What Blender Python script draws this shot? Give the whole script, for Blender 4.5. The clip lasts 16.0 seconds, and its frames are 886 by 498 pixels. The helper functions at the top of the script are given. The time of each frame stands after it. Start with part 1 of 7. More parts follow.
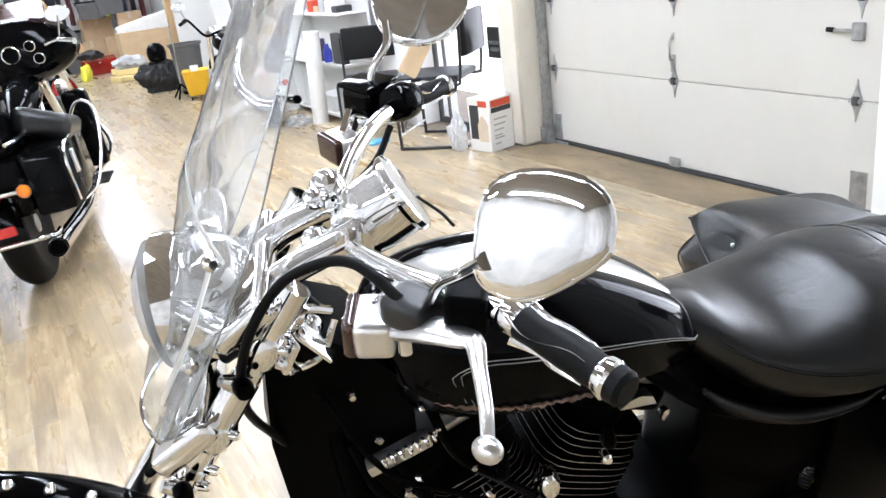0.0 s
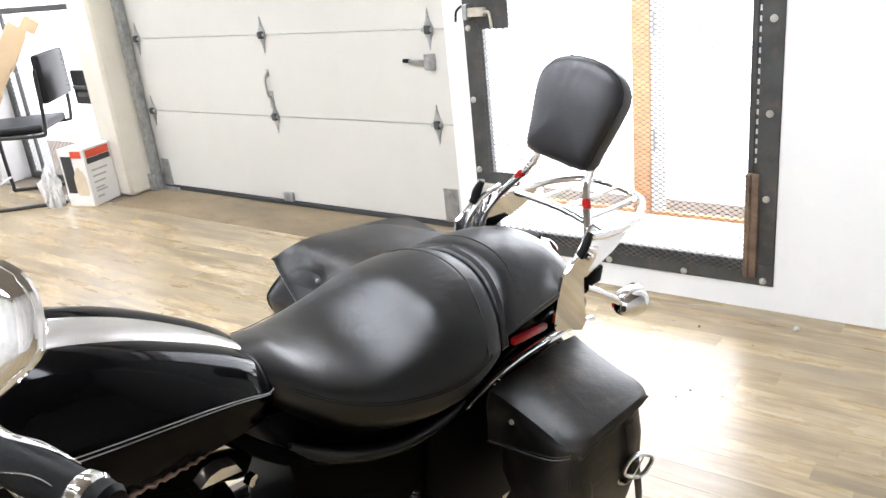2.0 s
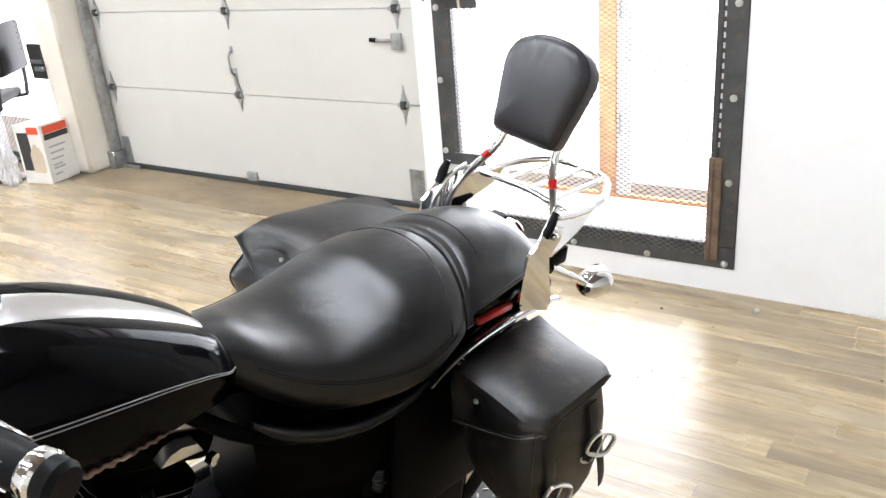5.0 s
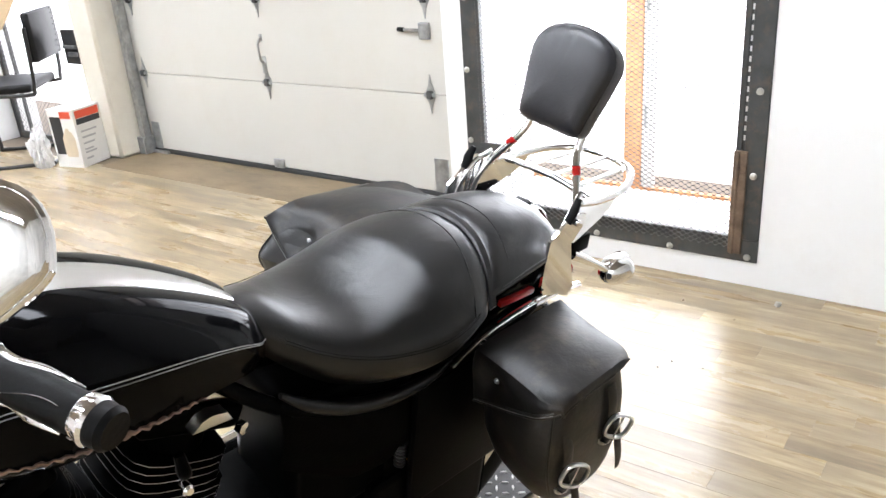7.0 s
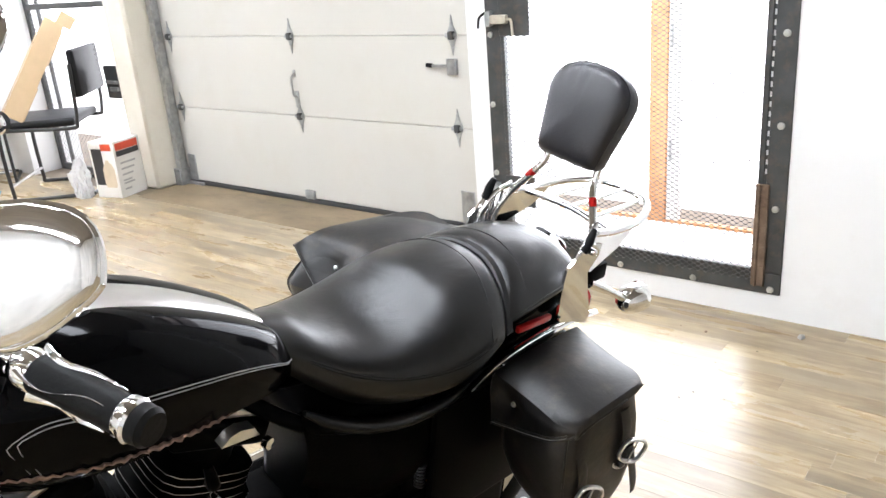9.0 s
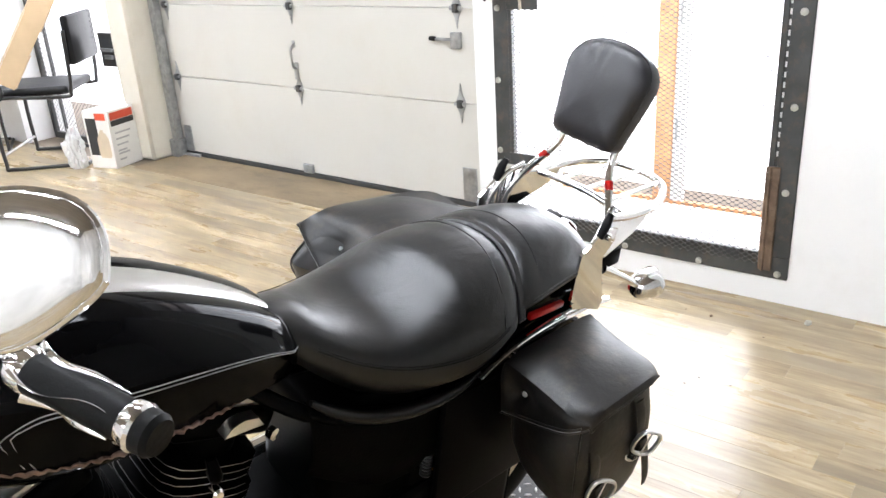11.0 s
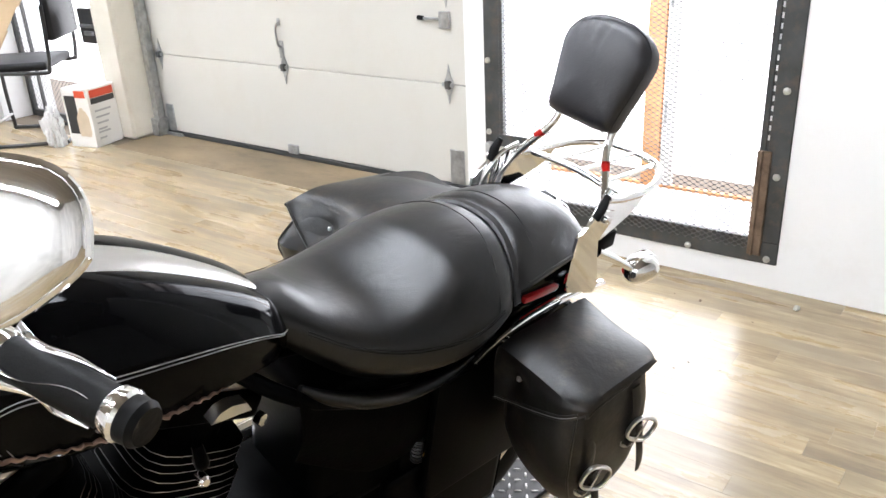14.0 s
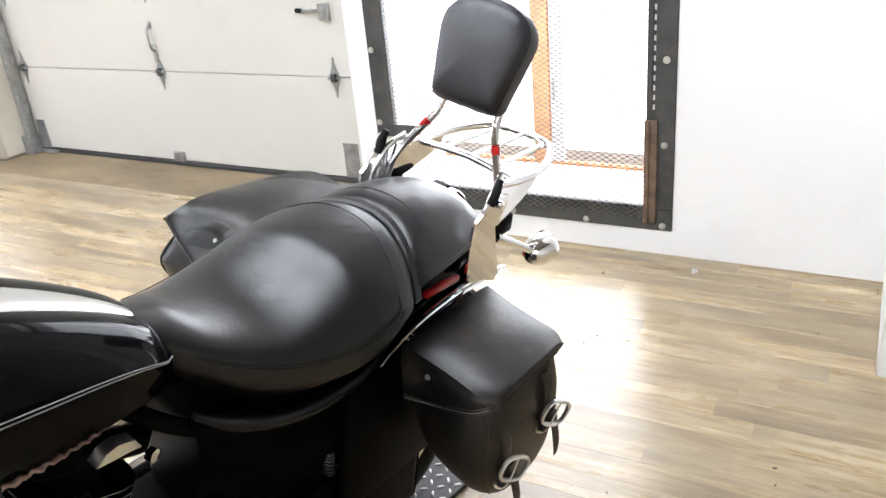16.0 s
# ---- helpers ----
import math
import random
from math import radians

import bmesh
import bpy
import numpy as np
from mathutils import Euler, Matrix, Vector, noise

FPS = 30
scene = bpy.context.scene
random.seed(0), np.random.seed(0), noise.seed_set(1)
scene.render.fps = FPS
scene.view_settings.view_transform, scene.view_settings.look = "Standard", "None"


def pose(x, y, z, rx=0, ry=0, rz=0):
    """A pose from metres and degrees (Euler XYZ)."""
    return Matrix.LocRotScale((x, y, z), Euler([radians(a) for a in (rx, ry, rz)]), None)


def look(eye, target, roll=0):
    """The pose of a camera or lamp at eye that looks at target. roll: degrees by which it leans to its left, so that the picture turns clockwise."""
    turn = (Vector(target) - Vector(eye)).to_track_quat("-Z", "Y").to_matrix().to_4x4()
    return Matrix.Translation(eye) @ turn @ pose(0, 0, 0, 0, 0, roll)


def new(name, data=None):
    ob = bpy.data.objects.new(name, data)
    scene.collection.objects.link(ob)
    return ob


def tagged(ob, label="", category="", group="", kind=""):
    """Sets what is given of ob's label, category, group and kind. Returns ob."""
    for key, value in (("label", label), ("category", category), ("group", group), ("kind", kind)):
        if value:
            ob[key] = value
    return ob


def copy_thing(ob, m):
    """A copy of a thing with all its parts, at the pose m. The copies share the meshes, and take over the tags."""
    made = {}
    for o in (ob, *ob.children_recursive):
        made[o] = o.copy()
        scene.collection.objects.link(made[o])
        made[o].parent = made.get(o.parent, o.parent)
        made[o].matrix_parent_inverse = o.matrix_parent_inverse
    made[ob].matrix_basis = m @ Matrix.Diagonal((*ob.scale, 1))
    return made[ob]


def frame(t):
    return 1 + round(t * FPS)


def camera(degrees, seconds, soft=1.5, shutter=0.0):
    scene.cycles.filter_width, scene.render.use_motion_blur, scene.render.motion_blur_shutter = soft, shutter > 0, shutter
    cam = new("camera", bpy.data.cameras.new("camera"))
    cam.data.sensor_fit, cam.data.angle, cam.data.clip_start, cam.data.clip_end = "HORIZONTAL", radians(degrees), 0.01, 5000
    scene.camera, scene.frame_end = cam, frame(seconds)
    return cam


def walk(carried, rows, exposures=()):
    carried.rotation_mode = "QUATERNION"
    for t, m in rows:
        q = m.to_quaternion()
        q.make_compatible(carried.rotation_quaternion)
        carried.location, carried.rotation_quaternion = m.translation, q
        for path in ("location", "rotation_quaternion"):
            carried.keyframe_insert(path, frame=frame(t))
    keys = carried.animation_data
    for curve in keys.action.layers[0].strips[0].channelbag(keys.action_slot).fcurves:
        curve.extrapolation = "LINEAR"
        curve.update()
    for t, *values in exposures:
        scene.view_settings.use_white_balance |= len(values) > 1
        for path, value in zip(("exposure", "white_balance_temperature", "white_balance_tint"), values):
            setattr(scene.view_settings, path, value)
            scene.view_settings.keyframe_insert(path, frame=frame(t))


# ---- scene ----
cam = camera(57.5, 16.0)
PATH = [
    (0, (0.132, 0.072, 1.434), (0.961, 1.755, 0.74), -7.1),
    (0.5, (0.18, 0.056, 1.427), (1.185, 1.638, 0.727), -8.0),
    (1, (0.23, 0.051, 1.412), (1.424, 1.476, 0.674), -8.0),
    (1.5, (0.272, 0.057, 1.409), (1.638, 1.324, 0.681), -6.9),
    (2, (0.306, 0.068, 1.403), (1.793, 1.204, 0.698), -6.1),
    (2.5, (0.32, 0.074, 1.401), (1.843, 1.158, 0.689), -6.1),
    (3, (0.323, 0.075, 1.403), (1.855, 1.139, 0.681), -5.9),
    (3.5, (0.321, 0.068, 1.404), (1.863, 1.123, 0.691), -6.1),
    (4, (0.315, 0.057, 1.4), (1.861, 1.104, 0.683), -5.9),
    (4.5, (0.315, 0.067, 1.394), (1.853, 1.108, 0.652), -5.5),
    (4.7, (0.314, 0.072, 1.394), (1.845, 1.119, 0.645), -5.2),
    (6.8, (0.276, 0.062, 1.385), (1.762, 1.161, 0.621), -4.0),
    (7, (0.276, 0.054, 1.389), (1.759, 1.157, 0.624), -4.3),
    (7.5, (0.262, 0.039, 1.389), (1.73, 1.168, 0.632), -4.2),
    (8, (0.249, 0.015, 1.395), (1.706, 1.175, 0.666), -4.9),
    (8.5, (0.239, 0.001, 1.398), (1.698, 1.172, 0.69), -4.8),
    (9, (0.236, 0.0, 1.403), (1.702, 1.176, 0.718), -4.6),
    (9.2, (0.235, -0.001, 1.406), (1.71, 1.164, 0.724), -4.6),
    (11.3, (0.273, 0.073, 1.397), (1.725, 1.227, 0.649), -3.5),
    (11.5, (0.277, 0.078, 1.39), (1.734, 1.228, 0.646), -3.3),
    (12, (0.279, 0.087, 1.387), (1.74, 1.227, 0.633), -3.0),
    (12.5, (0.281, 0.088, 1.389), (1.742, 1.222, 0.629), -2.9),
    (13, (0.282, 0.09, 1.385), (1.741, 1.215, 0.606), -2.5),
    (13.5, (0.28, 0.096, 1.386), (1.735, 1.23, 0.612), -2.6),
    (14, (0.282, 0.1, 1.382), (1.748, 1.212, 0.597), -2.7),
    (14.5, (0.282, 0.102, 1.381), (1.809, 1.117, 0.583), -0.9),
    (15, (0.259, 0.096, 1.388), (1.862, 1.021, 0.629), 0.2),
    (15.5, (0.217, 0.103, 1.388), (1.828, 1.011, 0.627), -1.1),
    (16, (0.341, 0.111, 1.371), (1.917, 1.026, 0.547), -5.4),
]
walk(cam, [(t, look(eye, target, roll)) for t, eye, target, roll in PATH], [(0, 0.64, 6000, 15), (1.5, 0.66, 6300, 15), (16, 0.64, 6300, 15)])

# ---- light ----
world = bpy.data.worlds.new("world")
scene.world = world
world.use_nodes = True
wn = world.node_tree
sky = wn.nodes.new("ShaderNodeTexSky")
sky.sky_type, sky.sun_disc = "NISHITA", False
sky.sun_elevation, sky.sun_rotation = radians(38), radians(75)
bg = wn.nodes["Background"]
bg.inputs["Strength"].default_value = 0.15
wn.links.new(sky.outputs[0], bg.inputs["Color"])

sun = new("sun", bpy.data.lights.new("sun", "SUN"))
sun.data.energy, sun.data.angle, sun.data.color = 1.0, radians(12), (1.0, 0.96, 0.9)
sun.matrix_world = look((9, 2.5, 8), (3, 1.5, 0))


def daylight(name, x, y, z, wide, high, watts, into=(-1, 0, -0.12)):
    """Sky light that enters through the upper half of an opening."""
    d = bpy.data.lights.new(name, "AREA")
    d.shape, d.size, d.size_y, d.energy, d.color = "RECTANGLE", wide, high, watts, (0.93, 0.98, 1.0)
    ob = new(name, d)
    ob.matrix_world = look((x, y, z), (x + into[0], y + into[1], z + into[2]))


daylight("gate_daylight", 3.66, 1.39, 1.42, 1.1, 1.8, 46.0)
daylight("entrance_daylight", 3.62, 5.82, 2.0, 1.1, 0.7, 60.0)
# unseen lamps, added to brighten the room and set highlights on seat and chrome
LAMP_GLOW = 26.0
ADDED_LAMPS = [(1.50, 1.50), (-0.35, 2.6), (-3.2, -1.2), (-3.2, 2.0), (1.7, 4.9), (1.7, 7.6), (1.2, 10.6), (1.2, 13.6), (1.2, 16.6), (-0.3, 6.2), (-0.3, 8.9), (-0.3, 13.0)]


# ---- materials ----
def material(name):
    m = bpy.data.materials.new(name)
    m.use_nodes = True
    return m, m.node_tree.nodes, m.node_tree.links, m.node_tree.nodes["Principled BSDF"]


def surface(name, colour, rough=0.5, metal=0.0, vary=0.12, scale=8.0, bump=0.0, bump_scale=60.0, rough_vary=0.1, coat=0.0, spec=0.5, stretch=(1, 1, 1), dirt=None, dirt_amount=0.0, wrinkle=0.0, wrinkle_scale=14.0):
    """A plain surface with broad and fine variation in colour and gloss, and relief."""
    m, n, l, p = material(name)
    tc = n.new("ShaderNodeTexCoord")
    mp = n.new("ShaderNodeMapping")
    mp.inputs["Scale"].default_value = stretch
    l.new(tc.outputs["Object"], mp.inputs[0])
    big = n.new("ShaderNodeTexNoise")
    big.inputs["Scale"].default_value, big.inputs["Detail"].default_value = scale, 6
    fine = n.new("ShaderNodeTexNoise")
    fine.inputs["Scale"].default_value, fine.inputs["Detail"].default_value = bump_scale, 4
    for t in (big, fine):
        l.new(mp.outputs[0], t.inputs["Vector"])
    ramp = n.new("ShaderNodeValToRGB")
    c0 = [max(0, c * (1 - vary)) for c in colour]
    c1 = [min(1, c * (1 + vary)) for c in colour]
    ramp.color_ramp.elements[0].position, ramp.color_ramp.elements[1].position = 0.3, 0.7
    ramp.color_ramp.elements[0].color, ramp.color_ramp.elements[1].color = (*c0, 1), (*c1, 1)
    l.new(big.outputs[0], ramp.inputs[0])
    out = ramp.outputs[0]
    if dirt:
        mix = n.new("ShaderNodeMix")
        mix.data_type = "RGBA"
        st = n.new("ShaderNodeTexNoise")
        st.inputs["Scale"].default_value, st.inputs["Detail"].default_value, st.inputs["Roughness"].default_value = scale * 2.3, 8, 0.7
        l.new(mp.outputs[0], st.inputs["Vector"])
        cut = n.new("ShaderNodeMapRange")
        cut.inputs[1].default_value, cut.inputs[2].default_value = 0.5, 0.75
        cut.inputs[4].default_value = dirt_amount
        l.new(st.outputs[0], cut.inputs[0])
        l.new(cut.outputs[0], mix.inputs[0])
        l.new(out, mix.inputs[6])
        mix.inputs[7].default_value = (*dirt, 1)
        out = mix.outputs[2]
    l.new(out, p.inputs["Base Color"])
    rr = n.new("ShaderNodeMapRange")
    rr.inputs[3].default_value, rr.inputs[4].default_value = max(0.01, rough - rough_vary), min(1, rough + rough_vary)
    both = n.new("ShaderNodeMix")
    both.inputs[0].default_value = 0.5
    l.new(fine.outputs[0], both.inputs[2])
    l.new(big.outputs[0], both.inputs[3])
    l.new(both.outputs[0], rr.inputs[0])
    l.new(rr.outputs[0], p.inputs["Roughness"])
    p.inputs["Metallic"].default_value = metal
    p.inputs["Specular IOR Level"].default_value = spec
    p.inputs["Coat Weight"].default_value = coat
    p.inputs["Coat Roughness"].default_value = 0.04
    if bump:
        b = n.new("ShaderNodeBump")
        b.inputs["Strength"].default_value, b.inputs["Distance"].default_value = bump, 0.002
        l.new(fine.outputs[0], b.inputs["Height"])
        l.new(b.outputs[0], p.inputs["Normal"])
    if bump and wrinkle:
        wr = n.new("ShaderNodeTexNoise")
        wr.inputs["Scale"].default_value, wr.inputs["Detail"].default_value, wr.inputs["Distortion"].default_value = wrinkle_scale, 5, 0.8
        l.new(mp.outputs[0], wr.inputs["Vector"])
        b2 = n.new("ShaderNodeBump")
        b2.inputs["Strength"].default_value, b2.inputs["Distance"].default_value = wrinkle, 0.012
        l.new(wr.outputs[0], b2.inputs["Height"])
        l.new(b2.outputs[0], b.inputs["Normal"])
    return m


chrome = surface("chrome", (0.90, 0.90, 0.90), 0.06, 1.0, 0.02, 5, 0.02, 40, 0.03)
satin = surface("polished_alloy", (0.84, 0.83, 0.82), 0.30, 1.0, 0.05, 9, 0.05, 80, 0.06)
brushed = surface("brushed_chrome", (0.90, 0.885, 0.87), 0.30, 1.0, 0.04, 9, 0.05, 80, 0.06, stretch=(0.3, 4, 4))
steel = surface("dull_steel", (0.42, 0.42, 0.41), 0.42, 1.0, 0.18, 14, 0.1, 120, 0.12)
gloss_black = surface("gloss_black_paint", (0.0022, 0.0022, 0.0025), 0.08, 0.0, 0.2, 6, 0.0, 60, 0.03, coat=0.0, spec=0.085)
satin_black = surface("satin_black_metal", (0.0012, 0.0012, 0.0013), 0.38, 0.0, 0.3, 9, 0.12, 140, 0.1, spec=0.03)
rubber = surface("black_rubber", (0.005, 0.005, 0.0052), 0.5, 0.0, 0.2, 12, 0.2, 180, 0.1, spec=0.13)
leather = surface("black_leather", (0.0012, 0.0012, 0.0014), 0.345, 0.0, 0.25, 7, 0.14, 420, 0.06, spec=0.54, wrinkle=0.26, wrinkle_scale=9)
bag_leather = surface("worn_bag_leather", (0.0035, 0.003, 0.0026), 0.42, 0.0, 0.3, 6, 0.14, 190, 0.10, dirt=(0.085, 0.060, 0.038), dirt_amount=0.5, spec=0.48, wrinkle=0.32, wrinkle_scale=7)
vinyl = surface("pad_vinyl", (0.007, 0.007, 0.011), 0.40, 0.0, 0.2, 8, 0.25, 380, 0.06, spec=0.72, wrinkle=0.14, wrinkle_scale=10, stretch=(1, 1.6, 0.5))
wall_paint = surface("white_wall_paint", (0.82, 0.82, 0.815), 0.62, 0.0, 0.03, 1.3, 0.25, 45, 0.1, dirt=(0.62, 0.57, 0.5), dirt_amount=0.25)
cream_paint = surface("cream_post_paint", (0.70, 0.66, 0.57), 0.55, 0.0, 0.05, 2.0, 0.25, 50, 0.1, dirt=(0.5, 0.43, 0.33), dirt_amount=0.3)
door_paint = surface("white_door_enamel", (0.575, 0.56, 0.515), 0.42, 0.0, 0.025, 1.1, 0.12, 90, 0.08, dirt=(0.50, 0.45, 0.36), dirt_amount=0.22)
galv = surface("galvanised_steel", (0.40, 0.41, 0.41), 0.45, 0.85, 0.25, 25, 0.1, 90, 0.12)
dark_steel = surface("dark_primer_steel", (0.055, 0.058, 0.058), 0.52, 0.2, 0.3, 9, 0.2, 110, 0.12, dirt=(0.16, 0.11, 0.07), dirt_amount=0.5)
rusty = surface("rusty_hinge_steel", (0.16, 0.11, 0.075), 0.65, 0.3, 0.4, 18, 0.3, 120, 0.15)
seal_rubber = surface("door_seal_rubber", (0.03, 0.03, 0.03), 0.7)
ceiling_paint = surface("pale_ceiling_boards", (0.25, 0.22, 0.185), 0.7, 0.0, 0.2, 2.5, 0.2, 40, stretch=(4, 0.5, 1))

dark_wall = surface("shop_wall", (0.70, 0.695, 0.68), 0.7, 0.0, 0.2, 1.5, 0.2, 40)

white_lam = surface("white_laminate", (0.78, 0.775, 0.75), 0.4, 0.0, 0.02, 2)

# ---- builders ----
def obj(name, bm, mat, parent=None, label="", smooth=True):
    me = bpy.data.meshes.new(name)
    bmesh.ops.recalc_face_normals(bm, faces=bm.faces)
    bm.to_mesh(me)
    bm.free()
    if mat:
        me.materials.append(mat)
    if smooth:
        me.polygons.foreach_set("use_smooth", [True] * len(me.polygons))
        me.set_sharp_from_angle(angle=radians(38))
    ob = new(name, me)
    if parent:
        ob.parent = parent
    if label:
        ob["label"] = label
    return ob


def part(name, bm, mat, parent, label=""):
    return obj(name, bm, mat, parent, label)


def empty(name, m, label, category, group=""):
    ob = new(name)
    ob.empty_display_size = 0.1
    ob.matrix_world = m
    return tagged(ob, label, category, group)


def add_box(bm, lo, hi, bevel=0.0, m=None, seg=1):
    lo, hi = Vector(lo), Vector(hi)
    r = bmesh.ops.create_cube(bm, size=1)
    c, d = (lo + hi) / 2, hi - lo
    for v in r["verts"]:
        v.co = Vector((c[i] + v.co[i] * d[i] for i in range(3)))
    vs = r["verts"]
    if bevel:
        es = list({e for v in vs for e in v.link_edges})
        out = bmesh.ops.bevel(bm, geom=es, offset=bevel, segments=seg, affect="EDGES", profile=0.6)
        vs = list({v for f in out["faces"] for v in f.verts} | {v for v in vs if v.is_valid})
    if m:
        for v in vs:
            v.co = m @ v.co
    return vs


def box(lo, hi, bevel=0.0, m=None, seg=1):
    bm = bmesh.new()
    add_box(bm, lo, hi, bevel, m, seg)
    return bm


def spline(pts, n=6):
    """Catmull-Rom through pts."""
    pts = [Vector(p) for p in pts]
    if len(pts) < 3:
        return pts
    q = [pts[0] * 2 - pts[1]] + pts + [pts[-1] * 2 - pts[-2]]
    out = []
    for i in range(1, len(q) - 2):
        a, b, c, d = q[i - 1:i + 3]
        for k in range(n):
            t = k / n
            out.append(0.5 * (2 * b + (c - a) * t + (2 * a - 5 * b + 4 * c - d) * t * t + (3 * b - a - 3 * c + d) * t ** 3))
    return out + [pts[-1]]


def add_loft(bm, rings, closed=True, cap=True):
    """Skins rings of equally many points."""
    vs = [[bm.verts.new(p) for p in r] for r in rings]
    n = len(vs[0])
    for a, b in zip(vs, vs[1:]):
        for i in range(n if closed else n - 1):
            j = (i + 1) % n
            bm.faces.new((a[i], a[j], b[j], b[i]))
    if cap and closed:
        bm.faces.new(vs[0][::-1])
        bm.faces.new(vs[-1])
    return vs


def add_tube(bm, pts, r, seg=10, smooth=5, cap=True, flat=1.0, up=(0, 0, 1)):
    """A round bar along a smooth path; r is one radius, or one for each given point."""
    path = spline(pts, smooth) if smooth > 1 else [Vector(p) for p in pts]
    k = len(path)
    rr = [r] * k if not isinstance(r, (list, tuple)) else [float(np.interp(i / (k - 1) * (len(r) - 1), range(len(r)), r)) for i in range(k)]
    up = Vector(up)
    rings, side = [], None
    for i, p in enumerate(path):
        t = (path[min(i + 1, k - 1)] - path[max(i - 1, 0)]).normalized()
        s = t.cross(up) if side is None else (side - t * side.dot(t))
        if s.length < 1e-4:
            s = t.orthogonal()
        side = s.normalized()
        w = side.cross(t).normalized()
        rings.append([p + rr[i] * (math.cos(2 * math.pi * a / seg) * side + flat * math.sin(2 * math.pi * a / seg) * w) for a in range(seg)])
    return add_loft(bm, rings, True, cap)


def tube(pts, r, seg=10, smooth=5, **k):
    bm = bmesh.new()
    add_tube(bm, pts, r, seg, smooth, **k)
    return bm


def add_lathe(bm, profile, m, seg=24, arc=1.0):
    """Turns (radius, height) pairs about the local z axis of m."""
    rings = []
    for r, h in profile:
        rings.append([m @ Vector((max(r, 1e-4) * math.cos(2 * math.pi * a / seg), max(r, 1e-4) * math.sin(2 * math.pi * a / seg), h)) for a in range(seg)])
    return add_loft(bm, rings)


def lathe(profile, m, seg=24):
    bm = bmesh.new()
    add_lathe(bm, profile, m, seg)
    return bm


def axis(origin, direction):
    """A pose whose z axis points along direction."""
    return Matrix.Translation(origin) @ Vector(direction).to_track_quat("Z", "Y").to_matrix().to_4x4()


def setting(name, bm, mat, label, category, parent=None):
    ob = obj(name, bm, mat, parent)
    return tagged(ob, label, category, kind="structure")


# ---- the room ----
WX, DX = 3.177, 3.55          # inner wall face, overhead door face
CEIL = 3.3
XW, YS, YN = -4.2, -3.2, 18.6

setting("floor", box((XW - 0.3, YS - 0.3, -0.12), (WX + 1.4, YN + 0.3, -0.004)), surface("subfloor", (0.2, 0.16, 0.12), 0.8), "wood-look plank floor of the workshop", "floor")
b = bmesh.new()
add_box(b, (XW - 0.3, YS - 0.3, CEIL), (WX + 0.9, YN + 0.3, CEIL + 0.15))
setting("ceiling", b, ceiling_paint, "dull pale boarded workshop ceiling", "ceiling")
setting("wall_west", box((XW - 0.2, YS, 0), (XW, YN, CEIL)), dark_wall, "plain grey side wall", "wall")
setting("wall_south", box((XW - 0.2, YS - 0.2, 0), (WX + 0.5, YS, CEIL)), dark_wall, "plain grey end wall", "wall")
setting("wall_north", box((XW - 0.2, YN, 0), (WX + 0.5, YN + 0.2, CEIL)), wall_paint, "plain white far end wall", "wall")
# street wall with the gate opening, the overhead door opening and the entrance
b = bmesh.new()
GY0, GY1, GZ0, GZ1 = 0.845, 1.935, 0.175, 3.05       # clear opening behind the gate
OY0, OY1, OZ1 = 2.33, 4.97, 2.6                   # overhead door opening
EY0, EY1, EZ1 = 5.20, 6.44, 2.4                   # entrance
T = 0.42
add_box(b, (WX, YS, 0), (WX + T, GY0, CEIL))
add_box(b, (WX, GY0, 0), (WX + T, GY1, GZ0))
add_box(b, (WX, GY0, GZ1), (WX + T, GY1, CEIL))
add_box(b, (WX, GY1, 0), (WX + T, OY0 - 0.2, CEIL))
add_box(b, (WX, OY0 - 0.2, OZ1), (WX + T, OY1, CEIL))
add_box(b, (WX, OY1, EZ1), (WX + T, EY1, CEIL))
add_box(b, (WX, EY1, 0), (WX + T, YN, CEIL))
setting("wall_east", b, wall_paint, "white painted street wall with deep openings", "wall")
setting("post", box((3.315, OY1, 0), (WX + T, OY1 + 0.24, CEIL), 0.02), cream_paint, "cream painted post between overhead door and entrance", "wall")
setting("pier", box((2.56, -1.6, 0), (WX, 0.035, CEIL), 0.006), wall_paint, "white painted pier standing out from the wall", "wall")

# overhead door
od = empty("overhead_door", pose(DX, (OY0 + OY1) / 2, 0), "white sectional overhead garage door with steel hinges", "garage door")
edges = [0.03, 0.55, 1.02, 1.54, 2.01, 2.60]
for z0, z1 in zip(edges, edges[1:]):
    part("door_section", box((0, -1.31, z0 + 0.002), (0.045, 1.31, z1 - 0.002), 0.003), door_paint, od)
part("bottom_seal", box((-0.012, -1.31, 0.0), (0.045, 1.31, 0.03), 0.006), seal_rubber, od, "black rubber bottom seal")

# security gate
gate = empty("security_gate", pose(3.170, 1.390, 0.099) @ Matrix.Scale(1.027, 4), "dark steel framed security gate with expanded mesh", "gate")
part("frame", box((0, -0.62, 0), (0.012, 0.62, 0.085), 0.003), dark_steel, gate)
part("frame", box((0, -0.62, 0.085), (0.012, -0.547, 2.3), 0.003), dark_steel, gate)
part("hinge_frame", box((0, -0.539, 0.085), (0.03, -0.517, 2.3), 0.003), dark_steel, gate)
for z in np.arange(0.10, 2.28, 0.034):
    part("slot_bridge", box((0.004, -0.547, z), (0.024, -0.539, z + (0.034 if z < 0.42 else 0.015))), dark_steel, gate)
part("frame", box((0, 0.535, 0.085), (0.012, 0.62, 2.3), 0.003), dark_steel, gate)

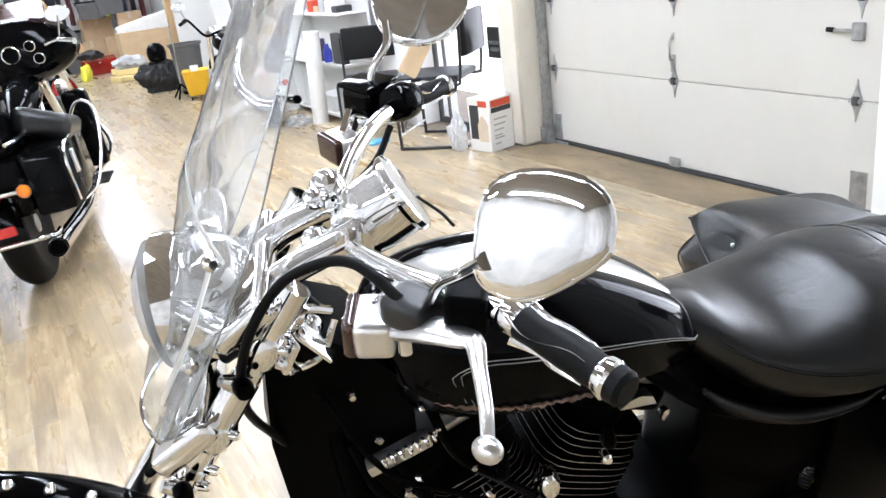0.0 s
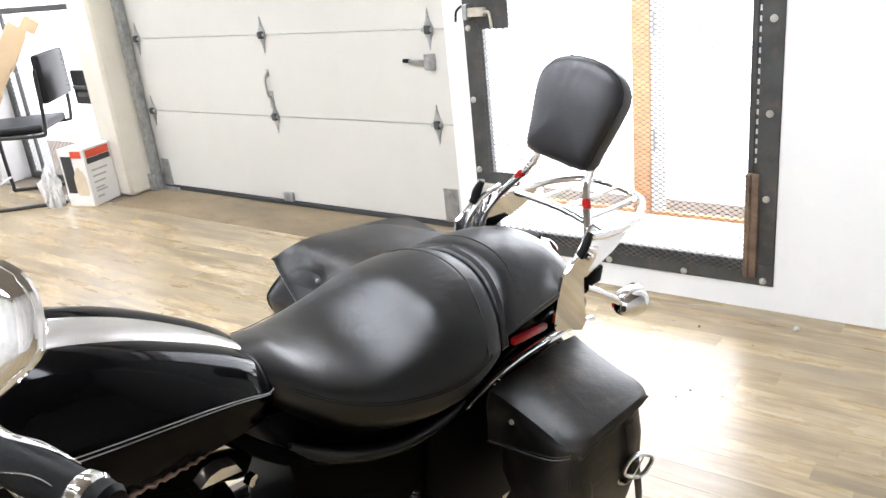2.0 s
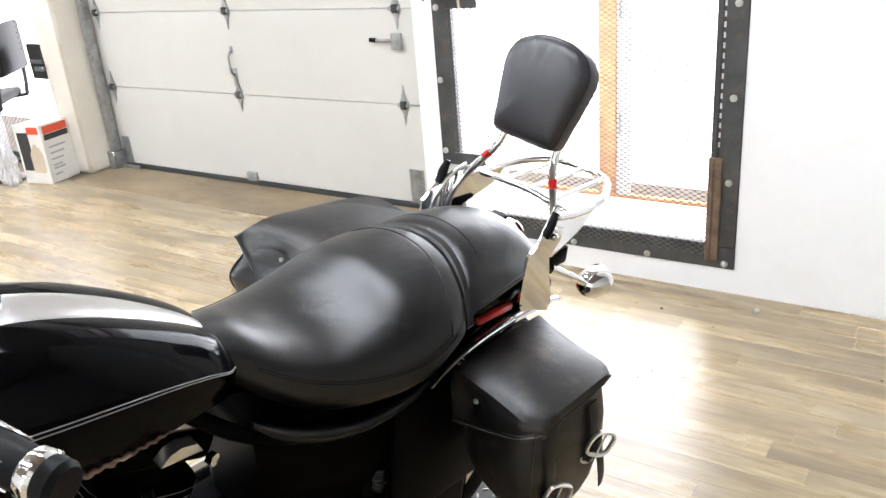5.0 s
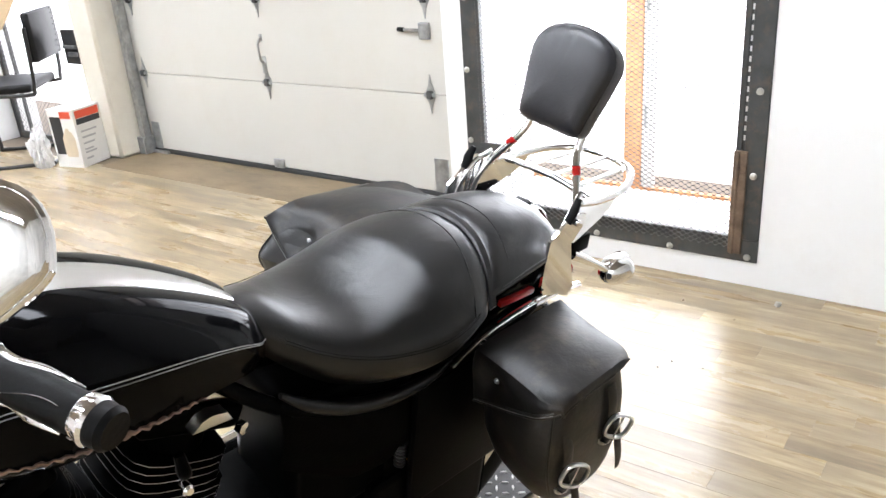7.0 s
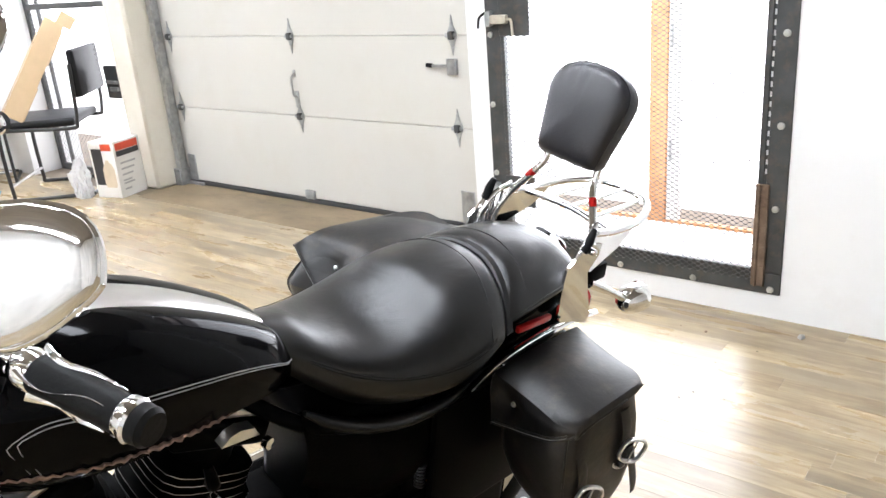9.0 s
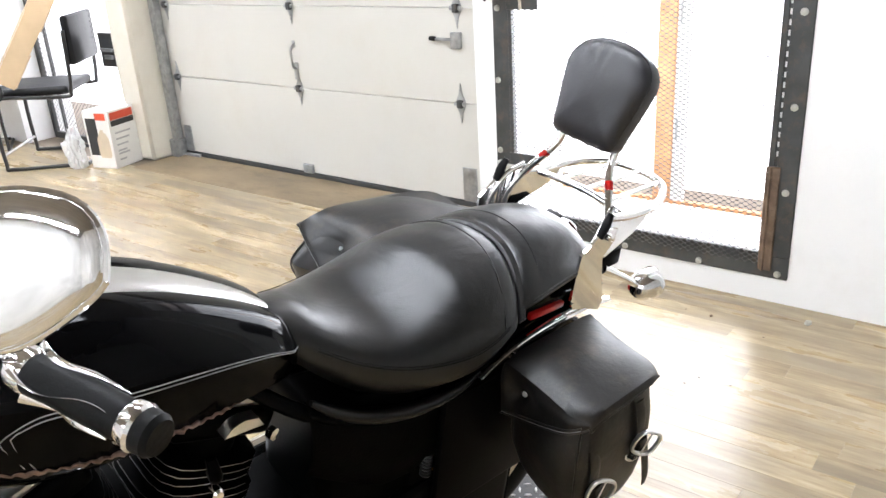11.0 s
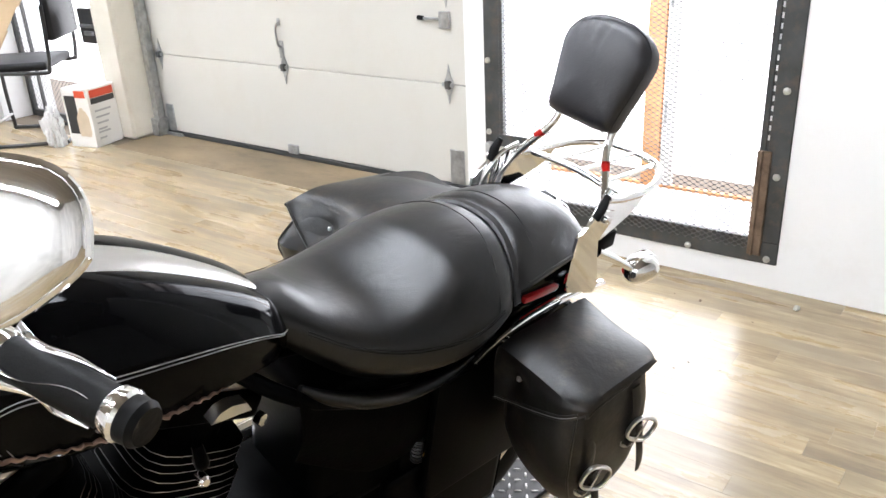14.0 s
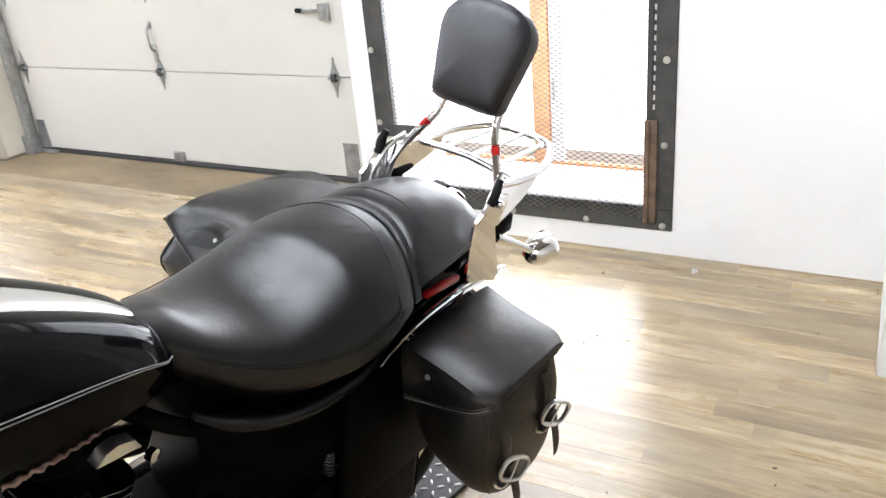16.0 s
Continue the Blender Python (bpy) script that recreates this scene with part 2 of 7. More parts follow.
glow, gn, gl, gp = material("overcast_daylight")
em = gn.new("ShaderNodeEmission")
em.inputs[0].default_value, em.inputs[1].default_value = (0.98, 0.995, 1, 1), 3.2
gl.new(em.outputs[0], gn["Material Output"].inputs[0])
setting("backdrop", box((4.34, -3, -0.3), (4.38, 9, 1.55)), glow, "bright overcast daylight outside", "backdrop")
setting("pavement", box((WX + T, -8, -0.16), (4.10, 16, -0.02)), surface("pale_concrete", (0.24, 0.236, 0.225), 0.8, 0.0, 0.08, 2, 0.2, 40), "pale concrete apron outside the gates", "pavement")
# base colour near white so the ground past the apron looks overexposed
setting("ground", box((4.10, -8, -0.16), (7.0, 16, -0.025)), surface("glare_white_ground", (0.85, 0.85, 0.84), 0.85, 0.0, 0.05, 4, 0.3, 60), "ground past the apron, coloured near white for glare", "ground")

# ---- the motorcycle ----
LEAN, YAW = 12.5, 11.5
U_ = Vector((math.cos(radians(YAW)), -math.sin(radians(YAW)), 0))
L_ = Vector((-math.sin(radians(YAW)), -math.cos(radians(YAW)), 0))
W_ = Vector((0, 0, math.cos(radians(LEAN)))) + L_ * math.sin(radians(LEAN))
R_ = -(L_ * math.cos(radians(LEAN)) - Vector((0, 0, math.sin(radians(LEAN)))))
BIKE = Matrix(((U_.x, R_.x, W_.x, 1.356), (U_.y, R_.y, W_.y, 1.117), (U_.z, R_.z, W_.z, 0), (0, 0, 0, 1)))
bike = empty("motorcycle", BIKE, "black cruiser motorcycle with clear windshield and leather saddlebags", "motorcycle")


def P(u, v, w):
    """Along the motorcycle to the rear, out to its left, and up."""
    return Vector((u, -v, w))


def pp(*rows):
    return [P(*r) for r in rows]


# everything that steers is turned a little to the right about the fork's axis
S_AX = Vector((-0.71, 0, -1)).normalized()
STEER = Matrix.Translation((-0.985, 0, 1.09)) @ Matrix.Rotation(radians(11), 4, S_AX) @ Matrix.Translation((0.985, 0, -1.09))


def steer(bm):
    bmesh.ops.transform(bm, matrix=STEER, verts=bm.verts)
    return bm


def ring(u, b, top, shoulder, bot, n=24, power=0, tuck=0.9):
    """A seat section: crowned top, rounded shoulder, side that tucks in towards the bottom."""
    out = []
    dish = 0.024 * max(0.0, 1 - ((u + 0.16) / 0.13) ** 2) if not power else 0.0
    flat_top = power > 0
    power = power or float(np.interp(u, [-0.34, -0.25, -0.16, -0.06, 0.05], [1.7, 1.8, 2.1, 2.0, 2.1]))
    for i in range(n + 1):
        s = math.sin(math.pi * (i / n - 0.5))
        fall = abs(s) ** power if flat_top else 1 - max(0.0, 1 - abs(s) ** power) ** 0.6
        out.append(Vector((u, b * s, top - (top - shoulder) * fall - dish * (1 - s * s) ** 1.5)))
    k = 4
    for i in range(1, k + 1):
        t = i / k
        out.append(Vector((u, b * (1.0 + 0.05 * math.sin(math.pi * t)) * (1 - (1 - tuck) * t * t), shoulder + (bot - shoulder) * t)))
    for i in range(k, 0, -1):
        t = i / k
        out.append(Vector((u, -b * (1.0 + 0.05 * math.sin(math.pi * t)) * (1 - (1 - tuck) * t * t), shoulder + (bot - shoulder) * t)))
    return out


def dense(rows, n=5):
    """Rows of numbers, smoothly filled in between."""
    r = np.array(rows, float)
    q = np.vstack([2 * r[0] - r[1], r, 2 * r[-1] - r[-2]])
    out = []
    for i in range(1, len(q) - 2):
        a, b, c, d = q[i - 1:i + 3]
        for k in range(n):
            t = k / n
            out.append(0.5 * (2 * b + (c - a) * t + (2 * a - 5 * b + 4 * c - d) * t * t + (3 * b - a - 3 * c + d) * t ** 3))
    return out + [r[-1]]


# rider's seat
def swept(u, v):
    """The seat's cross lines bow to the rear in the middle."""
    k = max(0.0, min(1.0, (u + 0.08) / 0.16)) * max(0.0, min(1.0, (0.38 - u) / 0.16))
    return u + k * 0.030 * (1 - (v / 0.125) ** 2)


def sweep(rows):
    return [[Vector((swept(p.x, p.y), p.y, p.z)) for p in r] for r in rows]


SEAT = [(-0.352, 0.030, 0.893, 0.880, 0.850), (-0.34, 0.056, 0.892, 0.862, 0.825), (-0.30, 0.090, 0.881, 0.828, 0.785), (-0.24, 0.128, 0.862, 0.796, 0.742),
        (-0.17, 0.160, 0.853, 0.775, 0.722), (-0.10, 0.180, 0.861, 0.766, 0.716), (-0.03, 0.190, 0.875, 0.766, 0.724), (0.03, 0.189, 0.880, 0.772, 0.742),
        (0.075, 0.182, 0.877, 0.780, 0.757), (0.10, 0.170, 0.868, 0.784, 0.762), (0.110, 0.150, 0.845, 0.785, 0.765)]
b = bmesh.new()
add_loft(b, sweep([ring(*r) for r in dense(SEAT, 4)]))
seat = part("seat", b, leather, bike, "smooth black leather rider's seat")
# double stitching along the seat's side, a welt over its rear edge
for sgn in (1, -1):
    for low in (0.0, 0.006):
        part("stitching", tube([P(swept(r[0], r[1]), sgn * (r[1] * 1.004 + 0.0006), r[3] + 0.014 - low) for r in SEAT[2:-2]], 0.0009, 6, 4), rubber, seat)
welt = lambda u, half, crown, fall, e: [Vector((swept(u, half * q), half * q, crown - fall * abs(q) ** e)) for q in np.linspace(-1, 1, 25)]
part("piping", tube(welt(0.062, 0.186, 0.8825, 0.090, 2.5), 0.0013, 6, 1), leather, seat)
b = bmesh.new()
rows = []
for q in np.linspace(-1, 1, 29):
    y, z = 0.177 * q, 0.8725 - 0.086 * abs(q) ** 2.5
    u = swept(0.1, y)
    rows.append([Vector((u + 0.004, y, z - 0.004)), Vector((u + 0.008, y * 1.006, z + 0.001)), Vector((u + 0.020, y * 1.004, z + 0.002)), Vector((u + 0.025, y * 0.985, z - 0.004))])
add_loft(b, rows)
part("seat_strap", b, leather, bike, "narrow black leather strap across the seat")
PILLION = [(0.108, 0.160, 0.862, 0.806, 0.778), (0.14, 0.162, 0.876, 0.812, 0.784), (0.20, 0.156, 0.876, 0.814, 0.788), (0.27, 0.144, 0.866, 0.811, 0.788),
           (0.325, 0.124, 0.850, 0.804, 0.785), (0.36, 0.098, 0.832, 0.797, 0.782), (0.380, 0.068, 0.813, 0.790, 0.778), (0.390, 0.034, 0.797, 0.786, 0.777)]
b = bmesh.new()
add_loft(b, sweep([ring(*r, power=2.4) for r in dense(PILLION, 4)]))
pillion = part("pillion_pad", b, leather, bike, "rounded black leather passenger seat")
part("piping", tube(welt(0.165, 0.160, 0.8775, 0.066, 2.4)[1:-1], 0.0013, 6, 1), leather, pillion)
for sgn in (1, -1):
    part("piping", tube([P(swept(r[0], r[1]), sgn * (r[1] * 1.012 + 0.0004), r[3] - 0.001) for r in PILLION[1:-1]], 0.0012, 6, 4), leather, pillion)

# fuel tank
TANK = [(-0.845, 0.045, 1.003, 0.980, 0.90, 0.88), (-0.82, 0.085, 1.022, 0.975, 0.88, 0.855), (-0.76, 0.122, 1.036, 0.964, 0.865, 0.835), (-0.68, 0.140, 1.037, 0.956, 0.85, 0.822),
        (-0.60, 0.146, 1.026, 0.947, 0.845, 0.815), (-0.52, 0.141, 0.998, 0.932, 0.84, 0.815), (-0.45, 0.129, 0.962, 0.912, 0.835, 0.815), (-0.39, 0.113, 0.925, 0.887, 0.825, 0.812), (-0.352, 0.100, 0.898, 0.866, 0.820, 0.809), (-0.332, 0.084, 0.880, 0.853, 0.820, 0.81), (-0.320, 0.050, 0.864, 0.845, 0.822, 0.812)]


def crest(a, hb, top, wide):
    """Height of the tank's upper skin: a is 0 in the middle and 1 at the widest line; a low lobe on either side of the console."""
    return top - (top - wide) * (0.03 * a + 0.97 * a ** 3.2) + 0.010 * (hb / 0.146) * math.sin(math.pi * min(1.0, a)) ** 1.5


def tank_ring(u, hb, top, wide, low, bot):
    out = []
    n = 10
    for i in range(n + 1):
        out.append((hb * (i / n) ** 0.97, crest(i / n, hb, top, wide)))
    out += [(hb * 1.0, wide - 0.25 * (wide - low)), (hb * 0.99, wide - 0.6 * (wide - low)), (hb * 0.95, low), (hb * 0.82, bot + 0.3 * (low - bot)), (hb * 0.55, bot), (0.0, bot)]
    full = [Vector((u, y, z)) for y, z in out] + [Vector((u, -y, z)) for y, z in out[-2:0:-1]]
    return full


b = bmesh.new()
TD = dense(TANK, 5)
add_loft(b, [tank_ring(*r) for r in TD])
tank = part("fuel_tank", b, gloss_black, bike, "gloss black fuel tank with silver pinstripes")


def on_tank(u, a, out=0.0015):
    """A place on the tank's skin: a is 0 at the crest and 1 at the widest line, beyond 1 down the side."""
    r = [float(np.interp(u, [t[0] for t in TD], [t[k] for t in TD])) for k in range(6)]
    if a <= 1:
        y, z = r[1] * a ** 0.97, crest(a, r[1], r[2], r[3])
    else:
        y, z = r[1] * (1 - 0.05 * (a - 1)), r[3] + (r[4] - r[3]) * (a - 1)
    return Vector((u, y + out, z + out))


pinstripe = surface("silver_pinstripe", (0.34, 0.34, 0.34), 0.35, 0.3)
for sgn in (-1, 1):
    for off in (0.0, 0.045):
        line = [on_tank(u, 1.0 + off * 1.6 + 0.9 * max(0, (-0.69 - u) / 0.1) ** 2.2) for u in np.linspace(-0.330, -0.752 + off * 0.25, 26)]
        line += [on_tank(-0.752 + off * 0.25 + 0.006 * k, 1.35 + off + 0.14 * k) for k in (1, 2, 3)]
        part("pinstripe", tube([Vector((p.x, p.y * sgn, p.z)) for p in line], 0.0008, 6, 2), pinstripe, tank, "thin silver pinstripe")
# chrome console along the crest
b = bmesh.new()
rows = []
for u, hw in dense([(-0.80, 0.024), (-0.76, 0.034), (-0.66, 0.043), (-0.55, 0.043), (-0.46, 0.039), (-0.40, 0.030), (-0.352, 0.022), (-0.335, 0.013)], 4):
    top = float(np.interp(u, [t[0] for t in TD], [t[2] for t in TD]))
    hb = float(np.interp(u, [t[0] for t in TD], [t[1] for t in TD]))
    rise = float(np.interp(u, [-0.80, -0.72, -0.55, -0.40, -0.335], [0.008, 0.013, 0.014, 0.013, 0.008]))
    rows.append([Vector((u, hw * s, top - 0.003 + rise * (1 - abs(s) ** 2.4) ** 0.6)) for s in np.linspace(-1, 1, 17)])
add_loft(b, rows, closed=False)
bmesh.ops.solidify(b, geom=b.faces[:], thickness=0.006)
console = part("tank_console", b, brushed, bike, "long polished chrome console on top of the tank")
part("filler_cap", lathe([(0.0, 0.012), (0.026, 0.010), (0.030, 0.004), (0.030, -0.006)], axis(P(-0.62, 0.0, 1.048), (0.06, 0, 1)), 28), chrome, console)
# embossed copper emblem on the tank's side
copper = surface("aged_copper_emblem", (0.24, 0.155, 0.12), 0.42, 0.6, 0.5, 60, 0.6, 160, 0.15)
for sgn in (-1, 1):
    rng = random.Random(4)
    at_ = lambda t: on_tank(-0.765 + 0.30 * t, 1.86 + 0.12 * t, 0.002)
    steps = np.linspace(-0.04, 1.04, 70)
    path = [at_(t) for t in steps]
    size = [0.0008 + 0.0062 * max(0.0, math.sin(math.pi * min(1, max(0, t)))) ** 0.45 * (0.72 + 0.42 * math.sin(t * 55 + 2 * math.sin(t * 17)) * rng.uniform(0.5, 1)) for t in steps]
    part("emblem", tube([Vector((p.x, p.y * sgn, p.z + 0.0022 * math.sin(k * 1.9))) for k, p in enumerate(path)], size, 8, 1, flat=0.55, up=(0, 1, 0)), copper, tank, "embossed copper-red emblem on the tank side")

# chassis below
part("frame_rail", tube(pp((-0.93, 0.0, 1.02), (-0.80, 0.0, 0.86), (-0.5, 0.0, 0.80), (-0.25, 0.0, 0.74), (0.1, 0.0, 0.66)), 0.022), satin_black, bike)
part("steering_head", tube(pp((-1.02, 0, 1.06), (-0.92, 0, 0.90)), 0.04, 16, 1), satin_black, bike)
for v in (0.09, -0.09):
    part("down_tube", tube(pp((-0.92, v * 0.4, 0.92), (-0.90, v, 0.70), (-0.86, v, 0.35), (-0.80, v, 0.16), (-0.3, v, 0.13), (0.0, v, 0.2), (0.12, v, 0.33)), 0.017), satin_black, bike)
    part("seat_rail", tube(pp((-0.42, v * 0.5, 0.80), (-0.30, v * 1.3, 0.72), (-0.05, v * 1.45, 0.64), (0.2, v * 1.4, 0.66), (0.36, v * 1.35, 0.72)), 0.014), satin_black, bike)
    part("swing_arm", tube(pp((-0.28, v, 0.33), (0.14, v * 1.1, 0.32)), 0.026, 12, 1), satin_black, bike)
perch_grey = surface("dark_grey_casting", (0.012, 0.012, 0.013), 0.38, 0.0, 0.2, 12, 0.1, 120, 0.08)
lip_black = surface("satin_black_plastic", (0.002, 0.002, 0.002), 0.32, 0.0, 0.2, 9, 0.0, 160, 0.06, spec=0.34)
cover_black = surface("textured_black_cover", (0.0016, 0.0016, 0.0015), 0.45, 0.0, 0.3, 9, 0.4, 180, 0.1, spec=0.05)
# neck and coil shroud, oil tank and side cover
b = bmesh.new()
add_loft(b, [[P(u, v * h, w) for u, v, w in ((-0.985, 0.0, 1.03), (-0.94, 0.8, 1.03), (-0.86, 1.0, 0.98), (-0.80, 1.0, 0.90), (-0.80, 1.0, 0.74), (-0.88, 1.0, 0.58), (-0.99, 0.7, 0.62), (-1.006, 0.5, 0.82))] for h in (-0.085, -0.07, 0.07, 0.085)])
part("neck_shroud", b, satin_black, bike)
for v in (1, -1):
    b = bmesh.new()
    rows = []
    for t in np.linspace(0, 1, 12):
        u = -0.335 + 0.36 * t
        top = 0.765 - 0.135 * math.sin(min(1, t * 1.1) * math.pi / 2) + 0.03 * max(0, t - 0.7)
        rows.append([P(u, v * (0.110 + 0.022 * math.sin(math.pi * s)), top - s * (0.20 - 0.08 * abs(t - 0.45))) for s in np.linspace(0, 1, 9)])
    add_loft(b, rows, closed=False)
    bmesh.ops.solidify(b, geom=b.faces[:], thickness=0.012)
    part("side_cover", b, cover_black, bike, "gloss black side cover under the seat")
    part("cover_lip", tube(pp((-0.335, v * 0.124, 0.772), (-0.29, v * 0.134, 0.735), (-0.22, v * 0.142, 0.697), (-0.13, v * 0.146, 0.668), (-0.03, v * 0.144, 0.659), (0.03, v * 0.138, 0.668)), [0.006, 0.014, 0.017, 0.015, 0.010, 0.004], 14, 5, flat=0.75), lip_black, bike, "satin black lip of the side cover")
part("oil_tank", box(P(-0.30, 0.10, 0.38), P(-0.02, -0.10, 0.70), 0.03, seg=3), satin_black, bike)
part("battery_box", box(P(-0.20, 0.095, 0.30), P(0.0, -0.095, 0.42), 0.015, seg=2), satin_black, bike)

# engine
engine = part("crankcase", lathe([(0.0, -0.11), (0.13, -0.11), (0.165, -0.08), (0.17, 0.0), (0.165, 0.08), (0.13, 0.11), (0.0, 0.11)], axis(P(-0.59, 0, 0.40), (0, 1, 0)), 32), satin_black, bike)
part("primary_cover", lathe([(0.0, 0.05), (0.11, 0.045), (0.14, 0.02), (0.145, -0.02)], axis(P(-0.52, 0.16, 0.36), (0, -1, 0)) @ Matrix.Diagonal((1.7, 1, 1, 1)), 36), chrome, engine, "polished chrome primary cover")
part("gearbox", box(P(-0.42, 0.11, 0.24), P(-0.22, -0.11, 0.46), 0.03, seg=2), satin_black, engine)


def fin_bm(m, hw, hl):
    """One cooling fin, a rounded square plate with a bright machined rim."""
    b = bmesh.new()
    pts = []
    for i in range(28):
        a = 2 * math.pi * i / 28
        c, s = math.cos(a), math.sin(a)
        k = (abs(c) ** 4 + abs(s) ** 4) ** -0.25
        pts.append((hl * c * k, hw * s * k))
    rings = [[m @ Vector((x * q, y * q, z)) for x, y in pts] for q, z in ((0.985, -0.0014), (1.0, -0.0006), (1.0, 0.0006), (0.985, 0.0014))]
    add_loft(b, rings)
    return b


for tilt, u0, name in ((22.5, -0.59, "cylinder"), (-22.5, -0.59, "cylinder")):
    d = Vector((math.sin(radians(tilt)), 0, math.cos(radians(tilt))))
    base = P(u0, 0, 0.40)
    m = axis(base, d)
    cyl = part(name, lathe([(0.06, 0.12), (0.062, 0.36), (0.05, 0.365), (0.0, 0.365)], m, 28), satin_black, bike, "black finned engine cylinder with bright fin edges")
    for k in range(13):
        s = 0.135 + 0.0145 * k
        mm = Matrix.Translation(base + d * s) @ m.to_3x3().to_4x4()
        fin = part("fin", fin_bm(mm, 0.098 - 0.012 * (k > 8), 0.088 - 0.004 * (k > 9)), satin_black, cyl)
        fin.data.materials.append(steel)
        fin.data.polygons.foreach_set("material_index", [1 if (len(p.vertices) == 4 and 28 <= p.index < 56 and k % 2 < 2) else 0 for p in fin.data.polygons])
    head = Matrix.Translation(base + d * 0.345) @ m.to_3x3().to_4x4()
    part("rocker_cover", box((-0.068, -0.088, 0.0), (0.068, 0.088, 0.05), 0.016, head, 3), satin_black, cyl)
    part("rocker_lid", box((-0.056, -0.078, 0.05), (0.056, 0.078, 0.066), 0.008, head, 2), satin, cyl, "polished alloy rocker lid")
    for sx in (-0.045, 0.045):
        part("bolt", lathe([(0.007, 0.0), (0.007, 0.012), (0.004, 0.014), (0.0, 0.014)], head @ Matrix.Translation((sx, 0.094 if tilt > 0 else 0.094, 0.025)) @ Matrix.Rotation(radians(-90), 4, "X"), 12), chrome, cyl)
    part("head_bolt", lathe([(0.010, 0.0), (0.010, 0.02), (0.006, 0.024), (0.0, 0.024)], axis(base + d * 0.27 + Vector((0, -0.085, 0)), (0, -1, 0.2)), 12), chrome, cyl)
    part("spark_plug_cap", tube([base + d * 0.315 + Vector((-0.02 * (1 if tilt > 0 else -1), -0.09, 0)), base + d * 0.33 + Vector((-0.035 * (1 if tilt > 0 else -1), -0.125, 0.012)), base + d * 0.36 + Vector((-0.05 * (1 if tilt > 0 else -1), -0.120, 0.02))], [0.008, 0.011, 0.008], 10, 4), satin_black, cyl)
# lifting bracket, horn cover and small chrome fittings between the cylinders
b = bmesh.new()
add_loft(b, [[P(u, v, w) for u, w in ((-0.468, 0.752), (-0.452, 0.766), (-0.434, 0.770), (-0.410, 0.763), (-0.402, 0.745), (-0.424, 0.748), (-0.450, 0.750))] for v in (0.075, 0.079, 0.094, 0.098)])
part("engine_bracket", b, satin, bike, "bare alloy engine bracket")
part("bracket_bolt", lathe([(0.011, 0), (0.011, 0.012), (0.0, 0.014)], axis(P(-0.398, 0.106, 0.735), (0.3, -1, 0)), 6), chrome, bike)
part("horn_cover", lathe([(0.0, 0.02), (0.03, 0.017), (0.045, 0.004), (0.047, -0.02)], axis(P(-0.60, 0.118, 0.655), (0, -1, 0.15)) @ Matrix.Diagonal((0.45, 0.6, 0.8, 1)), 28), chrome, bike, "chrome horn cover between the cylinders")
coil = part("ignition_coil", box(P(-0.885, 0.125, 0.803), P(-0.785, 0.100, 0.822), 0.004, Matrix.Translation(P(-0.83, 0.1, 0.81)) @ Matrix.Rotation(radians(-18), 4, "Y") @ Matrix.Translation(-P(-0.83, 0.1, 0.81)), 2), satin, bike, "pale alloy coil bracket with a coiled spring")
b = bmesh.new()
add_tube(b, [P(-0.865 + 0.085 * t + 0.0, 0.142 + 0.007 * math.sin(t * 2 * math.pi * 7), 0.828 + 0.028 * t + 0.007 * math.cos(t * 2 * math.pi * 7)) for t in np.linspace(0, 1, 80)], 0.0022, 6, 1)
part("spring", b, chrome, coil)
for u, v, w, r in ((-0.888, 0.09, 0.924, 0.008), (-0.728, 0.12, 0.755, 0.007), (-0.80, 0.12, 0.90, 0.005), (-0.86, 0.10, 0.84, 0.007), (-0.83, 0.12, 0.74, 0.009)):
    part("bolt", lathe([(r, 0), (r, 0.010), (r * 0.6, 0.014), (0.0, 0.014)], axis(P(u, v, w), (0, -1, 0)), 6), chrome, bike)
for k, (u, w) in enumerate(((-0.90, 0.75), (-0.84, 0.72), (-0.78, 0.78))):
    part("hose", tube(pp((u, 0.09, w + 0.08), (u + 0.03, 0.12, w), (u + 0.10, 0.12, w - 0.08), (u + 0.16, 0.10, w - 0.16)), 0.008, 8, 5), satin_black, bike)
# ochre tubes stand in for floor reflections in the gloss below the seat
ochre = surface("ochre_glint", (0.42, 0.24, 0.03), 0.45, 0.0, 0.3, 30)
part("glint_tube", tube(pp((-0.04, 0.112, 0.43), (-0.01, 0.114, 0.47), (0.03, 0.114, 0.52), (0.062, 0.112, 0.57), (0.075, 0.11, 0.62)), 0.0035, 8, 4), ochre, bike, "ochre tube under the seat, in place of a floor reflection")
part("glint_tube", tube(pp((-0.08, 0.112, 0.33), (-0.01, 0.114, 0.346), (0.05, 0.114, 0.352), (0.11, 0.112, 0.36)), 0.0035, 8, 4), ochre, bike)
b = bmesh.new()
add_tube(b, [P(-0.066 + 0.010 * math.cos(t * 44), 0.118 + 0.010 * math.sin(t * 44), 0.44 + 0.06 * t) for t in np.linspace(0, 1, 80)], 0.0028, 6, 1)
part("pedal_spring", b, perch_grey, bike)
part("tag", box(P(-0.15, 0.128, 0.325), P(-0.115, 0.124, 0.343), 0.002), satin, bike, "small silver data tag")
part("throttle_cable", tube(pp((-0.93, 0.08, 0.93), (-0.86, 0.13, 0.80), (-0.74, 0.13, 0.70), (-0.62, 0.12, 0.60)), 0.005, 8, 5), satin_black, bike)
for v in (0.03, -0.03):
    part("exhaust_pipe", tube(pp((-0.70, -0.09, 0.66), (-0.80, -0.14 + v, 0.56), (-0.78, -0.18, 0.34 + v * 2), (-0.4, -0.2, 0.30 + v * 2), (0.30, -0.21, 0.30 + v * 2)), 0.027, 14, 6), chrome, bike)

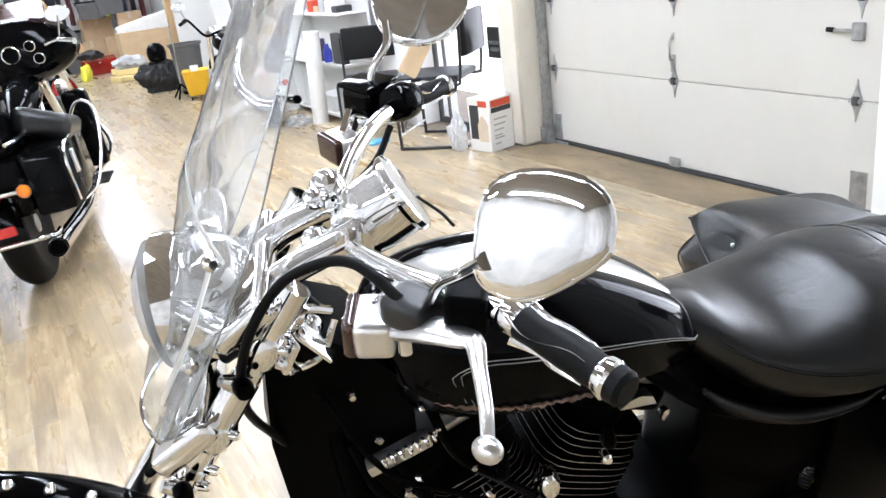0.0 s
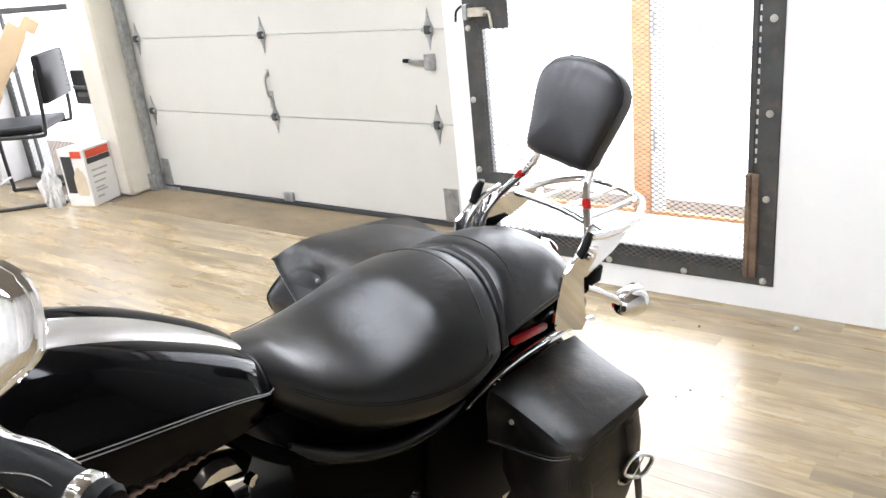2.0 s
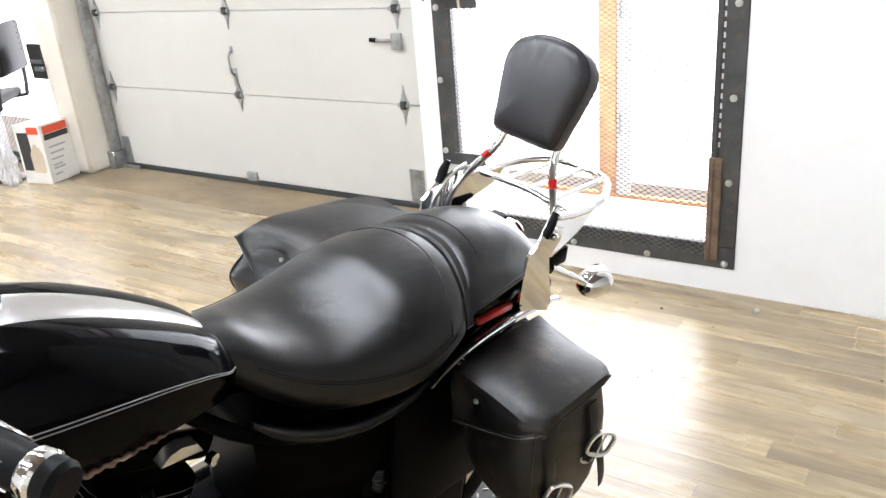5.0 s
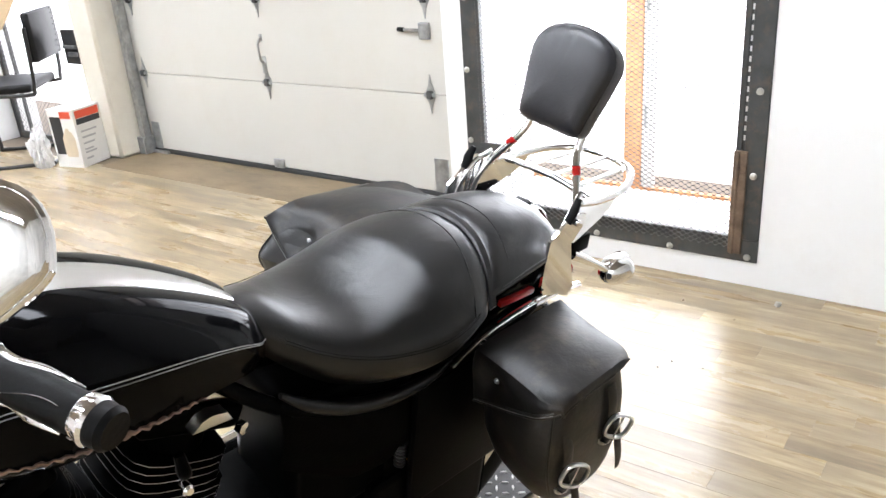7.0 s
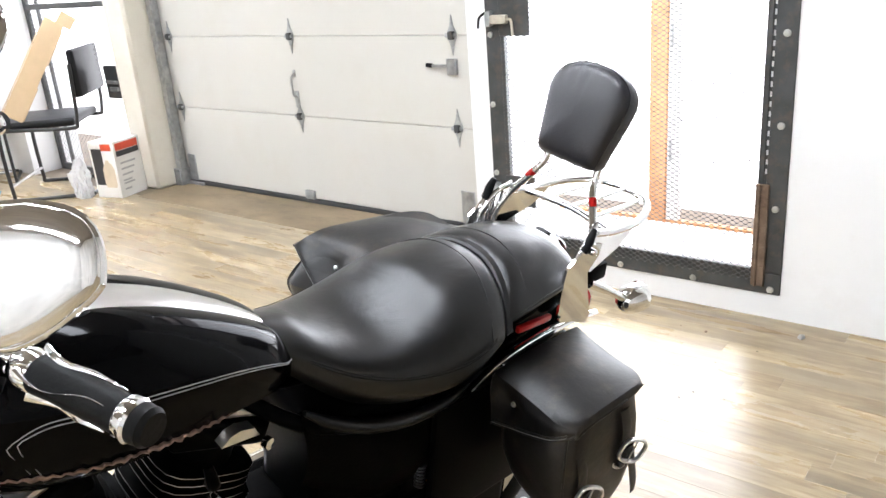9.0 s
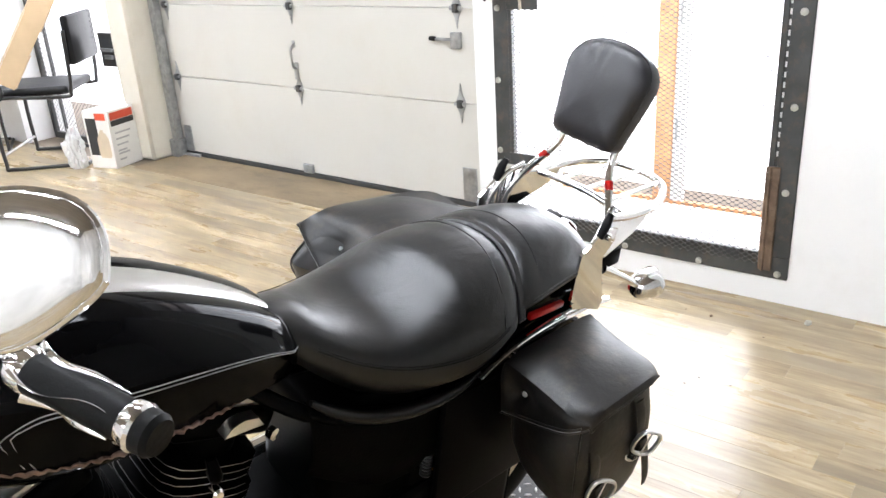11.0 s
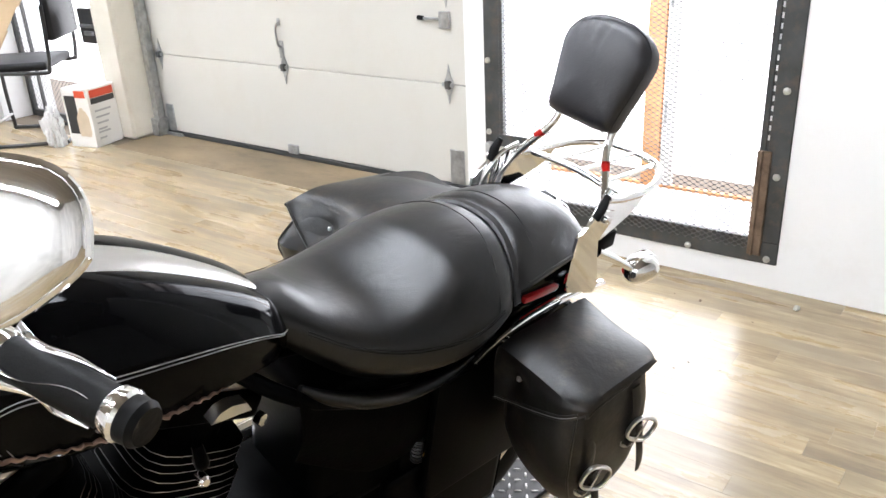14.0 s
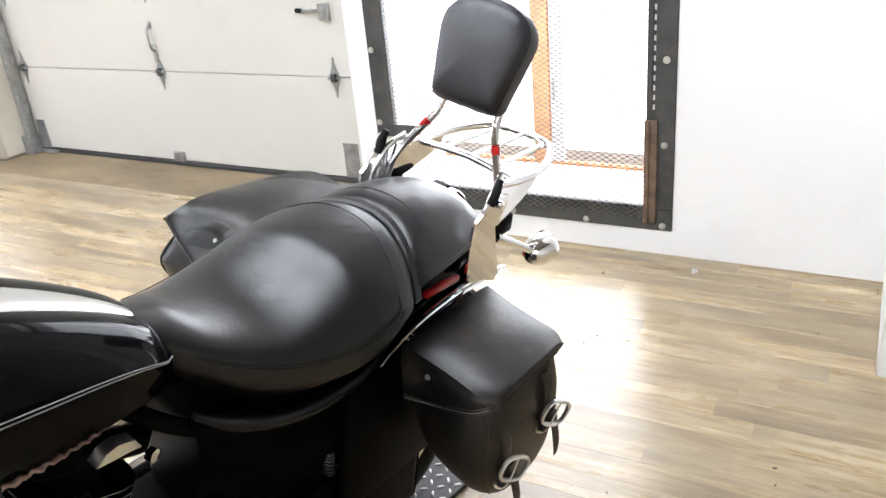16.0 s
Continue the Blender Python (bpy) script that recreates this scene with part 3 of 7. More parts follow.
# rear end
part("rear_fender", (lambda b: (add_loft(b, [[P(0.13 + r * math.sin(a), 0.105 * math.sin(t), 0.335 + (r + 0.0) * math.cos(a) + 0.03 * math.cos(t)) for t in np.linspace(-1.45, 1.45, 15)] for a, r in ((x, 0.365) for x in np.linspace(-1.05, 1.75, 24))], closed=False), bmesh.ops.solidify(b, geom=b.faces[:], thickness=0.005), b)[2])(bmesh.new()), gloss_black, bike, "gloss black rear fender")


def wheel(u, radius, width, name, label, turn=None):
    m = axis(P(u, 0, radius), (0, 1, 0))
    m = turn @ m if turn else m
    prof = []
    for a in np.linspace(-2.3, 2.3, 17):
        prof.append((radius - 0.075 + 0.075 * math.cos(a) ** 1 if abs(a) < 1.57 else radius - 0.075 + 0.06 * math.cos(a), width / 2 * math.sin(a)))
    w = part(name, lathe([(radius - 0.12, -width * 0.38)] + prof + [(radius - 0.12, width * 0.38)], m, 56), rubber, bike, label)
    part("rim", lathe([(radius - 0.135, -width * 0.40), (radius - 0.105, -width * 0.42), (radius - 0.115, -width * 0.2), (radius - 0.14, 0), (radius - 0.115, width * 0.2), (radius - 0.105, width * 0.42), (radius - 0.135, width * 0.40)], m, 56), chrome, w)
    part("hub", lathe([(0.0, -width * 0.55), (0.05, -width * 0.5), (0.035, -width * 0.3), (0.035, width * 0.3), (0.05, width * 0.5), (0.0, width * 0.55)], m, 24), satin, w)
    for k in range(13):
        a = 2 * math.pi * k / 13
        c, s = math.cos(a), math.sin(a)
        part("spoke", tube([m @ Vector((0.035 * c, 0.035 * s, 0)), m @ Vector(((radius - 0.13) * c, (radius - 0.13) * s, 0))], [0.011, 0.008], 8, 1), satin, w)
    return w


wheel(0.13, 0.322, 0.15, "rear_wheel", "wide black rear tyre on a spoked rim")
red_lens = surface("red_lens", (0.42, 0.012, 0.01), 0.12, 0.0, 0.15, 30, coat=0.6)
amber_lens = surface("amber_lens", (0.75, 0.20, 0.01), 0.12, 0.0, 0.1, 30, coat=0.5)
smoke_lens = surface("smoked_lens", (0.05, 0.018, 0.012), 0.1, 0.0, 0.2, 20, coat=0.6)
for v in (1, -1):
    strut = part("fender_strut", tube(pp((0.02, v * 0.148, 0.660), (0.09, v * 0.143, 0.683), (0.16, v * 0.138, 0.692), (0.25, v * 0.136, 0.697), (0.34, v * 0.134, 0.692), (0.42, v * 0.13, 0.675)), [0.006, 0.010, 0.012, 0.012, 0.011, 0.008], 10, 4, flat=0.7), chrome, bike, "chrome rear fender strut")
    part("strut_bolt", lathe([(0.009, 0), (0.009, 0.01), (0.0, 0.013)], axis(P(0.10, v * 0.150, 0.680), (0, -v, 0)), 12), chrome, strut)
    part("reflector", box(P(0.168, v * 0.128, 0.715), P(0.268, v * 0.116, 0.730), 0.004, Matrix.Translation(P(0.218, v * 0.12, 0.722)) @ Matrix.Rotation(radians(4), 4, "Y") @ Matrix.Translation(-P(0.218, v * 0.12, 0.722)), 2), red_lens, bike, "red side reflector")
    # sissy bar side plate
    b = bmesh.new()
    plate = [(0.268, 0.842), (0.262, 0.79), (0.262, 0.735), (0.272, 0.715), (0.318, 0.700), (0.362, 0.678), (0.372, 0.70), (0.352, 0.76), (0.338, 0.815), (0.366, 0.846), (0.372, 0.872), (0.345, 0.880), (0.312, 0.872)]
    f1 = [b.verts.new(P(u, v * 0.141, w)) for u, w in plate]
    f2 = [b.verts.new(P(u, v * 0.147, w)) for u, w in plate]
    b.faces.new(f1)
    b.faces.new(f2)
    for i in range(len(plate)):
        j = (i + 1) % len(plate)
        b.faces.new((f1[i], f1[j], f2[j], f2[i]))
    bmesh.ops.triangulate(b, faces=[f for f in b.faces if len(f.verts) > 4])
    part("side_plate", b, chrome, bike, "polished chrome backrest side plate")
    part("latch", tube(pp((0.318, v * 0.143, 0.868), (0.328, v * 0.146, 0.892), (0.340, v * 0.144, 0.915)), [0.010, 0.011, 0.007], 12, 3, flat=0.7), rubber, bike)
    part("docking_bolt", lathe([(0.008, 0), (0.008, 0.014), (0.0, 0.017)], axis(P(0.33, v * 0.148, 0.87), (0, -v, 0)), 12), chrome, bike)
    # rear turn signal
    sig = part("turn_signal", lathe([(0.034 * math.sin(a), -0.012 - 0.040 * math.cos(a)) for a in np.linspace(0, math.pi / 2, 10)] + [(0.0345, 0.008), (0.033, 0.018), (0.029, 0.024)], axis(P(0.560, v * 0.137, 0.664), (1, -0.25 * v, 0.12)), 32), chrome, bike, "bullet-shaped chrome turn signal")
    part("lens", lathe([(0.029, 0.0), (0.026, 0.008), (0.0, 0.014)], axis(P(0.582, v * 0.131, 0.667), (1, -0.25 * v, 0.12)), 28), smoke_lens, sig)
    part("signal_stalk", tube(pp((0.42, v * 0.10, 0.735), (0.48, v * 0.12, 0.70), (0.53, v * 0.135, 0.666)), [0.012, 0.008, 0.009], 12, 4), chrome, bike)
    part("stalk_collar", box(P(0.405, v * 0.085 + 0.02, 0.735), P(0.47, v * 0.085 - 0.02, 0.775), 0.005, seg=2), satin_black, bike)
part("fender_rail", box(P(0.06, 0.118, 0.66), P(0.34, -0.118, 0.792), 0.012, seg=2), gloss_black, bike)
part("tail_light", lathe([(0.0, 0.05), (0.03, 0.045), (0.042, 0.02), (0.045, -0.03)], axis(P(0.50, 0.0, 0.60), (1, 0, 0.2)), 28), red_lens, bike, "red tail light on the rear fender")
# sissy bar, pad and rack
arch = pp((0.335, 0.136, 0.80), (0.345, 0.132, 0.842), (0.368, 0.121, 0.880), (0.386, 0.100, 0.915), (0.406, 0.076, 0.955), (0.420, 0.068, 0.985), (0.445, 0.068, 1.06), (0.462, 0.060, 1.11), (0.467, 0.0, 1.125))
arch = arch + [Vector((p.x, -p.y, p.z)) for p in arch[-2::-1]]
sissy = part("sissy_bar", tube(arch, 0.0085, 14, 5), chrome, bike, "polished chrome backrest bar")
for v in (1, -1):
    part("bar_foot", tube(pp((0.285, v * 0.140, 0.79), (0.305, v * 0.139, 0.845), (0.338, v * 0.134, 0.885), (0.375, v * 0.122, 0.905)), 0.0065, 10, 4), chrome, sissy)
    part("decal", lathe([(0.0089, -0.010), (0.0089, 0.010)], axis(P(0.396, v * 0.088, 0.935), (0.35, v * 0.5, 0.75)), 14), red_lens, sissy, "small red decal on the bar")
pm = Matrix.Translation(P(0.440, 0.0, 1.093)) @ Matrix.Rotation(radians(20), 4, "Y")
half = spline([Vector(q) for q in ((0, -0.104, 0), (0.045, -0.104, 0), (0.070, -0.101, 0), (0.080, -0.090, 0), (0.085, -0.06, 0), (0.093, -0.02, 0), (0.100, 0.02, 0), (0.102, 0.045, 0), (0.094, 0.068, 0), (0.072, 0.088, 0), (0.038, 0.101, 0), (0, 0.105, 0))], 6)
outline = half[:-1] + [Vector((-p.x, p.y, 0)) for p in half[:0:-1]]
rings = []
for q, d in ((0.70, 0.026), (0.93, 0.025), (0.985, 0.020), (1.0, 0.010), (1.0, -0.006), (0.985, -0.014), (0.955, -0.021), (0.93, -0.0245), (0.90, -0.028), (0.85, -0.0315), (0.80, -0.034), (0.72, -0.0368), (0.6, -0.039), (0.45, -0.041), (0.3, -0.0424), (0.12, -0.043)):
    rings.append([pm @ Vector((d + (0.0013 * math.exp(-((p.y * q - 0.082) / 0.030) ** 2) * math.sin(p.x * q * 210 + 1.3) * max(0.0, min(1.0, (p.x + 0.03) / 0.03)) if d < -0.01 else 0), p.x * q, p.y * q)) for p in outline])
pad = bmesh.new()
add_loft(pad, rings)
backrest = part("backrest_pad", pad, vinyl, bike, "padded black vinyl passenger backrest")
mid = pm @ Vector((-0.017, 0, 0))
part("piping", tube([mid + (p - mid) * 1.004 for p in rings[5] + rings[5][:1]], 0.0011, 6, 1), vinyl, backrest)
loop = pp((0.375, 0.124, 0.885), (0.43, 0.125, 0.873), (0.50, 0.125, 0.868), (0.56, 0.113, 0.867), (0.612, 0.085, 0.867), (0.635, 0.055, 0.867), (0.645, 0.0, 0.867))
loop = loop + [Vector((p.x, -p.y, p.z)) for p in loop[-2::-1]]
rack = part("luggage_rack", tube(loop, 0.0085, 14, 5), chrome, bike, "chrome tube luggage rack")
for v in (-0.062, 0.0, 0.062):
    part("rack_bar", tube(pp((0.436, v, 0.877), (0.53, v, 0.872), (0.640 - abs(v) * 0.16, v * 0.97, 0.868)), 0.0065, 10, 4, flat=0.6), chrome, rack)
part("cross_bar", tube(pp((0.425, 0.124, 0.873), (0.438, 0.0, 0.877), (0.425, -0.124, 0.873)), 0.0075, 12, 4), chrome, rack)
for v in (1, -1):
    b = bmesh.new()
    q = pp((0.352, v * 0.130, 0.890), (0.415, v * 0.127, 0.872), (0.505, v * 0.126, 0.862), (0.488, v * 0.127, 0.842), (0.455, v * 0.129, 0.826), (0.405, v * 0.132, 0.812), (0.365, v * 0.134, 0.800), (0.340, v * 0.135, 0.815))
    n1 = [b.verts.new(p) for p in q]
    n2 = [b.verts.new(p + Vector((0, 0.005 * v, 0))) for p in q]
    b.faces.new(n1), b.faces.new(n2)
    for i in range(len(q)):
        b.faces.new((n1[i], n1[(i + 1) % len(q)], n2[(i + 1) % len(q)], n2[i]))
    part("rack_bracket", b, chrome, rack)
    part("shock_absorber", tube(pp((0.10, v * 0.105, 0.34), (-0.02, v * 0.105, 0.62)), 0.02, 14, 1), satin_black, bike)
    b = bmesh.new()
    add_tube(b, [P(0.09 - 0.10 * t + 0.0, v * 0.105 + 0.03 * math.cos(t * 2 * math.pi * 9), 0.37 + 0.22 * t + 0.03 * math.sin(t * 2 * math.pi * 9) * 0.4) for t in np.linspace(0, 1, 110)], 0.005, 6, 1)
    part("shock_spring", b, satin_black, bike, "shock absorber coil spring")
part("side_stand", tube([BIKE.inverted() @ Vector((1.16, 0.66, 0.016)), BIKE.inverted() @ Vector((1.20, 0.70, 0.012)), P(-0.36, 0.18, 0.20), P(-0.40, 0.10, 0.24)], [0.012, 0.014, 0.014, 0.018], 12, 4), satin_black, bike, "black side stand resting on the floor")


# saddlebags
def rrect(cx, cy, hx, hy, z, r, n=6):
    out = []
    for qx, qy, a0 in ((1, 1, 0), (-1, 1, 90), (-1, -1, 180), (1, -1, 270)):
        for i in range(n + 1):
            a = radians(a0 + 90 * i / n)
            out.append(Vector((cx + qx * (hx - r) + r * math.cos(a), cy + qy * (hy - r) + r * math.sin(a), z)))
    return out


def saddlebag(side, lift, ahead=0.0, shear=0.25, rise=0.010, longer=1.0, out=0.0, bulge=0.0, rounded=0.022, snap=0.24):
    """A leather bag: rounded body, lid folded down in front with a dent round its snap, piping, straps with buckles."""
    def place(ps):
        return [Vector((0.035 + (p.x - 0.035) * longer - ahead, -side * p.y, p.z + lift)) for p in ps]

    b = bmesh.new()
    rings = []
    for w, uf, ur, vi, vo in ((0.702, 0.075, 0.272, 0.188, 0.362), (0.67, 0.060, 0.285, 0.181, 0.372), (0.62, 0.050, 0.292, 0.178, 0.383), (0.57, 0.050, 0.296, 0.178, 0.388), (0.52, 0.058, 0.296, 0.179, 0.388),
                              (0.47, 0.078, 0.293, 0.182, 0.384), (0.43, 0.100, 0.287, 0.186, 0.376), (0.395, 0.122, 0.276, 0.194, 0.362), (0.372, 0.145, 0.260, 0.208, 0.345), (0.365, 0.170, 0.245, 0.230, 0.330)):
        uf -= bulge * math.exp(-((w - 0.62) / 0.09) ** 2)
        r = min(0.062, (ur - uf) * 0.4, (vo - vi) * 0.42)
        ring_ = rrect((uf + ur) / 2, (vi + vo) / 2, (ur - uf) / 2, (vo - vi) / 2, w, r)
        rings.append(place([Vector((p.x - shear * (p.y - 0.28) * max(0.0, (ur - p.x) / (ur - uf)), p.y, p.z)) for p in ring_]))
    add_loft(b, rings)
    body = part("saddlebag", b, bag_leather, bike, "black leather saddlebag with buckled straps")
    for k in (10, 17):
        part("seam", tube([r[k] for r in rings[1:-2]], 0.0022, 8, 4), bag_leather, body)

    def lidpoint(r, q):
        """On the lid: r is 0 at the rear edge, 1 at the fold and 2 at the lower edge in front; q is 0 inside, 1 outside."""
        rear = 0.303 - 0.040 * q - 0.022 * max(0.0, (q - 0.72) / 0.28) ** 2.5
        top = 0.712 + 0.006 * q + 0.014 * math.sin(math.pi * q) * math.sin(math.pi * min(1, r * 0.9)) - 0.007 * math.sin(math.pi * q) * (1 - min(1, r)) ** 2 + rise * q * (1 - min(1, r))
        deep = 0.088 * (1 - q) ** 0.8 + 0.014
        fold = 0.058 - 0.022 * q + rounded * max(0.0, (q - 0.78) / 0.22) ** 2
        if r <= 1:
            u, w = rear + (fold - rear) * r, top - 0.012 * r ** 10 - 0.006 * max(0.0, (0.1 - r) / 0.1) ** 2
        else:
            k = r - 1
            u, w = fold - (0.012 * math.sin(min(1.0, k * 2.2) * math.pi / 2) + out * k) * (0.45 + 0.55 * (1 - q)), top - 0.012 - deep * k ** 1.12
            dent = math.exp(-((k - 0.50) / 0.30) ** 2 - ((q - snap) / 0.17) ** 2)
            u += 0.017 * dent
        return Vector((u, 0.172 + 0.206 * q + 0.022 * max(0.0, r - 1) * (1 - q), w))

    rr = [0, 0.02, 0.12, 0.25, 0.4, 0.55, 0.7, 0.8, 0.88, 0.94, 1.0, 1.06, 1.12, 1.2, 1.3, 1.4, 1.5, 1.6, 1.7, 1.8, 1.9, 2.0]
    grid = []
    for r in rr:
        row = [lidpoint(r, q) for q in np.linspace(0, 1, 25)]
        rim = 0.016 * min(1, r / 0.1) * max(0.25, 1 - max(0, r - 1))
        row = [row[0] + Vector((0, -0.004, -rim)), row[0] + Vector((0, -0.003, -rim * 0.4))] + row + [row[-1] + Vector((0, 0.004, -rim * 0.35)), row[-1] + Vector((0, 0.005, -rim))]
        grid.append(place(row))
    b = bmesh.new()
    add_loft(b, grid, closed=False)
    bmesh.ops.recalc_face_normals(b, faces=b.faces[:])
    bmesh.ops.solidify(b, geom=b.faces[:], thickness=0.0035)
    lid = part("lid", b, bag_leather, body, "worn leather lid with stitched edge")
    low = grid[-1]
    part("piping", tube([g[-1] for g in grid[3:]] + low[::-1][1:], 0.0026, 8, 1), bag_leather, lid)
    part("piping", tube([p + Vector((-0.003, 0, 0.010)) for p in low[2:-3]], 0.0016, 6, 1), bag_leather, lid)
    part("stitching", tube([p + Vector((-0.004, 0, 0.005)) for p in low[2:-3]], 0.0006, 6, 1), pinstripe, lid)
    stud = place([lidpoint(1.5, snap)])[0]
    part("snap", lathe([(0.0, 0.004), (0.004, 0.0035), (0.0058, 0.0), (0.0058, -0.006)], axis(stud + Vector((-0.002, 0, 0.001)), (-0.8, 0, 0.5)), 16), satin, lid)
    for u0, w0, tilt in ((0.092, 0.540, 16), (0.210, 0.590, 20)):
        yo = 0.384
        strap = part("strap", tube(place([Vector((u0 - 0.004, yo - 0.008, w0 + 0.085)), Vector((u0 - 0.002, yo + 0.004, w0 + 0.05)), Vector((u0, yo + 0.007, w0 + 0.01)), Vector((u0 + 0.006, yo + 0.009, w0 - 0.03))]), [0.013, 0.013, 0.013, 0.012], 10, 4, flat=0.16, up=(0, 1, 0)), bag_leather, body, "black leather strap")
        part("strap_tail", tube(place([Vector((u0 + 0.006, yo + 0.014, w0 + 0.005)), Vector((u0 + 0.020, yo + 0.020, w0 - 0.05)), Vector((u0 + 0.036, yo + 0.022, w0 - 0.10)), Vector((u0 + 0.046, yo + 0.020, w0 - 0.135))]), [0.0105, 0.0105, 0.0105, 0.007], 10, 4, flat=0.2, up=(0, 1, 0)), bag_leather, strap)
        m = Matrix.Translation(place([Vector((u0 + 0.004, yo + 0.022, w0))])[0]) @ Matrix.Rotation(radians(-26 * side), 4, "Z") @ Matrix.Rotation(radians(tilt), 4, "Y")
        bb = bmesh.new()
        add_tube(bb, [m @ Vector((0.025 * math.copysign(abs(math.cos(a)) ** 0.7, math.cos(a)), 0, 0.027 * math.copysign(abs(math.sin(a)) ** 0.7, math.sin(a)))) for a in np.linspace(0, 2 * math.pi, 33)], 0.0052, 8, 1, flat=0.65)
        bmesh.ops.remove_doubles(bb, verts=bb.verts, dist=1e-5)
        part("buckle", bb, satin, strap, "worn silver buckle")
        part("prong", tube([m @ Vector((0, 0, 0.026)), m @ Vector((0, -side * 0.004, -0.024))], 0.0017, 6, 1), satin, strap)
        bb = bmesh.new()
        add_tube(bb, [m @ Vector((-0.006 + 0.013 * math.cos(a), side * 0.006, -0.040 + 0.011 * math.sin(a))) for a in np.linspace(math.pi, 2 * math.pi, 13)], 0.0028, 8, 1)
        part("ring", bb, satin, strap)
        part("keeper", box((-0.017, -0.007, -0.006), (0.017, 0.007, 0.006), 0.002, Matrix.Translation(place([Vector((u0 + 0.004, yo + 0.008, w0 - 0.038))])[0])), bag_leather, strap)
    return body


# black boxes added to fill the dark gap between side cover and bag
for v in (1, -1):
    part("bag_gap_filler", box(P(-0.06, v * 0.150, 0.335), P(0.28, v * 0.128, 0.645), 0.012, seg=2), satin_black, bike)
    part("frame_gap_filler", box(P(-0.10, v * 0.112, 0.20), P(0.06, v * 0.088, 0.62), 0.012, seg=2), satin_black, bike)
    part("swing_arm_gap_filler", box(P(-0.14, v * 0.124, 0.16), P(0.20, v * 0.100, 0.42), 0.02, seg=3), satin_black, bike)
saddlebag(1, 0.0, shear=0.12)
saddlebag(-1, 0.062, 0.03, 0.45, -0.028, 1.28, 0.060, 0.05, 0.0, 0.46)

# ---- front end of the motorcycle ----
keep = lambda bm: bm
for v in (1, -1):
    off = Vector((0.0, 0.0, 0.0)) if v == 1 else Vector((0.045, 0.232, 0.0))
    top, low = P(-0.937, 0.126, 1.135) + off, P(-1.490, 0.105, 0.34) + off
    at = lambda z: top + (low - top) * ((1.135 - z) / (1.135 - 0.34))
    leg = part("fork_leg", keep(tube([at(0.80), at(0.66), at(0.34)], [0.0225, 0.0245, 0.0235], 18, 1)), chrome, bike, "polished chrome fork leg")
    part("fork_tube", keep(tube([at(1.135), at(0.78)], 0.0178, 18, 1)), chrome, leg)
    part("fork_cover", keep(tube([at(1.02), at(0.92), at(0.90)], [0.0200, 0.0210, 0.0195], 20, 1)), chrome, leg)
    part("fork_seal", keep(tube([at(0.825), at(0.80)], 0.0245, 18, 1)), chrome, leg)
    for z in (1.06, 0.945, 0.895, 0.872):
        r = 0.026 if z > 0.92 else 0.0225
        h = 0.016 if z > 0.92 else 0.007
        part("clamp", keep(tube([at(z + h), at(z + h * 0.7), at(z - h * 0.7), at(z - h)], [r - 0.003, r, r, r - 0.003], 20, 1)), chrome, leg)
        part("clamp_bolt", keep(lathe([(0.0065, -0.010), (0.0065, 0.014), (0.004, 0.017), (0.0, 0.017)], axis(at(z) + Vector((0.016, -v * 0.018, 0.004)), (0.75, -v * 0.6, 0.2)), 8)), chrome, leg)
    for z in (1.03, 0.885):
        part("windshield_clamp", keep(tube([at(z) + Vector((-0.02, -v * 0.020, 0)), at(z) + Vector((-0.036, -v * 0.022, 0.012))], [0.012, 0.008], 12, 1)), chrome, leg)
        part("clamp_knob", keep(lathe([(0.0, 0.014), (0.011, 0.012), (0.013, 0.0), (0.011, -0.008)], axis(at(z) + Vector((-0.012, -v * 0.034, 0.004)), (0.2, -v, 0)), 14)), satin_black, leg)
part("upper_triple_clamp", steer(box(P(-1.03, 0.15, 1.075), P(-0.945, -0.15, 1.105), 0.014, Matrix.Translation(P(-0.985, 0, 1.09)) @ Matrix.Rotation(radians(-35), 4, "Y") @ Matrix.Translation(-P(-0.985, 0, 1.09)), 3)), chrome, bike)
part("lower_triple_clamp", steer(box(P(-1.13, 0.155, 0.915), P(-1.035, -0.155, 0.95), 0.014, Matrix.Translation(P(-1.085, 0, 0.93)) @ Matrix.Rotation(radians(-35), 4, "Y") @ Matrix.Translation(-P(-1.085, 0, 0.93)), 3)), chrome, bike)
# cast chrome covers round the steering head
b = bmesh.new()
for u, v, w, r in ((-0.955, 0.075, 1.03, 0.024), (-0.935, 0.065, 1.055, 0.022), (-0.985, 0.09, 1.07, 0.022), (-0.915, 0.060, 1.03, 0.018), (-0.945, 0.085, 1.075, 0.016)):
    add_lathe(b, [(0, r * 0.8)] + [(r * math.sin(a), r * 0.8 * math.cos(a)) for a in np.linspace(0.2, 2.9, 9)] + [(0, -r * 0.8)], axis(P(u, v, w), (0.4, -1, 0.5)), 20)
part("head_cover", steer(b), chrome, bike, "chrome castings round the steering head")
for v in (1, -1):
    part("head_cover_bolt", steer(lathe([(0.012, 0), (0.012, 0.012), (0.007, 0.016), (0.0, 0.016)], axis(P(-0.985, v * 0.125, 1.025), (0.2, -v, 0.1)), 6)), chrome, bike)
    part("nacelle_wing", steer(tube(pp((-1.06, v * 0.09, 1.10), (-1.0, v * 0.125, 1.075), (-0.95, v * 0.11, 1.02), (-0.93, v * 0.075, 0.985)), [0.012, 0.020, 0.018, 0.010], 14, 5, flat=0.5)), chrome, bike)
b = bmesh.new()
add_box(b, (-0.030, -0.004, -0.022), (0.034, 0.004, 0.020), 0.003, axis(P(-0.965, 0.115, 1.045), (0.5, 0.1, 0.8)), 2)
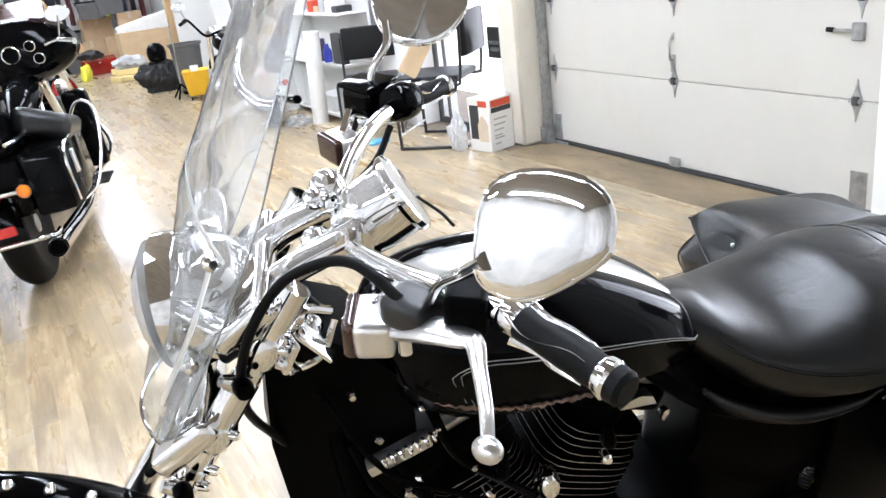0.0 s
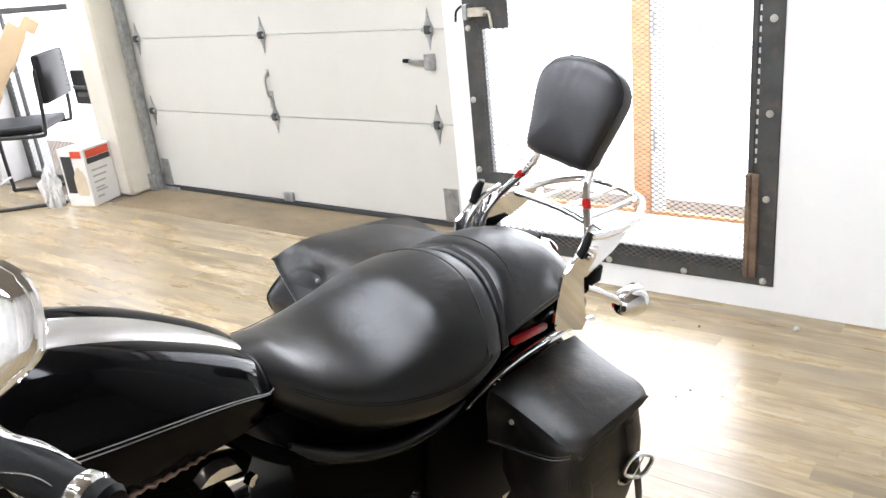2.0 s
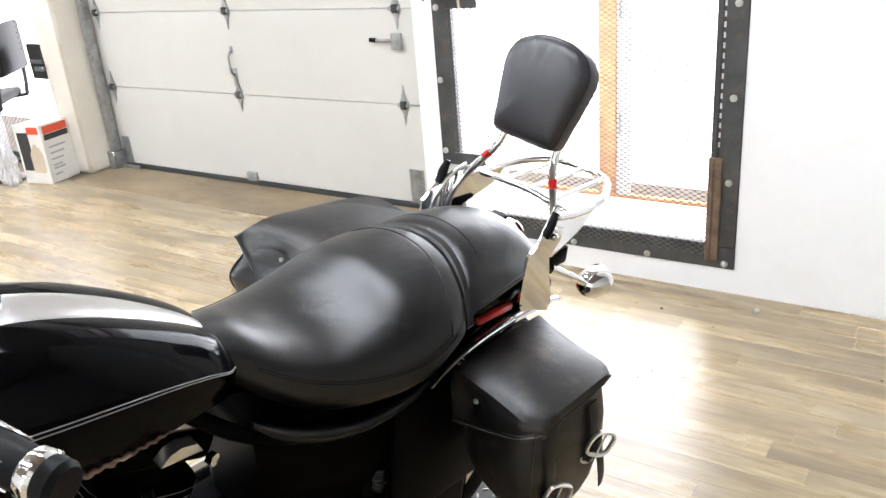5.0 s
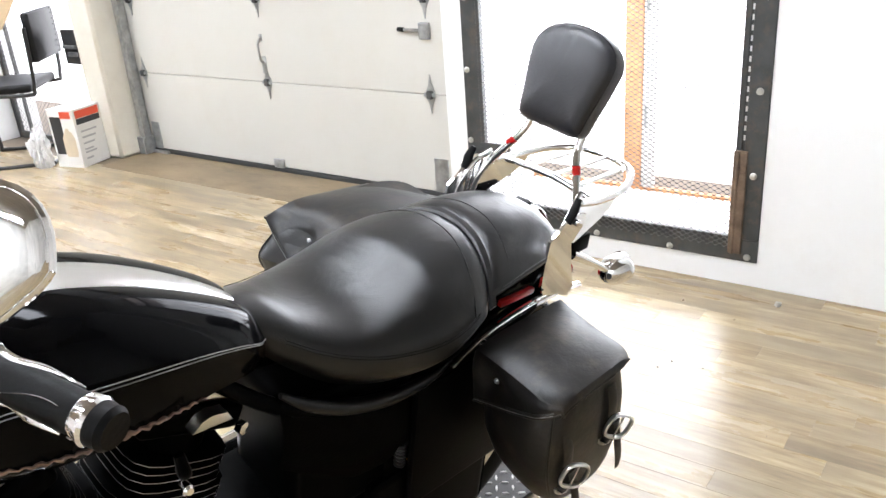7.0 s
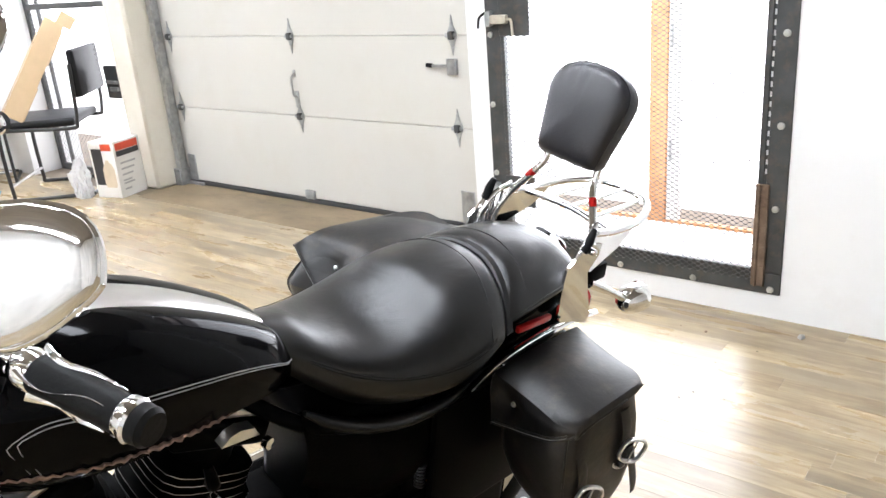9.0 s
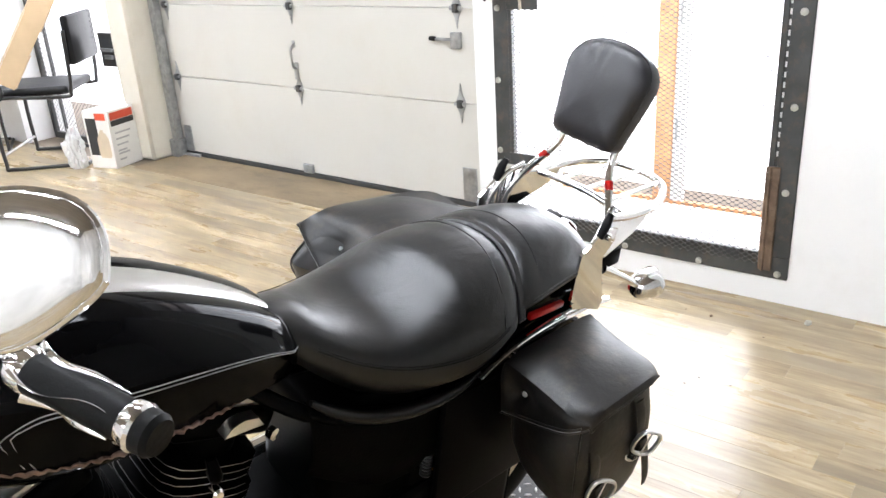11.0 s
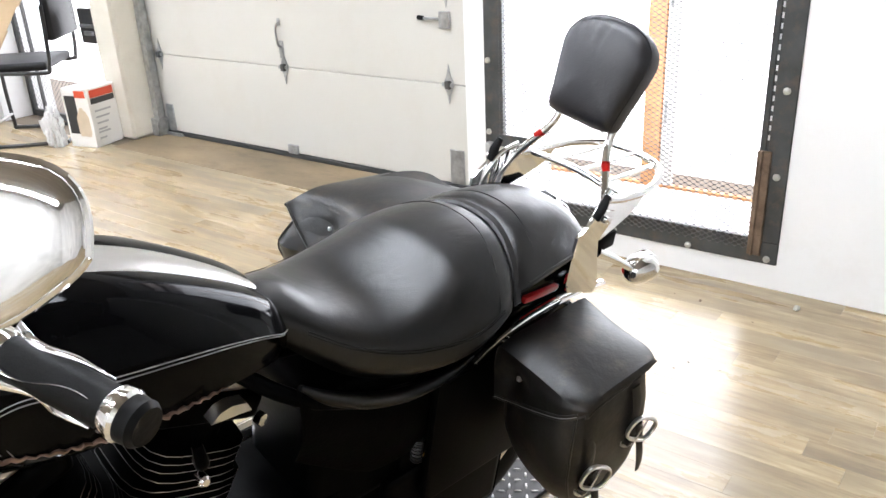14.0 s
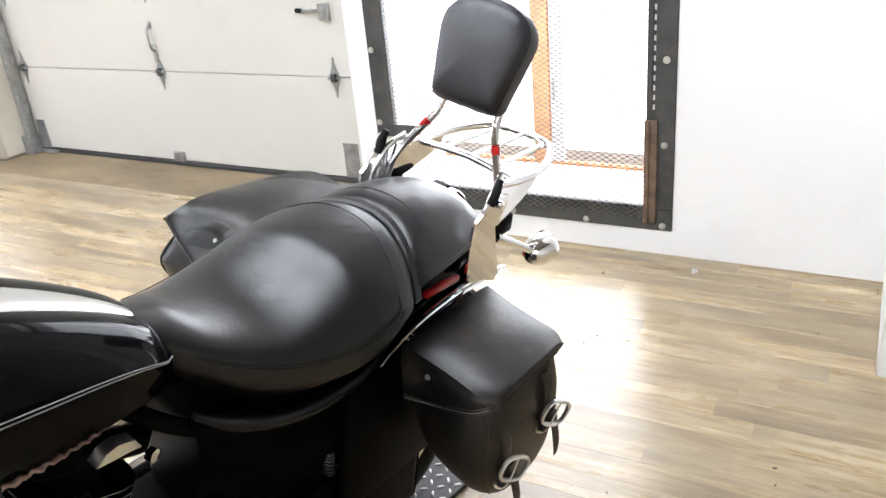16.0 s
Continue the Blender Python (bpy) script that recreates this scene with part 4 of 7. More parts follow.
add_box(b, (-0.018, -0.003, -0.030), (0.016, 0.003, 0.026), 0.002, axis(P(-0.925, 0.105, 1.035), (-0.6, 0.2, 0.7)), 2)
add_tube(b, pp((-0.90, 0.10, 1.075), (-0.935, 0.115, 1.095), (-0.975, 0.12, 1.075), (-0.985, 0.12, 1.03)), 0.006, 8, 4)
add_tube(b, pp((-0.895, 0.09, 1.05), (-0.92, 0.105, 1.01), (-0.965, 0.11, 1.0)), 0.005, 8, 4)
part("cable_bracket", b, chrome, bike, "bright stamped cable brackets")
part("junction_hose", steer(tube(pp((-1.02, 0.10, 1.03), (-0.99, 0.12, 1.06), (-0.97, 0.11, 1.09)), 0.010, 10, 5)), rubber, bike)

# headlight
hl = part("headlight", steer(lathe([(0.0, -0.10), (0.04, -0.098), (0.07, -0.075), (0.088, -0.03), (0.094, 0.0), (0.094, 0.018), (0.087, 0.022)], axis(P(-1.075, 0.0, 1.065), (-1, 0, -0.1)), 40)), chrome, bike, "round chrome headlight shell")
lens_glass, gn2, gl2, gp2 = material("headlight_glass")
gp2.inputs["Base Color"].default_value = (0.95, 0.95, 0.95, 1)
gp2.inputs["Roughness"].default_value, gp2.inputs["Transmission Weight"].default_value, gp2.inputs["IOR"].default_value = 0.08, 0.6, 1.45
part("headlight_lens", steer(lathe([(0.0, 0.048), (0.03, 0.046), (0.06, 0.038), (0.087, 0.020)], axis(P(-1.085, 0.0, 1.065), (-1, 0, -0.1)), 40)), lens_glass, hl)

# front fender and wheel
FW = P(-1.50, 0, 0.37)
b = bmesh.new()
add_loft(b, [[FW + Vector((r * math.sin(a), 0.078 * math.sin(t), r * math.cos(a) - 0.06 * (1 - math.cos(t)))) for t in np.linspace(-1.5, 1.5, 15)] for a, r in ((x, 0.452) for x in np.linspace(-0.8, 1.25, 24))], closed=False)
bmesh.ops.solidify(b, geom=b.faces[:], thickness=0.004)
ff = part("front_fender", steer(b), gloss_black, bike, "gloss black front fender with chrome studs")
for a in np.linspace(0.02, 0.9, 8):
    part("stud", steer(lathe([(0.0, 0.009), (0.006, 0.0075), (0.0095, 0.002), (0.0095, -0.003)], axis(FW + Vector((0.4525 * math.sin(a), 0.002, 0.4525 * math.cos(a))), (math.sin(a), -0.05, math.cos(a))), 14)), chrome, ff)
wheel(-1.52, 0.345, 0.10, "front_wheel", "black front tyre on a spoked rim", STEER)

# handlebar
bars = part("handlebar", tube(pp((-0.703, 0.455, 1.1865), (-0.748, 0.346, 1.192), (-0.795, 0.262, 1.182), (-0.835, 0.15, 1.155), (-0.858, 0.05, 1.135), (-0.850, -0.05, 1.133), (-0.81, -0.16, 1.140), (-0.755, -0.25, 1.150), (-0.69, -0.33, 1.150), (-0.585, -0.415, 1.135)), 0.0127, 14, 6), chrome, bike, "chrome pullback handlebar")
for v in (0.05, -0.05):
    part("riser", tube(pp((-0.97, v, 1.09), (-0.93, v, 1.115), (-0.875, v, 1.135), (-0.845, v, 1.142)), [0.022, 0.020, 0.022, 0.024], 16, 4), chrome, bars)
    part("riser_clamp", tube(pp((-0.855, v + 0.02, 1.136), (-0.855, v - 0.02, 1.136)), 0.026, 18, 1), chrome, bars)


def grip(outer, inner, side):
    d = outer - inner
    L = d.length
    m = axis(inner, d)
    g = part("grip", lathe([(0.0, 0.0), (0.0165, 0.0), (0.0185, 0.01), (0.0172, 0.03), (0.0178, L * 0.55), (0.0172, L - 0.024), (0.0175, L - 0.018)], m, 28), rubber, bars, "black rubber grip with chrome flame inlays")
    part("end_cap", lathe([(0.0175, L - 0.024), (0.0200, L - 0.021), (0.0206, L - 0.012), (0.0185, L - 0.009)], m, 28), chrome, g, "chrome end ring")
    part("end_plug", lathe([(0.0180, L - 0.010), (0.0186, L - 0.006), (0.0178, L - 0.002), (0.0184, L + 0.002), (0.015, L + 0.007), (0.0, L + 0.007)], m, 28), rubber, g)
    part("inner_ring", lathe([(0.0, -0.016), (0.0165, -0.016), (0.0195, -0.006), (0.0192, 0.006), (0.0172, 0.009)], m, 28), chrome, g)
    for k in range(4):
        a0 = 2 * math.pi * k / 4 + 0.9
        pts = []
        for t in np.linspace(0, 1, 14):
            a = a0 + 0.42 * math.sin(t * 5.2) * (1 - 0.4 * t)
            r = 0.0186
            pts.append(m @ Vector((r * math.cos(a), r * math.sin(a), 0.002 + t * L * 0.72)))
        part("flame_inlay", tube(pts, [0.0085, 0.0058, 0.0036, 0.0042, 0.0026, 0.0008], 8, 2, flat=0.22, up=d.normalized()), chrome, g)
    return g


gl_out, gl_in = P(-0.699, 0.464, 1.186), P(-0.748, 0.346, 1.192)
gr_out, gr_in = P(-0.562, -0.43, 1.131), P(-0.652, -0.362, 1.146)
grip(gl_out, gl_in, 1)
grip(gr_out, gr_in, -1)
# left controls: switch housing, clutch lever and its perch
sw = part("switch_housing", box((-0.022, -0.024, -0.027), (0.022, 0.024, 0.027), 0.009, axis(P(-0.783, 0.298, 1.186), (-0.05, -0.1, 0.0)) , 3), satin_black, bars)
part("switch_button", box((-0.006, -0.004, -0.010), (0.006, 0.006, 0.010), 0.002, Matrix.Translation(P(-0.755, 0.295, 1.198))), rubber, sw)
part("switch_button", box((-0.006, -0.004, -0.006), (0.006, 0.006, 0.006), 0.002, Matrix.Translation(P(-0.765, 0.305, 1.178))), rubber, sw)
part("lever_perch", box((-0.024, -0.028, -0.018), (0.026, 0.030, 0.020), 0.013, Matrix.Translation(P(-0.832, 0.262, 1.168)) @ Matrix.Rotation(radians(35), 4, "Z"), 4), perch_grey, bars)
lever = part("clutch_lever", tube(pp((-0.842, 0.255, 1.142), (-0.820, 0.298, 1.164), (-0.802, 0.330, 1.173), (-0.795, 0.349, 1.178), (-0.801, 0.378, 1.173), (-0.811, 0.422, 1.163), (-0.820, 0.450, 1.152)), [0.021, 0.0215, 0.0160, 0.0108, 0.0078, 0.0068, 0.0064], 14, 5, flat=0.55), satin, bars, "polished alloy clutch lever with a ball end")
part("ball_end", lathe([(0.0, 0.0125)] + [(0.0125 * math.sin(a), 0.0125 * math.cos(a)) for a in np.linspace(0.25, 2.9, 9)] + [(0.0, -0.0125)], axis(P(-0.823, 0.457, 1.149), (-0.3, 0.8, -0.3)) @ Matrix.Diagonal((1, 1, 1.35, 1)), 20), satin, lever)
part("pivot_bolt", lathe([(0.008, -0.03), (0.008, 0.028), (0.0, 0.03)], axis(P(-0.845, 0.268, 1.150), (0, 0, 1)), 14), chrome, lever)
part("clutch_cable", tube(pp((-0.845, 0.262, 1.185), (-0.866, 0.235, 1.204), (-0.885, 0.21, 1.210), (-0.912, 0.19, 1.203), (-0.954, 0.172, 1.178), (-0.992, 0.16, 1.126), (-1.018, 0.15, 1.06), (-1.026, 0.13, 0.99), (-1.020, 0.10, 0.93), (-1.002, 0.06, 0.86), (-0.97, 0.03, 0.78)), 0.0062, 12, 5), rubber, bike, "thick black clutch cable in a loop")
# front turn signals under the bars
for c, tag in ((P(-0.868, 0.205, 1.124), 1), (P(-0.79, -0.36, 1.085), -1)):
    s = part("front_turn_signal", box((-0.016, -0.044, -0.023), (0.030, 0.026, 0.022), 0.010, Matrix.Translation(c) @ Matrix.Rotation(radians(-20 * tag), 4, "Z"), 3), satin, bars, "chrome front turn signal with smoked lens")
    part("lens", box((-0.028, -0.040, -0.025), (-0.012, 0.027, 0.023), 0.008, Matrix.Translation(c) @ Matrix.Rotation(radians(-20 * tag), 4, "Z"), 3), smoke_lens, s)
    part("signal_stem", tube([c + Vector((0.01, 0, 0.02)), c + Vector((0.03, -0.02 * tag, 0.05))], 0.008, 10, 1), chrome, s)
# right controls: master cylinder, switch housing and brake lever
mc = part("master_cylinder", box((-0.036, -0.030, -0.026), (0.036, 0.032, 0.022), 0.010, Matrix.Translation(P(-0.722, -0.392, 1.150)) @ Matrix.Rotation(radians(35), 4, "Z"), 3), gloss_black, bars, "black brake fluid reservoir")
part("reservoir_cap", box((-0.040, -0.034, 0.022), (0.040, 0.036, 0.031), 0.004, Matrix.Translation(P(-0.722, -0.392, 1.150)) @ Matrix.Rotation(radians(35), 4, "Z"), 2), gloss_black, mc)
part("sight_glass", lathe([(0.009, 0), (0.009, 0.004), (0.0, 0.005)], axis(P(-0.742, -0.365, 1.12), (-0.5, -0.8, 0)), 16), chrome, mc)
swr = part("switch_housing", lathe([(0.0, -0.030), (0.028, -0.028), (0.033, -0.018), (0.034, 0.0), (0.032, 0.02), (0.026, 0.030), (0.0, 0.030)], axis(gr_in + (gr_in - gr_out).normalized() * 0.03, gr_out - gr_in), 28), gloss_black, bars)
part("switch_button", box((-0.006, -0.006, -0.006), (0.006, 0.006, 0.006), 0.002, Matrix.Translation(gr_in + Vector((-0.01, -0.034, 0.012)))), red_lens, swr)
part("brake_lever", tube([P(-0.735, -0.41, 1.12), P(-0.70, -0.44, 1.125), P(-0.65, -0.475, 1.115), P(-0.60, -0.50, 1.10)], [0.012, 0.010, 0.008, 0.008], 12, 5, flat=0.6), satin, bars)
part("throttle_hose", tube(pp((-0.70, -0.34, 1.11), (-0.74, -0.30, 1.07), (-0.82, -0.22, 1.05), (-0.90, -0.12, 1.02)), 0.006, 10, 5), rubber, bike)
part("brake_hose", tube(pp((-0.745, -0.40, 1.11), (-0.79, -0.34, 1.05), (-0.86, -0.24, 1.06), (-0.95, -0.16, 1.02), (-1.04, -0.14, 0.93)), 0.005, 10, 5), rubber, bike)
part("brake_cable", tube(pp((-0.845, -0.20, 1.095), (-0.899, -0.16, 1.093), (-0.958, -0.14, 1.083)), 0.004, 8, 4), rubber, bike)


# mirrors
def mirror(centre, back, up, w, h, stem, side, skew=1.0, dome=1.0):
    z = Vector(back).normalized()
    x = Vector(up).cross(z).normalized()
    y = z.cross(x)
    m = Matrix((( x.x, y.x, z.x, centre.x), (x.y, y.y, z.y, centre.y), (x.z, y.z, z.z, centre.z), (0, 0, 0, 1)))

    def outline(q, d):
        out = []
        for i in range(44):
            a = 2 * math.pi * i / 44
            c, s = math.cos(a), math.sin(a)
            k = (abs(c) ** 3.0 + abs(s) ** 3.0) ** (-1 / 3.0)
            px, py = w / 2 * c * k, h / 2 * s * k
            low = max(0, -py / (h / 2))
            px = px * (1 - 0.22 * low) - skew * side * 0.17 * w * low ** 1.4
            py *= 1 - 0.10 * max(0, -side * px / (w / 2))
            if py < 0:
                py *= 1 - 0.30 * skew * min(1.0, max(0.0, side * px / (w / 2) + 0.25))
            out.append(m @ Vector((px * q, py * q, d if d < 0.005 else 0.005 + (d - 0.005) * dome)))
        return out

    b = bmesh.new()
    add_loft(b, [outline(q, d) for q, d in ((0.95, -0.004), (1.0, -0.003), (1.0, 0.004), (0.985, 0.010), (0.94, 0.0125), (0.85, 0.0143), (0.65, 0.0158), (0.4, 0.0168), (0.15, 0.0172))])
    shell = part("mirror", b, chrome, bars, "chrome backed rear-view mirror")
    part("rim", tube(outline(1.0, 0.004) + outline(1.0, 0.004)[:1], 0.0032, 8, 1), chrome, shell)
    b = bmesh.new()
    add_loft(b, [outline(0.93, -0.0045), outline(0.1, -0.0048)])
    part("mirror_glass", b, chrome, shell)
    part("stem", tube([m @ Vector((-side * w * 0.36, -h * 0.22, 0.005 + 0.011 * dome)), *stem], [0.0085, 0.007, 0.006, 0.007], 12, 5), chrome, shell)


mirror(P(-0.750, 0.405, 1.318), (-0.60, -0.66, 0.42), (0.0, 0, 1), 0.114, 0.112, pp((-0.800, 0.345, 1.260), (-0.812, 0.305, 1.225), (-0.818, 0.28, 1.19)), 1)
mirror(P(-0.610, -0.42, 1.286), (-0.40, -0.80, 0.52), (0.0, 0, 1), 0.164, 0.138, pp((-0.68, -0.40, 1.235), (-0.71, -0.39, 1.20), (-0.72, -0.385, 1.165)), 1, 0.25, 0.3)
# gauge
gm = axis(P(-0.795, 0.0, 1.150), (0.82, -0.08, 0.5))
gauge = part("speedometer", lathe([(0.0, -0.075), (0.030, -0.070), (0.046, -0.05), (0.052, -0.02), (0.053, 0.02), (0.058, 0.026), (0.058, 0.034), (0.050, 0.038)], gm, 40), chrome, bike, "chrome speedometer housing")
part("dial", lathe([(0.050, 0.034), (0.0, 0.034)], gm, 40), surface("dial_face", (0.04, 0.04, 0.045), 0.3), gauge)
part("visor_band", tube(pp((-0.765, 0.055, 1.185), (-0.735, 0.055, 1.155), (-0.715, 0.045, 1.125)), 0.0022, 8, 4), rubber, gauge)
for k, (u, v, w, r) in enumerate(((-0.86, -0.055, 1.165, 0.026), (-0.895, 0.02, 1.13, 0.020), (-0.885, -0.02, 1.17, 0.016))):
    part("indicator_housing", lathe([(0, r)] + [(r * math.sin(a), r * math.cos(a)) for a in np.linspace(0.2, 2.9, 9)] + [(0, -r)], axis(P(u, v, w), (0.6, -0.3, 0.7)), 20), chrome, gauge)

# windshield
clear, cn, cl, cp = material("clear_windshield")
glassb, trans, mixs, fres = cn.new("ShaderNodeBsdfGlossy"), cn.new("ShaderNodeBsdfTransparent"), cn.new("ShaderNodeMixShader"), cn.new("ShaderNodeFresnel")
glassb.inputs["Roughness"].default_value = 0.04
trans.inputs[0].default_value = (0.93, 0.945, 0.94, 1)
fres.inputs[0].default_value = 1.22
cl.new(fres.outputs[0], mixs.inputs[0])
haze, hmix = cn.new("ShaderNodeBsdfTranslucent"), cn.new("ShaderNodeMixShader")
haze.inputs[0].default_value = (0.9, 0.9, 0.9, 1)
hmix.inputs[0].default_value = 0.25
cl.new(trans.outputs[0], hmix.inputs[1])
cl.new(haze.outputs[0], hmix.inputs[2])
cl.new(hmix.outputs[0], mixs.inputs[1])
cl.new(glassb.outputs[0], mixs.inputs[2])
cl.new(mixs.outputs[0], cn["Material Output"].inputs[0])
b = bmesh.new()
rows = []
near = spline(pp((-1.125, 0.135, 0.945), (-1.085, 0.147, 1.02), (-1.022, 0.155, 1.135), (-0.969, 0.157, 1.243), (-0.923, 0.163, 1.368), (-0.884, 0.165, 1.478), (-0.85, 0.145, 1.57)), 4)
for i, e in enumerate(near):
    t = i / (len(near) - 1)
    wide, bulge = 0.25 + 0.09 * min(1, t * 2.5), 0.055 + 0.05 * min(1, t * 2) - 0.055 * max(0, t - 0.5) / 0.5
    rows.append([e + Vector((0.19 * wide * s - bulge * (1 - (2 * s - 1) ** 2), wide * s, 0)) for s in np.linspace(0, 1, 21)])
add_loft(b, rows, closed=False)
bmesh.ops.solidify(b, geom=b.faces[:], thickness=0.0035)
ws = part("windshield", b, clear, bike, "large clear plastic windshield")
for s in (0, 20):
    part("edge_trim", tube([r[s] for r in rows], 0.0011, 8, 1), galv, ws)
part("edge_trim", tube(rows[0], 0.0030, 8, 1), chrome, ws)
# thin bright strap across the inside of the sheet, with its bolts
strap = part("windshield_strap", tube(pp((-1.012, 0.150, 1.205), (-1.030, 0.10, 1.235), (-1.032, 0.03, 1.258), (-1.020, -0.05, 1.262), (-0.985, -0.12, 1.258), (-0.925, -0.19, 1.255)), 0.0075, 10, 5, flat=0.3, up=(1, 0, 0)), satin, ws, "thin bright metal strap")
for q in ((-1.044, 0.039, 1.193), (-1.025, 0.155, 1.209), (-1.117, 0.021, 1.044), (-1.075, 0.13, 1.06), (-1.10, 0.05, 1.10)):
    part("strap_bolt", lathe([(0.008, -0.004), (0.009, 0.003), (0.005, 0.007), (0.0, 0.007)], axis(P(*q), (0.5, -1, 0.3)), 14), chrome, ws)
for v0 in (0.150, -0.02):
    part("windshield_bracket", tube(pp((-1.025, v0, 1.205), (-1.06, v0, 1.13), (-1.115, v0 - 0.008, 1.03)), 0.0095, 10, 4, flat=0.25, up=(1, 0, 0)), satin, ws)

# ---- street side: overhead door hardware ----
def hinge(y, z, parent):
    b = bmesh.new()
    q = [(0, 0.10), (0.012, 0.045), (0.028, 0.012), (0.028, -0.012), (0.012, -0.045), (0, -0.10), (-0.012, -0.045), (-0.028, -0.012), (-0.028, 0.012), (-0.012, 0.045)]
    f1 = [b.verts.new((-0.001, y + a, z + c)) for a, c in q]
    f2 = [b.verts.new((-0.006, y + a, z + c)) for a, c in q]
    b.faces.new(f1), b.faces.new(f2)
    for i in range(10):
        b.faces.new((f1[i], f1[(i + 1) % 10], f2[(i + 1) % 10], f2[i]))
    h = part("hinge", b, galv, parent, "galvanised diamond-shaped hinge")
    part("knuckle", tube([(-0.014, y - 0.03, z), (-0.014, y + 0.03, z)], 0.011, 12, 1), galv, h)
    part("knuckle_bracket", box((-0.030, y - 0.020, z - 0.020), (-0.006, y + 0.012, z + 0.020), 0.004), dark_steel, h)
    for c in (0.06, -0.06):
        part("bolt", lathe([(0.006, 0), (0.005, 0.005), (0, 0.006)], axis((-0.005, y, z + c), (-1, 0, 0)), 8), steel, h)
    return h


for z in (0.55, 1.02, 1.54):
    for y in (1.205, 0.02, -1.16):
        hinge(y, z, od)
hd = part("pull_handle", tube([(-0.004, 0.03, 0.665), (-0.03, 0.025, 0.68), (-0.045, 0.015, 0.72), (-0.04, 0.02, 0.775), (-0.006, 0.03, 0.80)], [0.008, 0.007, 0.0065, 0.007, 0.009], 12, 5), steel, od, "steel pull handle")
part("handle_plate", box((-0.006, 0.012, 0.60), (0.0, 0.048, 0.70), 0.002), galv, hd)
part("handle_plate", box((-0.006, 0.018, 0.785), (0.0, 0.042, 0.825), 0.002), galv, hd)
lk = part("slide_lock", box((-0.025, -1.185, 0.825), (0.0, -1.125, 0.905), 0.004), galv, od, "galvanised slide bolt lock")
part("lock_bar", box((-0.022, -1.125, 0.862), (-0.012, -1.02, 0.876), 0.002), galv, lk)
part("lock_grip", tube([(-0.017, -1.03, 0.87), (-0.017, -0.995, 0.872)], 0.011, 10, 1), rubber, lk)
part("bottom_bracket", box((-0.02, -0.02, 0.03), (0.0, 0.06, 0.085), 0.003), galv, od)
part("corner_bracket", box((-0.006, 1.165, 0.03), (0.0, 1.245, 0.215), 0.002), galv, od)
part("corner_bracket", box((-0.03, 1.09, 0.0), (0.0, 1.25, 0.022), 0.003), galv, od)
part("corner_bracket", box((-0.006, -1.24, 0.03), (0.0, -1.15, 0.215), 0.002), galv, od)
tr = part("track", box((-0.075, 1.262, 0.10), (-0.008, 1.30, 2.6), 0.004), galv, od, "galvanised vertical roller track")
part("track_lip", box((-0.078, 1.240, 0.10), (-0.070, 1.264, 2.6), 0.002), galv, tr)
part("track_foot", box((-0.09, 1.250, 0.0), (0.0, 1.32, 0.12), 0.003), galv, tr)
for z in (0.05, 0.09):
    part("bolt", lathe([(0.008, 0), (0.007, 0.006), (0, 0.007)], axis((-0.092, 1.29, z), (-1, 0, 0)), 8), steel, tr)
for z in (0.55, 1.02, 1.54):
    part("roller", lathe([(0, -0.012), (0.022, -0.010), (0.022, 0.010), (0, 0.012)], axis((-0.045, 1.272, z), (0, 1, 0)), 16), steel, tr)
worn_ply = surface("worn_recess_boards", (0.235, 0.175, 0.105), 0.55, 0.0, 0.38, 3.2, 0.25, 70, 0.12, stretch=(1, 0.45, 1), dirt=(0.085, 0.062, 0.036), dirt_amount=0.75)
setting("threshold", box((WX - 0.03, 2.10, -0.003), (DX + 0.05, OY1, 0.003), 0.002), worn_ply, "worn brown boards in the door recess", "threshold")
setting("jamb", box((DX + 0.01, OY0 - 0.30, 0), (DX + 0.10, OY0 + 0.01, OZ1)), wall_paint, "white jamb of the overhead door", "trim")

# ---- security gates with expanded metal ----
wire = surface("mesh_steel", (0.17, 0.17, 0.168), 0.5, 0.4, 0.3, 20, 0.1, 80)
bolt_paint = surface("pale_bolt", (0.45, 0.44, 0.40), 0.45, 0.3)
latch_paint = surface("cream_latch", (0.5, 0.46, 0.38), 0.45, 0.3, 0.2, 30)


def expanded(y0, y1, z0, z1, x, dy=0.031, dz=0.0092, thick=0.0017, thin=0.0009):
    """Sheet of expanded metal: zigzag strands, thin between the flat bonds where they meet."""
    vs, fs = [], []
    rows = int((z1 - z0) / dz)
    cols = int((y1 - y0) / (dy / 2))
    for j in range(rows):
        base = None
        for i in range(cols + 1):
            up = (i + j) % 2 == 0
            y, z = y0 + i * dy / 2, z0 + (j + 0.5) * dz + (0.5 if up else -0.5) * dz
            mid = z0 + (j + 0.5) * dz
            for yy, zz, r in ((y - 0.0025, z, thick), (y + 0.0025, z, thick), (y + dy / 4, mid, thin)):
                k = len(vs)
                vs += [(x - r, yy, zz - r), (x + r, yy, zz - r), (x + r, yy, zz + r), (x - r, yy, zz + r)]
                if base is not None:
                    for a in range(4):
                        c = (a + 1) % 4
                        fs.append((base + a, base + c, k + c, k + a))
                base = k
    me = bpy.data.meshes.new("expanded_mesh")
    me.from_pydata(vs, [], fs)
    return me


def mesh_part(name, me, mat, parent, label=""):
    me.materials.append(mat)
    ob = new(name, me)
    ob.parent = parent
    ob["kind"] = "stuff"
    if label:
        ob["label"] = label
    return ob


